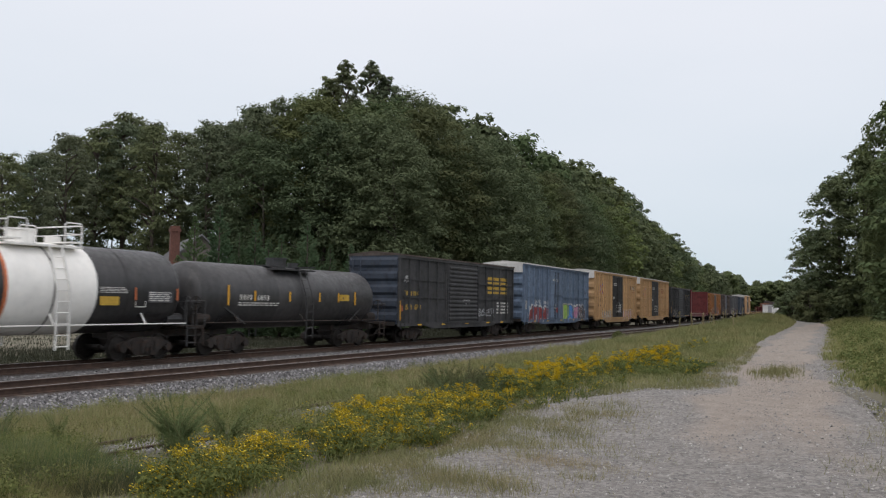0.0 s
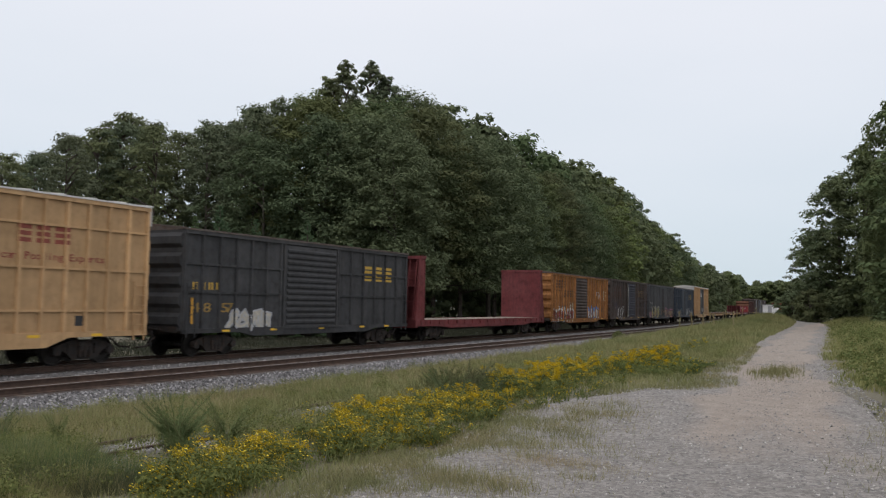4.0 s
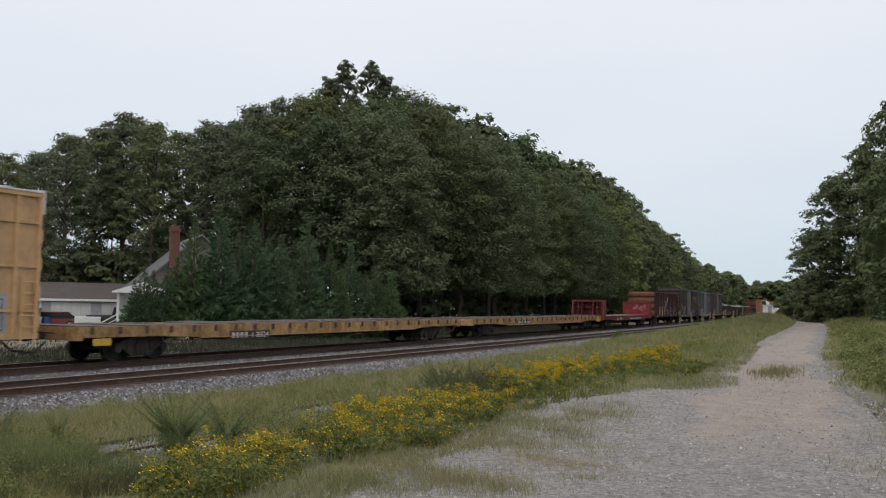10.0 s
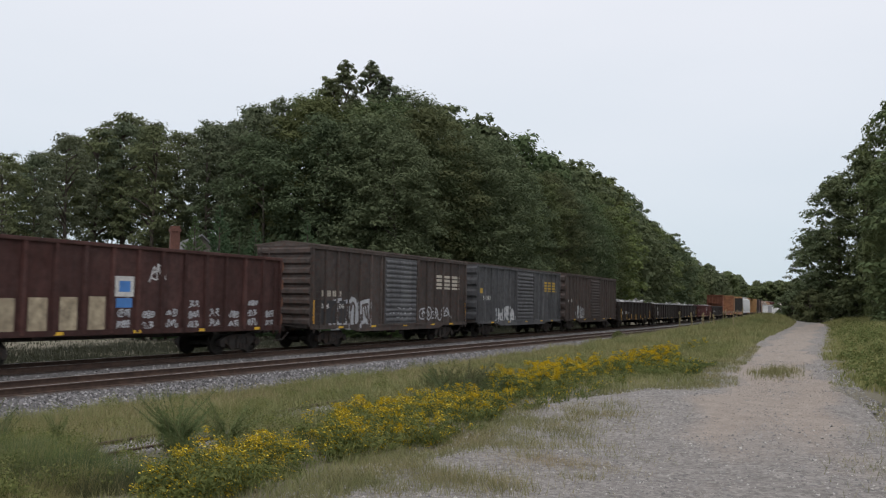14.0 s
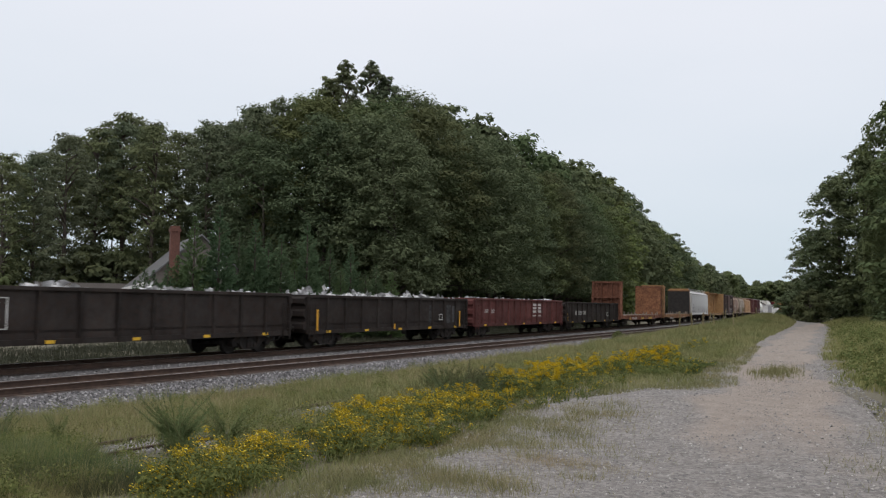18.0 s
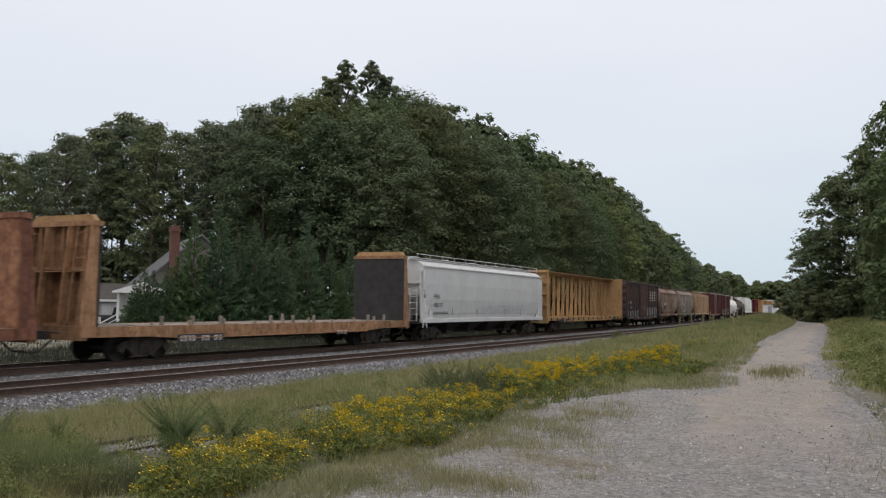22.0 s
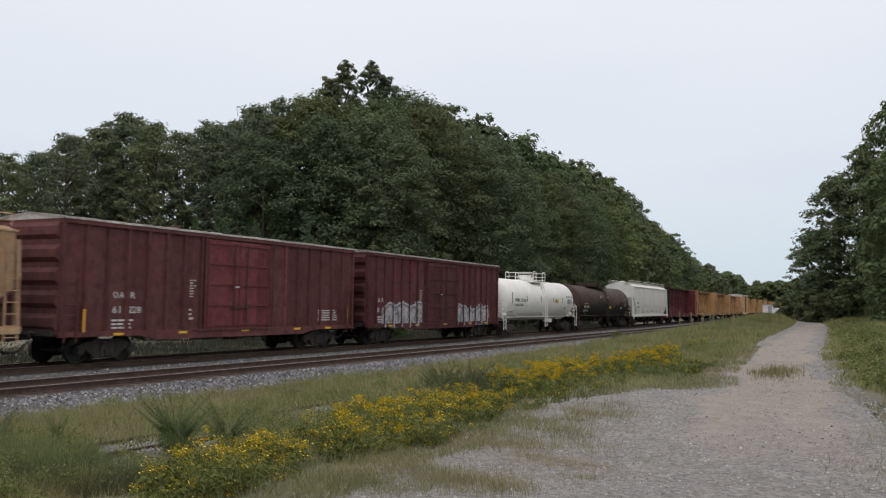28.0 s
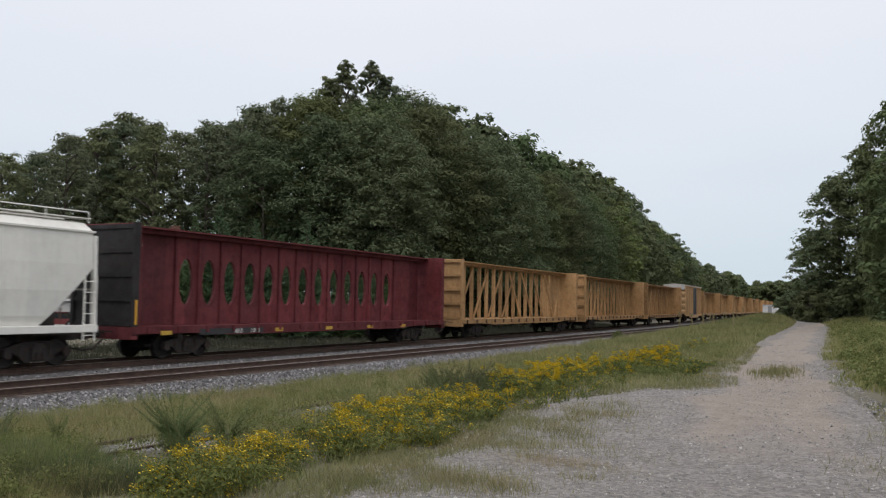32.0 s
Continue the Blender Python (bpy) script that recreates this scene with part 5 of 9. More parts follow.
vehicle("utility_vehicle", "silver utility vehicle parked on the lawn", -61.0, 45.3, -130, (0.28, 0.28, 0.29), 4.3, 1.65)
vehicle("parked_car", "dark red car parked on the lawn", -59.9, 47.2, -60, (0.16, 0.03, 0.03), 4.0, 1.3)
vehicle("pickup_truck", "dark pickup truck beside the porch", -54.6, 48.6, -75, (0.03, 0.032, 0.036), 4.9, 1.75, True)
vehicle("parked_car", "red car parked at the edge of the yard", -61.5, 41.6, -40, (0.35, 0.03, 0.03), 4.2, 1.4)
tub = thing("utility_trailer", "small white box trailer in the yard", "trailer", at=(-56.4, 47.0, YARD), turn=48)
part("box", Geo().box(-0.95, 0.95, -0.6, 0.6, 0.3, 1.05, 0.03), TRIM_WHITE, tub)
part("drawbar", Geo().bar((0.95, 0, 0.4), (1.9, 0, 0.35), 0.08, 0.08), STEEL_DARK, tub)
for sy in (-0.66, 0.66):
    part("wheel", Geo().tube([(0, sy - 0.07, 0.28), (0, sy + 0.07, 0.28)], 0.28, 14), TYRE, tub)
barrel = thing("barrel", "blue plastic barrel on the lawn", "barrel", at=(-60.0, 46.0, YARD))
part("drum", Geo().tube([(0, 0, 0), (0, 0, 0.3), (0, 0, 0.6), (0, 0, 0.95)], 0.3, 16), plain("blue_plastic", (0.05, 0.10, 0.28), 0.5), barrel)
part("rim", Geo().tube([(0, 0, 0.9), (0, 0, 0.97)], 0.32, 16), plain("blue_plastic_rim", (0.04, 0.08, 0.22), 0.5), barrel)

# a white hut far along the line
hut = thing("signal_hut", "small white metal hut beside the railway far off", "hut", at=(-27.7, 218.2, 0.1), turn=-6)
part("wall", Geo().box(-1.6, 1.6, -1.2, 1.2, 0, 2.3, 0.03), TRIM_WHITE, hut)
part("roof", Geo().box(-1.75, 1.75, -1.35, 1.35, 2.3, 2.45, 0.03), METAL_ROOF, hut)
part("door", Geo().box(-0.4, 0.5, -1.24, -1.2, 0.1, 2.1), GREY_SIDING, hut)

# an abandoned siding: old rails half lost in the weeds, with gravel between them
siding_ = thing("old_siding", "rusted rails of an abandoned siding among weeds", "railway track", at=(0, 0, 0))
for off in (-0.75, 0.75):
    g = Geo()
    for y0, y1 in ((5.5, 10.6), (10.66, 16.5), (16.6, 22.0)):
        rings = []
        for y in np.linspace(y0, y1, 5):
            x = -9.9 + off - 0.02 * (y - 9)
            rings.append([(x + a, float(y), float(land(x, y)) + 0.075 + b) for a, b in RAIL_RING])
        g.loft(rings)
    part("rail", g, RAIL_SIDE, siding_, "dark rusted rail")
N = 5200
sy = np.random.normal(9.3, 1.1, N)
sx = -9.75 + np.random.normal(0.0, 0.6, N)
sy[:1400] += 4.7
stones("siding_gravel", sx, sy, land(sx, sy) + 0.015, np.random.uniform(0.015, 0.04, N), PEBBLE, "pale gravel between the rails of the old siding", "gravel")
sx, sy = np.random.normal(-5.2, 0.6, 2600), np.random.uniform(8.6, 17.5, 2600)
stones("bare_gravel", sx, sy, land(sx, sy) + 0.012, np.random.uniform(0.01, 0.03, 2600), PEBBLE, "pale gravel showing between the flowers", "gravel")


def broom(x, y, height, seed, label, spread=0.55, mat=None, twigs=16, fan=0.0):
    """A feathery weed: plumes that rise from one root and lean apart, each a tapering brush of fine needles."""
    rng = np.random.default_rng(seed)
    root = thing("broom_weed", label, "weed", "tall weeds by the siding", at=(x, y, float(land(x, y)) - 0.02))
    g = Geo()
    slips = []
    wind = rng.uniform(-0.12, 0.12, 2)
    for k in range(twigs):
        a, lean = k * 2.4 + rng.uniform(-0.4, 0.4), spread * rng.uniform(0.15, 1.35)
        h = height * rng.uniform(0.28, 1.0) / (1 + 0.3 * lean)
        way = np.array((0.88, 0.47)) * math.copysign(fan, math.cos(a)) * rng.uniform(0.3, 1.0)
        tip = np.array((lean * h * math.cos(a) + (wind[0] + way[0]) * h, lean * h * math.sin(a) + (wind[1] + way[1]) * h, h))
        mid = np.array((tip[0] * 0.3 + rng.uniform(-0.06, 0.06) * h, tip[1] * 0.3 + rng.uniform(-0.06, 0.06) * h, h * 0.55))
        g.tube([(0.04 * math.cos(a), 0.04 * math.sin(a), 0), mid, tip], 0.006, 4, 0.002)
        n = 230
        f = rng.uniform(0.12, 1.0, n)
        q = np.where((f < 0.55)[:, None], mid * (f / 0.55)[:, None], mid + (tip - mid) * ((f - 0.55) / 0.45)[:, None])
        axis = (tip - mid) / np.linalg.norm(tip - mid)
        side = rng.normal(size=(n, 3))
        side /= np.linalg.norm(side, axis=1)[:, None]
        ln = height * 0.17 * (1.25 - f)[:, None] * rng.uniform(0.5, 1.2, (n, 1))
        end = q + (axis * 0.45 + side * 1.15) * ln
        w = np.cross(side, axis) * (0.0017 + 0.00012 * y)
        slips.append(np.stack([q - w, q + w, end], 1))
    tagged(part("stem", g, STEM, root), kind="stuff")
    part("foliage", quick_mesh("foliage", np.concatenate(slips), 3, mat or WEED), None, root)


def tuft(x, y, height, wide, count, seed, label, mat, lean=0.7):
    """A mound of long fine blades that arch out from one root."""
    rng = np.random.default_rng(seed)
    root = thing("grass_tuft", label, "grass", "tufts along the tracks", at=(x, y, float(land(x, y)) - 0.03))
    a, q = rng.uniform(0, 6.28, count), np.sqrt(rng.random(count)) * wide
    h = height * rng.uniform(0.45, 1.0, count) * (1 - 0.4 * (q / wide) ** 2)
    out = lean * rng.uniform(0.1, 1.0, count) * h * (0.3 + q / wide)
    c = rng.uniform(0, 6.28, count)
    w = 0.004 + 0.0002 * y
    v = np.empty((count, 3, 3), np.float32)
    bx, by = q * np.cos(a), q * np.sin(a)
    v[:, 0] = np.stack([bx - w * np.cos(c), by - w * np.sin(c), 0 * h], -1)
    v[:, 1] = np.stack([bx + w * np.cos(c), by + w * np.sin(c), 0 * h], -1)
    v[:, 2] = np.stack([bx + out * np.cos(a) + 0.05 * np.cos(c), by + out * np.sin(a) + 0.05 * np.sin(c), h], -1)
    tagged(part("foliage", quick_mesh("foliage", v, 3, mat), None, root), kind="stuff")


broom(-8.3, 8.35, 0.95, 1, "feathery dark green broom-like weed beside the old siding", 0.45, BROOM_LEAF, 36, 0.55)
broom(-7.95, 8.95, 0.85, 2, "thin feathery weed with brown stems beside the old siding", 0.4, BROOM_LEAF, 22, 0.7)
broom(-7.75, 7.95, 0.7, 31, "thin feathery weed with brown stems beside the old siding", 0.5, BROOM_LEAF, 16, 0.5)
broom(-8.75, 8.75, 0.75, 32, "feathery dark green broom-like weed beside the old siding", 0.6, BROOM_LEAF, 20, 0.4)
for k, (x, y, h) in enumerate([(-8.1, 15.5, 0.8), (-8.55, 16.2, 1.0), (-7.6, 15.6, 0.65), (-9.0, 17.0, 0.9), (-8.2, 16.9, 0.95), (-7.35, 16.3, 0.6), (-9.4, 17.4, 0.75), (-8.7, 17.6, 0.9), (-8.0, 17.6, 0.7), (-9.9, 18.2, 0.6)]):
    broom(x, y, h * 1.1, 60 + k, "wide soft grey-green feathery weed beside the flowers", 0.9, (FEATHER, TUFT_MAT, FEATHER)[k % 3], 22, 0.15)
for k, (x, y, h) in enumerate([(-8.9, 16.4, 0.6), (-8.0, 16.2, 0.6), (-9.5, 17.9, 0.5), (-7.7, 17.0, 0.5)]):
    tuft(x, y, h, 0.7, 700, 3 + k, "wide soft grey-green tuft of long grass beside the lane", (TUFT_MAT, FEATHER)[k % 2])
for k, (x, y, h) in enumerate([(-10.7, 7.3, 0.95), (-9.9, 6.5, 0.8), (-11.2, 7.9, 0.9), (-11.4, 7.0, 0.85), (-10.4, 6.4, 0.7), (-10.9, 8.6, 0.7)]):
    broom(x, y, h, 5 + k, "tall pale green weed near the siding", 0.4, (FEATHER, WEED)[k % 2], 12)
for k, (x, y, h) in enumerate([(-9.4, 6.9, 0.5), (-7.4, 5.4, 0.4), (-9.9, 7.4, 0.5), (-8.2, 5.6, 0.5), (-8.6, 6.0, 0.5), (-9.0, 6.3, 0.55), (-10.3, 7.0, 0.6), (-7.9, 5.0, 0.45), (-8.0, 6.5, 0.5), (-7.5, 6.2, 0.45), (-8.5, 6.9, 0.45), (-8.9, 7.3, 0.4), (-7.3, 6.7, 0.4), (-9.4, 7.6, 0.4), (-8.4, 6.3, 0.6), (-7.8, 5.9, 0.5), (-9.2, 6.7, 0.55), (-8.9, 5.7, 0.5), (-10.0, 8.0, 0.4), (-7.1, 6.3, 0.35)]):
    tuft(x, y, h, 0.4, 800, 40 + k, "rank green tuft near the old siding", (FEATHER, GRASS, WEED, TUFT_MAT)[k % 4], 0.8)
for k in range(9):
    x, y = -10.8 + 0.8 * k + random.uniform(-0.5, 0.5), 40 + 5 * k + random.uniform(-2, 2)
    x = float(line_np(np.array(y), 10.5 + random.uniform(-1, 4))[0])
    tuft(x, y, random.uniform(0.5, 0.8), 0.8, 700, 20 + k, "bushy green weed on the rise beside the tracks", WEED, 0.8)


def stalk(x, y, height, seed):
    root = thing("seed_stalk", "dry straw-coloured seed stalk beside the tracks", "weed", "seed stalks beside the tracks", at=(x, y, float(land(x, y)) - 0.02))
    part("stem", Geo().tube([(0, 0, 0), (0.02, 0.01, height * 0.6), (0.05, 0.02, height)], 0.014, 5, 0.006), STEM, root)
    rng = np.random.default_rng(seed)
    cl = [(0.03 + rng.normal(0, 0.03), rng.normal(0, 0.03), height * f, 0.05, 0.1) for f in np.linspace(0.35, 1.0, 14)]
    part("seed_head", quick_mesh("seed_head", leaf_cloud(rng, cl, 260, 0.05, 0.3, 2.0), 3, DRY_GRASS), None, root)


for k, (d, o, h) in enumerate([(84, 9.3, 1.7), (88, 10.0, 1.5), (93, 9.6, 1.8), (96, 10.4, 1.4), (104, 10.2, 1.7), (118, 10.6, 1.6)]):
    x = float(line_np(np.array(float(d)), o)[0])
    stalk(x, d, h, k)
for k, (x, y, h) in enumerate([(-14.3, 63.4, 1.75), (-13.5, 63.6, 1.45), (-12.7, 63.7, 1.33), (-12.0, 63.9, 1.22), (-10.7, 64.1, 1.39)]):
    stalk(x, y, h, 30 + k)


# ---- the freight train ----
TRAIN = "cars of the freight train"
ROLLING = []               # every car with its place along the train
LETTER_WHITE = plain("white_stencil", (0.62, 0.61, 0.58), 0.7, 0, 0.25, 9, 0)
LETTER_BLACK = plain("black_stencil", (0.03, 0.03, 0.032), 0.7, 0, 0.25, 9, 0)
LETTER_YELLOW = plain("yellow_lettering", (0.52, 0.33, 0.045), 0.7, 0, 0.25, 9, 0)
LETTER_RED = plain("red_brown_lettering", (0.25, 0.06, 0.04), 0.7, 0, 0.25, 9, 0)
REFLEX = plain("yellow_reflector", (0.75, 0.45, 0.03), 0.5, 0, 0.1, 9, 0)
SPRAY = {n: plain("spray_" + n, c, 0.6, 0, 0.2, 3, 0) for n, c in dict(white=(0.6, 0.6, 0.6), silver=(0.42, 0.43, 0.45), black=(0.03, 0.03, 0.035), red=(0.35, 0.05, 0.06), green=(0.30, 0.48, 0.08), blue=(0.07, 0.22, 0.55),
         teal=(0.08, 0.35, 0.42), pink=(0.52, 0.20, 0.34), rose=(0.60, 0.42, 0.46), ash=(0.30, 0.30, 0.305), brown=(0.09, 0.045, 0.03), orange=(0.55, 0.22, 0.05), pale=(0.62, 0.58, 0.45)).items()}


def wheel_mesh():
    g = Geo()
    prof = [(0.0, 0.06), (0.10, 0.075), (0.17, 0.03), (0.36, 0.02), (0.375, 0.075), (0.425, 0.075), (0.43, -0.045), (0.46, -0.05), (0.46, -0.075), (0.375, -0.075), (0.34, -0.03), (0.10, -0.03)]
    rings = [[(x, r * math.cos(a), r * math.sin(a)) for a in (2 * math.pi * k / 14 for k in range(14))] for r, x in prof[1:]]
    g.loft(rings)
    g.tube([(-0.70, 0, 0), (0.22, 0, 0)], 0.085, 10)
    return g.mesh("wheel", WHEEL_MAT)


def side_frame_mesh():
    ring = [(-1.12, 0.36), (-1.10, 0.56), (-0.88, 0.64), (-0.45, 0.76), (0.45, 0.76), (0.88, 0.64), (1.10, 0.56), (1.12, 0.36), (0.86, 0.36), (0.80, 0.47), (0.50, 0.24), (0.42, 0.17), (-0.42, 0.17), (-0.50, 0.24), (-0.80, 0.47), (-0.86, 0.36)]
    g = Geo().extrude_x(ring, -0.07, 0.07)
    for s in (-1, 1):
        g.extrude_x([(s * 0.98 + 0.14 * math.cos(a), 0.43 + 0.14 * math.sin(a)) for a in (math.pi * k / 5 for k in range(10))], -0.09, 0.12)
    for k in (-0.18, 0.0, 0.18):
        g.tube([(0.085, k, 0.24), (0.085, k, 0.58)], 0.075, 8)
    g.box(0.06, 0.10, -0.62, -0.36, 0.34, 0.66)
    g.box(0.06, 0.10, 0.36, 0.62, 0.34, 0.66)
    return g.mesh("side_frame", STEEL_DARK)


def bolster_mesh():
    g = Geo().box(-1.16, 1.16, -0.2, 0.2, 0.42, 0.70, 0.04)
    g.tube([(0, 0, 0.66), (0, 0, 0.84)], 0.25, 12)
    for s in (-1, 1):
        g.box(-1.0, 1.0, s * 0.36 - 0.05, s * 0.36 + 0.05, 0.36, 0.48)
        for x in (-0.75, 0.75):
            g.box(x - 0.06, x + 0.06, s * 0.41 - 0.04, s * 0.41 + 0.04, 0.22, 0.58)
    return g.mesh("truck", STEEL_DARK)


def coupler_mesh():
    g = Geo().box(-0.11, 0.11, -0.55, 0.12, 0.76, 1.0, 0.02)
    g.box(-0.2, 0.16, 0.12, 0.34, 0.72, 1.04, 0.05)
    g.box(0.05, 0.2, 0.3, 0.46, 0.74, 1.02, 0.04)
    g.tube([(-0.45, -0.2, 0.72), (-0.4, 0.15, 0.42), (-0.2, 0.45, 0.38)], 0.035, 6)
    g.tube([(-1.1, 0.0, 0.98), (0.1, 0.02, 1.02), (1.3, 0.0, 0.98), (1.3, 0.0, 0.80)], 0.02, 5)
    return g.mesh("coupler", STEEL_DARK)


def running_gear(car, centre, end):
    """Two four-wheel trucks at +-centre and two couplers at +-end."""
    for s in (-1, 1):
        truck = part("truck", stock("bolster", bolster_mesh), None, car, "grimy four-wheel truck", at=(0, s * centre, 0))
        for x in (-1, 1):
            part("side_frame", stock("side_frame", side_frame_mesh), None, truck, at=(x * 1.02, 0, 0), turn=(0, 0, 0 if x > 0 else math.pi))
            for y in (-0.89, 0.89):
                part("wheel", stock("wheel", wheel_mesh), None, truck, at=(x * 0.7525, y, 0.43), turn=(random.uniform(0, 3), 0, 0 if x > 0 else math.pi))
        part("coupler", stock("coupler", coupler_mesh), None, car, at=(0, s * end, 0), turn=(0, 0, 0 if s > 0 else math.pi))


def new_car(name, s0, label, category="freight car"):
    car = thing(name, label, category, TRAIN)
    ROLLING.append((car, s0))
    return car


def ladder(w, h, rungs, mat):
    def build():
        g = Geo()
        for y in (-w / 2, w / 2):
            g.box(0, 0.03, y - 0.025, y + 0.025, 0, h)
        for i in range(rungs):
            z = h * (i + 0.5) / rungs
            g.tube([(0.035, -w / 2, z), (0.06, -w / 2 + 0.04, z), (0.06, w / 2 - 0.04, z), (0.035, w / 2, z)], 0.013, 5)
        return g.mesh("ladder", mat)

    return stock(("ladder", w, h, rungs, mat.name), build)


def rib_mesh(w, d, h, mat, name="rib"):
    """An upright hat-shaped side post."""
    def build():
        ring = [(0, -w / 2), (d, -w / 2 + 0.02), (d, w / 2 - 0.02), (0, w / 2)]
        return Geo().loft([[(x, y, 0) for x, y in ring], [(x, y, h) for x, y in ring]]).mesh(name, mat)

    return stock((name, w, d, round(h, 3), mat.name), build)


def corrugated(w, z0, z1, waves, depth, out):
    """A panel across x with rounded corrugations that run sideways; out: +-1, the way it bulges along y."""
    prof = [(0, z0)]
    step = (z1 - z0) / waves
    for i in range(waves):
        a = z0 + i * step
        prof += [(0, a + step * 0.12), (depth, a + step * 0.32), (depth, a + step * 0.68), (0, a + step * 0.88)]
    prof += [(0, z1), (-0.06, z1), (-0.06, z0)]
    ring = [(out * y, z) for y, z in prof]
    if out < 0:
        ring.reverse()
    return Geo().extrude_x(ring, -w / 2, w / 2)


def boxcar(s0, L, H, side, door, roof, end, label, doors=((-1.9, 1.9),), door_style="corrugated", ribs=9, sill=0.86, rise=0.085, end_waves=5, roof_mat=None, name="boxcar", mid_rail=(), drop=0.16, ladders=None, cap=None, gap=None):
    """A boxcar with outside posts; gap: span of an open doorway. doors: spans along the car. Returns the car and its rib spans."""
    car = new_car(name, s0, label)
    W, h = 1.42, L / 2
    floor = sill + 0.1
    if gap:
        a, b = gap
        g = Geo().box(-W, W, -h, a, floor, H - 0.02, 0.03).box(-W, W, b, h, floor, H - 0.02, 0.03).box(-W, -W + 0.06, a, b, floor, H - 0.02).box(-W, W, a, b, floor, floor + 0.05)
    else:
        g = Geo().box(-W, W, -h, h, floor, H - 0.02, 0.03)
    part("body", g, side, car)
    # side sills, deeper between the trucks
    for sx in (1, -1):
        ring = [(-h, floor + 0.06), (-h, sill), (-h * 0.62, sill), (-h * 0.52, sill - drop), (h * 0.52, sill - drop), (h * 0.62, sill), (h, sill), (h, floor + 0.06)]
        g = Geo().extrude_x(ring if sx > 0 else ring, min(sx * (W - 0.02), sx * (W + rise)), max(sx * (W - 0.02), sx * (W + rise)))
        part("side_sill", g, side, car)
        g = Geo().box(min(sx * (W - 0.02), sx * (W + rise + 0.01)), max(sx * (W - 0.02), sx * (W + rise + 0.01)), -h, h, H - 0.16, H)
        part("top_chord", g, side, car)
    # roof: shallow pitch with cross seams
    g = Geo().extrude_y([(-W - 0.115, H - 0.035), (W + 0.115, H - 0.035), (W + 0.115, H + 0.015), (0, H + 0.15), (-W - 0.115, H + 0.015)], -h - 0.02, h + 0.02)
    part("roof", g, roof, car, roof_mat or "")
    n = int(L / 1.1)
    seam = stock(("roof_rib", H, roof.name), lambda: Geo().extrude_y([(-W - 0.125, H - 0.02), (0, H + 0.14), (W + 0.125, H - 0.02), (W + 0.125, H + 0.045), (0, H + 0.195), (-W - 0.125, H + 0.045)], -0.04, 0.04).mesh("roof_rib", roof))
    for i in range(n + 1):
        part("roof_rib", seam, None, car, at=(0, -h + L * i / n, 0))
    # ends
    for s in (-1, 1):
        p = part("end_panel", corrugated(2 * W - 0.06, floor, H - 0.05, end_waves, 0.11, s), end, car, at=(0, s * (h + 0.01), 0))
        for z in ((0,) if end_waves else ()):
            part("corner_ladder", ladder(0.45, H - 1.3, 8, end), None, p, at=(-0.95 if s < 0 else 0.95, s * 0.12, 1.25), turn=(0, 0, radians(-90 if s < 0 else 90)))
        part("end_platform", Geo().box(-0.55, 0.55, -0.28, 0.02, 0.98, 1.03).box(-1.3, 1.3, -0.06, 0.0, 0.90, 1.10) if s < 0 else Geo().box(-0.55, 0.55, -0.02, 0.28, 0.98, 1.03).box(-1.3, 1.3, 0.0, 0.06, 0.90, 1.10), STEEL_DARK, car, at=(0, s * (h + 0.02), 0))
    # doors with tracks
    spans = []
    for a, b in doors:
        for sx in (1, -1):
            d = part("door", Geo().box(0, 0.05, a + 0.04, b - 0.04, floor + 0.05, H - 0.22, 0.012), door, car, at=(W + 0.035 if sx > 0 else -W - 0.085, 0, 0))
            if door_style == "corrugated":
                n = 13
                g = Geo()
                for i in range(n):
                    z = floor + 0.12 + (H - floor - 0.42) * i / n
                    dz = (H - floor - 0.42) / n
                    g.extrude_y([(0.045, z), (0.095, z + dz * 0.3), (0.095, z + dz * 0.6), (0.045, z + dz * 0.9)][::-1], a + 0.12, b - 0.12)
                part("corrugation", g, door, d, at=(0, 0, 0) if sx > 0 else (-0.045 - 0.095 + 0.09, 0, 0), turn=(0, 0, 0) if sx > 0 else (0, 0, math.pi))
            else:
                g = Geo()
                for f in (0.02, 0.26, 0.5, 0.74, 0.98):
                    z = floor + 0.1 + (H - floor - 0.38) * f
                    g.box(0.045, 0.085, a + 0.08, b - 0.08, z - 0.03, z + 0.03)
                for y in (a + 0.1, (a + b) / 2 if door_style == "plug" else b - 0.5, b - 0.1):
                    g.box(0.045, 0.075, y - 0.04, y + 0.04, floor + 0.08, H - 0.26)
                part("door_frame", g, door, d)
                if sx > 0:
                    g = Geo()
                    for y in ((a + b) / 2 - 0.35, (a + b) / 2 + 0.35):
                        g.tube([(0.11, y, floor + 0.15), (0.11, y, H - 0.35)], 0.022, 6)
                    g.tube([(0.13, (a + b) / 2 - 0.6, 1.75), (0.13, (a + b) / 2 + 0.6, 1.75)], 0.02, 6)
                    part("lock_rod", g, STEEL_DARK, d)
        part("door_track", Geo().box(W, W + 0.12, a - 0.6, b + 0.6, floor - 0.02, floor + 0.05), side, car)
        part("door_post", Geo().box(W, W + rise + 0.02, (gap[0] if gap else a) - 0.1, gap[0] if gap else a, floor, H - 0.16), side, car)
        part("door_post", Geo().box(W, W + rise + 0.02, b, b + 0.1, floor, H - 0.16), side, car)
        spans += [(a, b)]
    lo, hi = min(a for a, b in spans), max(b for a, b in spans)
    rib_spans = []
    rm = rib_mesh(0.13, rise, H - 0.16 - floor, side)
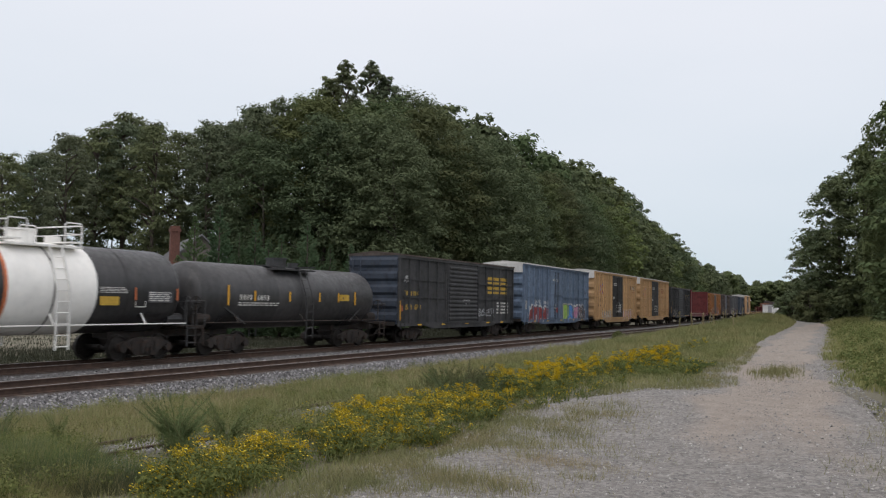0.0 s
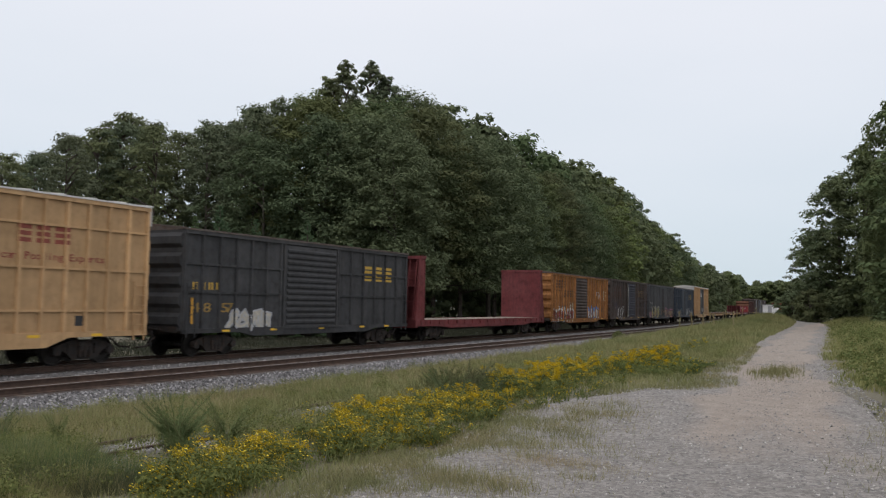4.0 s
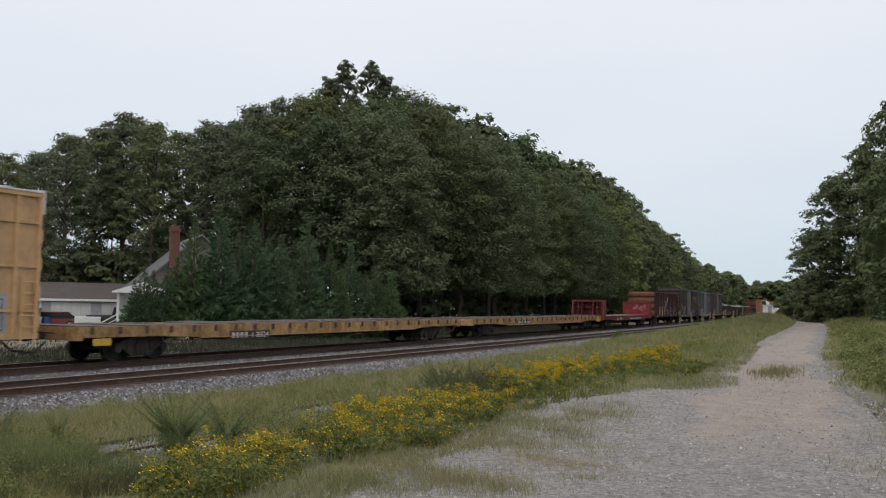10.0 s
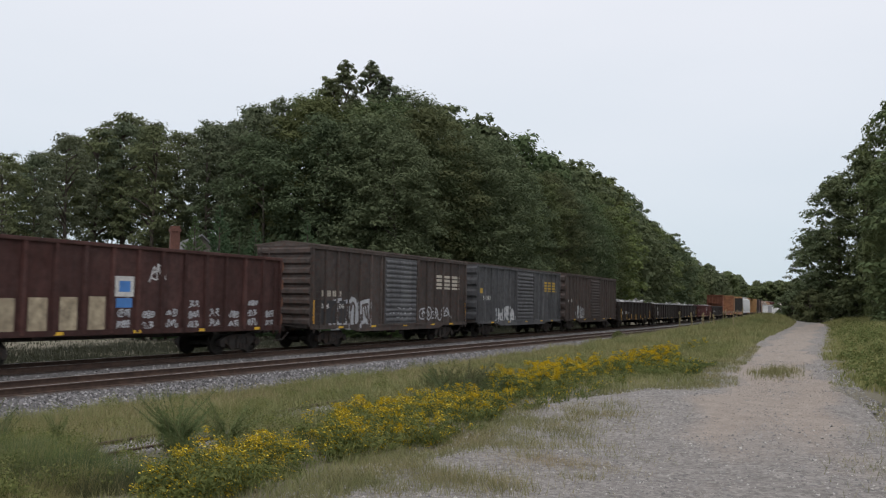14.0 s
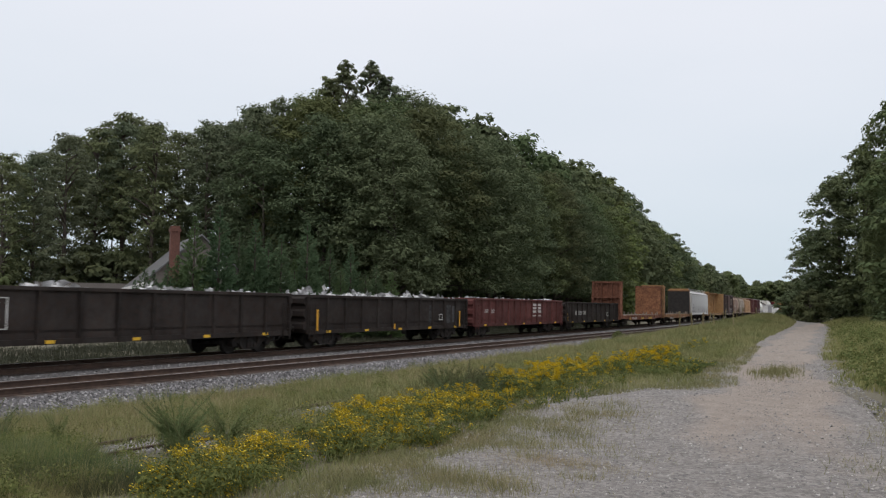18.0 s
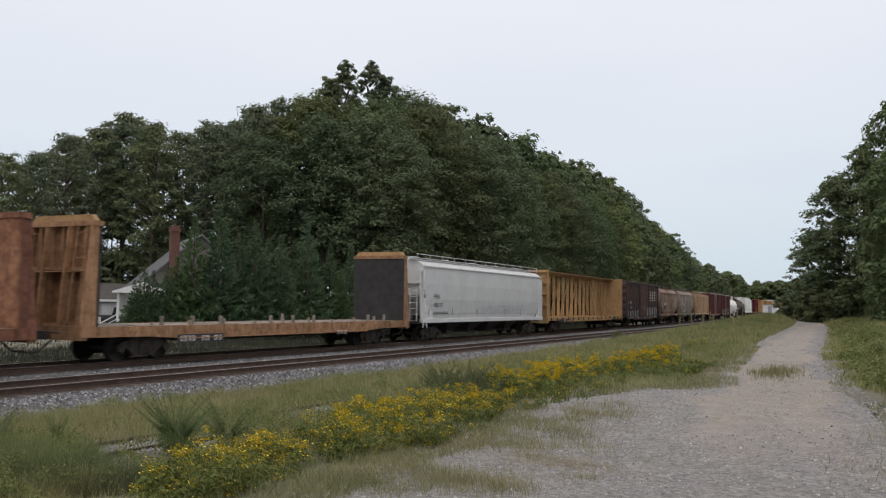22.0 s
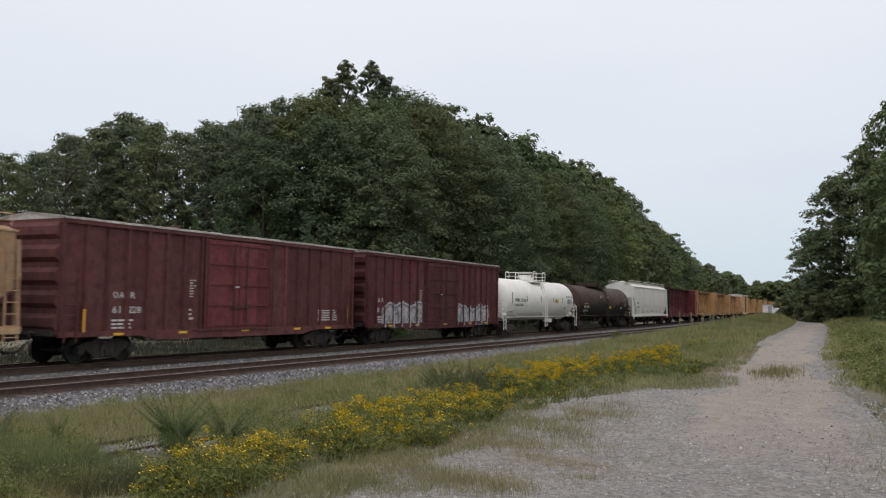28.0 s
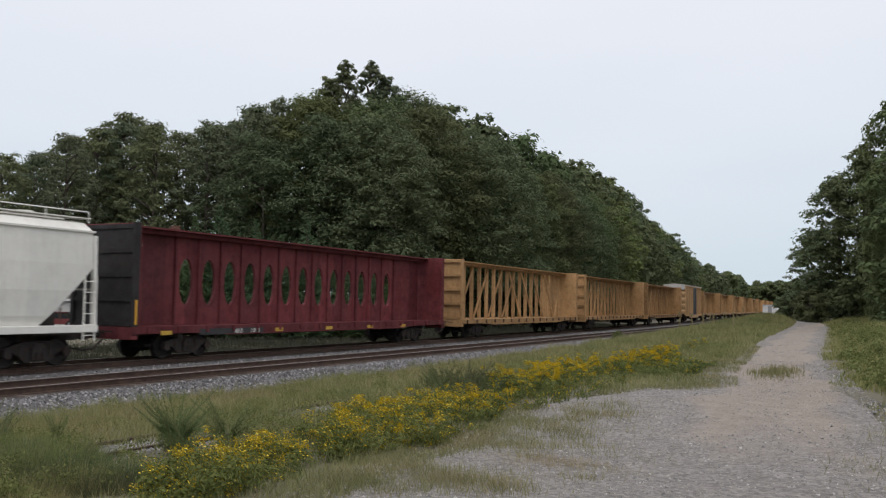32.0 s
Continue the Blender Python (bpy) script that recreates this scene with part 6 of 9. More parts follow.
    for k in range(ribs + 1):
        for y in (-h + 0.07 + (lo - 0.3 + h) * k / ribs, h - 0.07 - (h - hi - 0.3) * k / ribs):
            if gap and gap[0] - 0.1 < y < gap[1] + 0.1:
                continue
            for sx in (1, -1):
                part("rib", rm, None, car, at=(sx * W, y, floor), turn=(0, 0, 0 if sx > 0 else math.pi))
            rib_spans.append((y - 0.065, y + 0.065))
    RIBS[car.name] = rib_spans, rise
    if mid_rail:
        for a, b in ((-h, gap[0] if gap else lo), (hi, h)):
            for z in mid_rail:
                part("side_rail", Geo().box(W, W + 0.06, a, b, z - 0.035, z + 0.035), side, car)
    for y in (-h + 0.36, h - 0.36):
        part("side_ladder", ladder(0.42, 1.9 if not ladders else ladders, 6, side), None, car, at=(W + rise, y, 0.72))
    part("underframe", Geo().box(-0.38, 0.38, -h, h, 0.80, 1.08).box(-1.2, 1.2, -2.3, -1.9, 0.85, 1.08).box(-1.2, 1.2, 1.9, 2.3, 0.85, 1.08), STEEL_DARK, car)
    part("brake_cylinder", Geo().tube([(0.5, -1.2, 0.75), (0.5, -0.2, 0.75)], 0.17, 10), STEEL_DARK, car)
    part("brake_reservoir", Geo().box(0.4, 0.75, 0.4, 0.8, 0.55, 1.05, 0.03), STEEL_DARK, car)
    if cap:
        for s in (-1, 1):
            part("end_cap", Geo().box(-W + 0.02, W - 0.02, min(s * (h + 0.02), s * (h + 0.15)), max(s * (h + 0.02), s * (h + 0.15)), H - 0.62, H - 0.02), cap, car, "white painted top of the end")
    for y in (-h + 2.2, -h + 5.0, 0.4, h - 4.2, h - 2.0):
        part("reflector", Geo().box(W + rise, W + rise + 0.006, y - 0.2, y + 0.2, sill + 0.02, sill + 0.10), REFLEX, car)
    running_gear(car, h - 2.1, h + 0.42)
    return car, rib_spans


def gondola(s0, L, H, side, label, load=None, ribs=14, floor=1.1, name="gondola", end_mat=None, load_h=0.45, sill=1.0):
    car = new_car(name, s0, label)
    W, h = 1.42, L / 2
    em = end_mat or side
    part("floor", Geo().box(-W, W, -h, h, floor - 0.08, floor), side, car)
    for sx in (1, -1):
        part("side_wall", Geo().box(min(sx * W, sx * (W - 0.05)), max(sx * W, sx * (W - 0.05)), -h, h, sill, H - 0.05), side, car)
        part("top_chord", Geo().box(min(sx * (W - 0.07), sx * (W + 0.09)), max(sx * (W - 0.07), sx * (W + 0.09)), -h, h, H - 0.12, H, 0.02), side, car)
        part("side_sill", Geo().box(min(sx * (W - 0.02), sx * (W + 0.07)), max(sx * (W - 0.02), sx * (W + 0.07)), -h, h, sill - 0.05, sill + 0.12), side, car)
        for k in range(ribs):
            y = -h + 0.12 + (L - 0.24) * k / (ribs - 1)
            part("rib", rib_mesh(0.16, 0.085, H - 0.12 - sill, side), None, car, at=(sx * W, y, sill), turn=(0, 0, 0 if sx > 0 else math.pi))
    RIBS[car.name] = [(-h + 0.12 + (L - 0.24) * k / (ribs - 1) - 0.08, -h + 0.12 + (L - 0.24) * k / (ribs - 1) + 0.08) for k in range(ribs)], 0.085
    for s in (-1, 1):
        part("end_panel", corrugated(2 * W, sill, H, 3 if H < 3.3 else 4, 0.14, s), em, car, at=(0, s * (h + 0.02), 0))
    part("underframe", Geo().box(-0.4, 0.4, -h, h, 0.72, floor - 0.08).box(-1.3, 1.3, -h * 0.5, -h * 0.5 + 0.3, 0.8, floor - 0.08).box(-1.3, 1.3, h * 0.5, h * 0.5 + 0.3, 0.8, floor - 0.08), STEEL_DARK, car)
    part("side_ladder", ladder(0.4, H - sill - 0.2, 5, side), None, car, at=(W + 0.09, -h + 0.33, sill - 0.2))
    part("side_ladder", ladder(0.4, H - sill - 0.2, 5, side), None, car, at=(W + 0.09, h - 0.33, sill - 0.2))
    if load:
        rnd = random.Random(int(s0 * 7))
        g = Geo()
        for i in range(int(L * 9)):
            x, y = rnd.uniform(-W + 0.2, W - 0.2), rnd.uniform(-h + 0.4, h - 0.4)
            hump = 0.45 + 0.55 * max(0.0, math.sin(y * 1.3 + s0) + 0.5 * math.sin(y * 3.1)) * (1 - abs(x) / W * 0.5)
            z = H - 0.35 + load_h * hump * rnd.uniform(0.3, 1.0)
            r = rnd.uniform(0.06, 0.20)
            n = rnd.randint(5, 7)
            low = [(x + r * rnd.uniform(0.7, 1.2) * math.cos(a), y + r * rnd.uniform(0.7, 1.2) * math.sin(a), z - rnd.uniform(0.1, 0.25)) for a in (6.283 * k / n for k in range(n))]
            top = [(x + (p[0] - x) * rnd.uniform(0.2, 0.8), y + (p[1] - y) * rnd.uniform(0.2, 0.8), z + rnd.uniform(0.0, 0.14)) for p in low]
            if i % 3 == 0:
                g.loft([low, top])
        for i in range(int(L * 16)):           # crumpled sheets, each folded over on itself
            y = rnd.uniform(-h + 0.5, h - 0.5)
            x = rnd.uniform(-W + 0.35, W - 0.3)
            hump = 0.5 + 0.5 * max(0.0, math.sin(y * 1.3 + s0) + 0.5 * math.sin(y * 3.1)) * (1 - abs(x) / W * 0.5)
            at = Vector((x, y, H - 0.3 + load_h * hump * rnd.uniform(0.35, 1.0)))
            u = Vector((rnd.gauss(0, 1), rnd.gauss(0, 1), rnd.gauss(0, 0.6))).normalized()
            w = u.cross(Vector((rnd.gauss(0, 1), rnd.gauss(0, 1), rnd.gauss(0, 1)))).normalized()
            n, big = u.cross(w), rnd.uniform(0.08, 0.24)
            grid = [at + big * (u * (a + rnd.uniform(-0.3, 0.3)) + w * (b + rnd.uniform(-0.3, 0.3)) * 0.8 + n * rnd.uniform(-0.45, 0.45)) for a in (-1, 0, 1) for b in (-0.6, 0.6)]
            g.poly([tuple(p) for p in grid], [(0, 1, 2), (1, 3, 2), (2, 3, 4), (3, 5, 4)])
        g.box(-W + 0.1, W - 0.1, -h + 0.2, h - 0.2, floor + 0.02, H - 0.35)
        tagged(part("load", g, load, car, "heap of pale crumpled scrap metal"), kind="stuff")
    for k in range(5):
        y = -h + L * (k + 0.5) / 5
        part("reflector", Geo().box(W + 0.071, W + 0.077, y - 0.16, y + 0.16, sill - 0.02, sill + 0.08), REFLEX, car)
    running_gear(car, h - 2.0, h + 0.42)
    return car


def flatcar(s0, L, side, deck, label, deck_z=1.15, depth=0.42, belly=0.25, name="flatcar", pockets=18, bulk=None, bulk_h=3.6, face=None, gear=True, ragged=False, inset=0.95):
    """A flat car; bulk: material of its end bulkheads, if it has them."""
    car = new_car(name, s0, label)
    W, h = 1.45, L / 2
    n = int(L / 0.42)
    iron = RUSTY_IRON if side is FLAT_YELLOW or side is CB_YELLOW else side
    rnd = random.Random(int(s0))
    step = (L - 0.06) / n
    plank = stock(("plank", deck.name, round(step, 3), deck_z), lambda: Geo().box(-W + 0.05, W - 0.03, 0.006, step - 0.006, deck_z - 0.07, deck_z, 0.006).mesh("plank", deck))
    for i in range(n):
        part("plank", plank, None, car, at=(rnd.uniform(-0.02, 0.06) if ragged else rnd.uniform(-0.012, 0.012), -h + 0.03 + step * i, rnd.choice((0.0, 0.0, 0.03, 0.05)) + rnd.uniform(-0.015, 0.015) if ragged else rnd.uniform(-0.012, 0.01)))
    for sx in (1, -1):
        ring = [(-h, deck_z + 0.01), (-h, deck_z - depth * 0.75), (-h * 0.74, deck_z - depth * 0.8), (-h * 0.6, deck_z - depth), (h * 0.6, deck_z - depth), (h * 0.74, deck_z - depth * 0.8), (h, deck_z - depth * 0.75), (h, deck_z + 0.01)]
        part("side_sill", Geo().extrude_x(ring, min(sx * (W - 0.03), sx * (W + 0.03)), max(sx * (W - 0.03), sx * (W + 0.03))), side, car)
        RIBS[car.name] = [(-h + L * (k + 0.5) / pockets - 0.09, -h + L * (k + 0.5) / pockets + 0.09) for k in range(pockets)], 0.076

        def pocket():
            return Geo().box(0, 0.06, -0.06, 0.06, -0.19, 0.03, 0.012).mesh("stake_pocket", iron)
        for k in range(pockets):
            part("stake_pocket", stock(("pocket", iron.name), pocket), None, car, at=(sx * (W + 0.03) if sx > 0 else -W - 0.105, -h + L * (k + 0.5) / pockets, deck_z - 0.03))
        part("sill_flange", Geo().box(min(sx * (W - 0.1), sx * (W + 0.07)), max(sx * (W - 0.1), sx * (W + 0.07)), -h * 0.6, h * 0.6, deck_z - depth - 0.03, deck_z - depth), side, car)
    part("centre_sill", Geo().box(-0.42, 0.42, -h, h, 0.76, deck_z - 0.08).extrude_x([(-h * 0.55, 0.8), (-h * 0.45, 0.8 - belly), (h * 0.45, 0.8 - belly), (h * 0.55, 0.8)], -0.4, 0.4), STEEL_DARK, car)
    for s in (-1, 1):
        part("end_sill", Geo().box(-W, W, min(s * (h - 0.25), s * (h + 0.02)), max(s * (h - 0.25), s * (h + 0.02)), deck_z - 0.4, deck_z + 0.005), side, car)
    for k in range(5):
        y = -h + L * (k + 0.5) / 5
        part("crossbeam", Geo().box(-W + 0.05, W - 0.05, y - 0.1, y + 0.1, deck_z - 0.38, deck_z - 0.08), STEEL_DARK, car)
    if bulk:
        for s in (-1, 1):
            b = part("bulkhead", Geo().box(-W - 0.02, W + 0.02, -0.05, 0.05, deck_z - 0.3, bulk_h, 0.02), face or bulk, car, at=(0, s * (h - inset), 0))
            rise, foot, fin = bulk_h - deck_z, inset, 0.5 * inset if bulk_h > 3 else 0.78 * inset
            part("top_beam", Geo().box(-W - 0.04, W + 0.04, min(-s * 0.09, s * fin), max(-s * 0.09, s * fin), bulk_h - 0.14, bulk_h + 0.02), bulk, b)
            for x in (-1.40, -0.5, 0.5, 1.40):
                ring = [(0.05, deck_z - 0.3), (foot, deck_z - 0.3), (foot, deck_z + 0.1), (fin, bulk_h - 0.14), (0.05, bulk_h - 0.14)]
                ring = [(s * a, z) for a, z in ring]
                t = 0.05 if abs(x) > 1 else 0.02
                part("side_plate" if abs(x) > 1 else "fin", Geo().extrude_x(ring if s > 0 else ring[::-1], x - t, x + t), bulk, b)
                if abs(x) < 1:
                    part("brace", Geo().bar((x, s * (foot - 0.02), deck_z + 0.05), (x, s * fin, bulk_h - 0.14), 0.2, 0.05), bulk, b)
            if bulk_h > 3:
                for x in (-1.0, 0.0, 1.0):
                    part("stiffener", Geo().box(x - 0.05, x + 0.05, min(s * 0.076, s * 0.2), max(s * 0.076, s * 0.2), deck_z, bulk_h - 0.15), bulk, b)
                part("handrail", Geo().tube([(-1.36, s * (foot + fin) / 2, deck_z + 0.52 * rise), (1.36, s * (foot + fin) / 2, deck_z + 0.52 * rise)], 0.025, 6), bulk, b)
            if face:
                part("outer_sheet", Geo().box(-W, W, min(s * 0.052, s * 0.075), max(s * 0.052, s * 0.075), deck_z - 0.28, bulk_h - 0.15), bulk, b, "rust-streaked tan outer sheet")
            for z in (deck_z + 0.05, deck_z + 0.55 * rise):
                part("cross_brace", Geo().box(-1.36, 1.36, min(s * 0.08, s * 0.45), max(s * 0.08, s * fin), z - 0.05, z + 0.05), bulk, b)
            for x in (-1.05, 1.05):
                part("end_ladder", ladder(0.42, rise - 0.1, 8 if rise > 2 else 4, bulk), None, b, at=(x, s * (foot - 0.01), deck_z - 0.05), turn=(0, -math.atan((foot - fin) / rise), radians(90 * s)))
    if gear:
        running_gear(car, h - 2.9, h + 0.45)
    return car


def covered_hopper(s0, L, H, shell, sill_mat, label, curved=True, bays=4, ribs=0, name="covered_hopper", under=None, rail=None, slope=2.6, plates=False, eave=0.38, sheet=1.9):
    """A covered hopper: shell with raked ends, roof walk with rail, hoppers below, open end platforms."""
    car = new_car(name, s0, label)
    W, h = 1.5, L / 2
    low = 1.15
    if curved:
        prof = [(1.30, low), (1.42, low + 0.35), (1.49, low + 1.1), (1.49, low + 1.9), (1.46, H - eave - 0.45), (1.42, H - eave), (1.02, H - 0.12), (0.55, H - 0.02)]
    else:
        prof = [(1.46, low), (1.46, low + 0.5), (1.46, low + 1.0), (1.46, low + 1.9), (1.46, H - eave - 0.4), (1.46, H - eave), (1.02, H - 0.12), (0.55, H - 0.02)]
    top = max(z for _, z in prof)
    brk = max(top - sheet, low + 1.12)
    prof.insert(3, (prof[2][0], brk))
    ring = prof + [(-x, z) for x, z in reversed(prof)]

    def raked(s):
        return [(x, s * (h - 0.25 - (slope * (1 - (z - low) / (brk - low)) if z < brk else 0.0) * 0.55), z) for x, z in ring]

    g, n = Geo().loft([raked(-1), raked(1)], caps=False), len(ring)
    for base in (0, n):
        for i in range(n // 2 - 1):
            f = (base + i, base + i + 1, base + n - 2 - i, base + n - 1 - i)
            g.f.append(f[::-1] if base == 0 else f)
    me = g.mesh("shell", shell)
    part("shell", me, None, car)
    for sx in (1, -1):
        part("eave_angle", Geo().box(min(sx * 1.40, sx * 1.49), max(sx * 1.40, sx * 1.49), -h + 0.2, h - 0.2, H - eave - 0.05, H - eave + 0.01), shell, car)
    part("roof_trough", Geo().box(-0.42, 0.42, -h + 0.5, h - 0.5, H - 0.03, H + 0.07), shell, car)
    def hatch():
        return Geo().tube([(0, 0, 0), (0, 0, 0.12)], 0.27, 12).mesh("hatch_cover", shell)
    for k in range(5):
        part("hatch_cover", stock(("hatch", shell.name), hatch), None, car, at=(0, -h + 1.6 + (L - 3.2) * k / 4, H + 0.06))
    walk_g = Geo()
    for sx in (-1, 1):
        walk_g.box(min(sx * 0.5, sx * 1.02), max(sx * 0.5, sx * 1.02), -h, h, H + 0.03, H + 0.06)
    part("roof_walk", walk_g, rail or shell, car, "open steel roof walk")
    g = Geo()
    for sx in (-1, 1):
        for k in range(int(L / 1.5) + 1):
            y = -h + 0.1 + (L - 0.2) * k / int(L / 1.5)
            g.tube([(sx * 1.04, y, H - 0.1), (sx * 1.04, y, H + 0.24)], 0.016, 4)
        g.tube([(sx * 1.04, -h + 0.1, H + 0.24), (sx * 1.04, h - 0.1, H + 0.24)], 0.018, 5)
    part("roof_rail", g, rail or shell, car)
    for sx in (1, -1):
        part("side_sill", Geo().box(min(sx * 1.30, sx * 1.52), max(sx * 1.30, sx * 1.52), -h, h, 1.0, 1.22, 0.02), sill_mat, car)
    hop = under or shell
    for k in range(bays):
        y = -h + 3.4 + (L - 6.8) * (k + 0.5) / bays
        w = (L - 6.8) / bays * 0.5
        part("hopper_bay", Geo().loft([[(1.36, y - w, 1.2), (1.36, y + w, 1.2), (-1.36, y + w, 1.2), (-1.36, y - w, 1.2)], [(0.62, y - 0.35, 0.46), (0.62, y + 0.35, 0.46), (-0.62, y + 0.35, 0.46), (-0.62, y - 0.35, 0.46)]]), hop, car)
        part("outlet_gate", Geo().box(-0.75, 0.75, y - 0.42, y + 0.42, 0.34, 0.48, 0.02), STEEL_DARK, car)
    for s in (-1, 1):
        part("end_frame", Geo().bar((1.40, s * (h - 0.08), 1.1), (1.30, s * (h - 0.08), H - 0.5), 0.14, 0.12).bar((-1.40, s * (h - 0.08), 1.1), (-1.30, s * (h - 0.08), H - 0.5), 0.14, 0.12).box(-1.4, 1.4, s * (h - 0.12) - 0.05, s * (h - 0.12) + 0.05, brk + 0.6, brk + 0.75) if sheet > 1.8 else Geo().bar((1.40, s * (h - 0.08), 1.1), (1.30, s * (h - 0.08), H - 0.5), 0.14, 0.12).bar((-1.40, s * (h - 0.08), 1.1), (-1.30, s * (h - 0.08), H - 0.5), 0.14, 0.12).bar((-1.4, s * (h - 0.08), 2.3), (1.4, s * (h - 0.08), 2.3), 0.05, 0.05), sill_mat, car)
        part("end_platform", Geo().box(-1.45, 1.45, min(s * (h - 2.2), s * h), max(s * (h - 2.2), s * h), 0.95, 1.08).box(-0.4, 0.4, min(s * (h - 3.2), s * (h + 0.1)), max(s * (h - 3.2), s * (h + 0.1)), 0.72, 0.98), STEEL_DARK, car)
        part("end_ladder", ladder(0.42, 1.95, 6, sill_mat), None, car, at=(1.46, s * (h - 0.3), 0.75))
        part("end_ladder", ladder(0.42, 1.9, 6, sill_mat), None, car, at=(-0.9 * s, s * (h - 0.06), 0.95), turn=(0, 0, radians(90 * s)))
        part("brake_valve", Geo().box(0.3, 0.9, s * (h - 1.3) - 0.25, s * (h - 1.3) + 0.25, 1.1, 1.7, 0.04).tube([(-0.6, s * (h - 1.2) - 0.3, 1.4), (-0.6, s * (h - 1.2) + 0.3, 1.4)], 0.22, 10), STEEL_DARK, car)
    if plates:
        for s in (-1, 1):
            for sx in (1, -1):
                ring = [(s * (h - 0.05), 1.2), (s * (h - 0.05), 2.2), (s * (h - 0.12), 2.3), (s * (h - 0.45), 2.35), (s * (h - 0.5), 2.7), (s * (h - 0.05), 2.8), (s * (h - 0.05), H - 0.6), (s * (h - 0.3), H - 0.6), (s * (h - 0.3), brk), (s * (h - 1.3), 1.2)]
                part("side_plate", Geo().extrude_x(ring if s < 0 else ring[::-1], sx * 1.455 - 0.012, sx * 1.455 + 0.012), shell, car)
    spans = []
    for k in range(ribs):
        y = -h + 0.5 + (L - 1.0) * k / max(1, ribs - 1)
        zlow = low if abs(y) < h - slope * 0.55 - 0.3 else low + 1.25 * (abs(y) - (h - slope * 0.55 - 0.3)) / (slope * 0.55)
        for sx in (1, -1):
            part("rib", rib_mesh(0.12, 0.07, H - 0.5 - zlow, shell), None, car, at=(sx * 1.455, y, zlow), turn=(0, 0, 0 if sx > 0 else math.pi))
        spans.append((y - 0.06, y + 0.06))
    running_gear(car, h - 1.75, h + 0.42)
    return car, spans


def tank_car(s0, L, R, zc, shell, label, bands=(), walk_mat=None, dome=True, name="tank_car", tall_rail=False, sill_mat=None, seed=1, soot=None, inset=1.7, end_mat=None):
    """A tank car: barrel with dished heads on a stub sill, top fittings with platform, ladders."""
    car = new_car(name, s0, label)
    h = L / 2
    n = 36

    def barrel(a, b, r, mat, nm, heads=True, lab=""):
        stations = []
        if heads:
            for k in range(6):
                t = math.pi / 2 * (1 - k / 6)
                stations.append((a + 0.62 * (1 - math.sin(t)), r * math.cos(t) if k else 0.02))
            stations += [(a + 0.62, r)]
            stations += [(b - (y - a), rr) for y, rr in reversed(stations)]
        else:
            stations = [(a, r), (b, r)]
        rings = [[(rr * math.sin(q), y, zc + rr * math.cos(q)) for q in (2 * math.pi * j / n for j in range(n))] for y, rr in stations]
        me = Geo().loft(rings, caps=heads).mesh(nm, mat, True)
        return part(nm, me, None, car, lab)

    barrel(-h, h, R, shell, "tank")
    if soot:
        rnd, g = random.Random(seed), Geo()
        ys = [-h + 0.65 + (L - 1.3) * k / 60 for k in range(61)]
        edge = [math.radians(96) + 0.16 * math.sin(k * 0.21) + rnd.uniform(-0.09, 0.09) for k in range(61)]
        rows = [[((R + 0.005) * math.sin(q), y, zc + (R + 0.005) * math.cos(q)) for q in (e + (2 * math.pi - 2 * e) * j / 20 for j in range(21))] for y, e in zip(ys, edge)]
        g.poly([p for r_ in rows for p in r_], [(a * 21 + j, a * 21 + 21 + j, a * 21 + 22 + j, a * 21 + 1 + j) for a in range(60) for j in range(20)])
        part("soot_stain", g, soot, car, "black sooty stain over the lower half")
    for a, b, mat, lab in bands:
        barrel(a, b, R + 0.006, mat, "painted_band", False, lab)
    for y in (-h * 0.5, 0, h * 0.5):
        barrel(y - 0.03, y + 0.03, R + 0.012, shell, "weld_strap", False)
    sm = sill_mat or STEEL_DARK
    for s in (-1, 1):
        part("stub_sill", Geo().box(-0.33, 0.33, min(s * (h - 2.6), s * (h + 0.55)), max(s * (h - 2.6), s * (h + 0.55)), 0.74, 1.12), sm, car)
        part("saddle", Geo().loft([[(-1.25, s * (h - inset) - 0.45, zc - 0.75), (1.25, s * (h - inset) - 0.45, zc - 0.75), (1.25, s * (h - inset) + 0.45, zc - 0.75), (-1.25, s * (h - inset) + 0.45, zc - 0.75)], [(-0.5, s * (h - inset) - 0.5, 0.95), (0.5, s * (h - inset) - 0.5, 0.95), (0.5, s * (h - inset) + 0.5, 0.95), (-0.5, s * (h - inset) + 0.5, 0.95)]]), shell, car)
        part("end_platform", Geo().box(-1.42, 1.42, s * (h + 0.15) - 0.35, s * (h + 0.15) + 0.35, 1.08, 1.13), sm, car)
        for x in (-1.38, 1.38):
            part("end_handrail", Geo().tube([(x, s * (h + 0.4), 1.1), (x, s * (h + 0.4), 2.0), (x, s * (h - 0.2), 2.0), (x, s * (h - 0.2), 1.1)], 0.022, 5), end_mat or walk_mat or shell, car)
        part("cross_handrail", Geo().tube([(-1.38, s * (h + 0.45), 1.95), (1.38, s * (h + 0.45), 1.95)], 0.02, 5), end_mat or walk_mat or shell, car)
        part("air_reservoir", Geo().tube([(0.95, s * (h - 0.75), 1.36), (0.95, s * (h - 0.05), 1.36)], 0.2, 12), end_mat or walk_mat or sm, car)
        part("brake_wheel", Geo().tube([(1.2 + 0.26 * math.cos(q), s * (h + 0.06), 1.9 + 0.26 * math.sin(q)) for q in (2 * math.pi * k / 12 for k in range(13))], 0.02, 5).bar((1.2, s * (h + 0.06), 1.1), (1.2, s * (h + 0.06), 2.14), 0.05, 0.04).bar((0.96, s * (h + 0.06), 1.9), (1.44, s * (h + 0.06), 1.9), 0.03, 0.03), end_mat or walk_mat or sm, car)
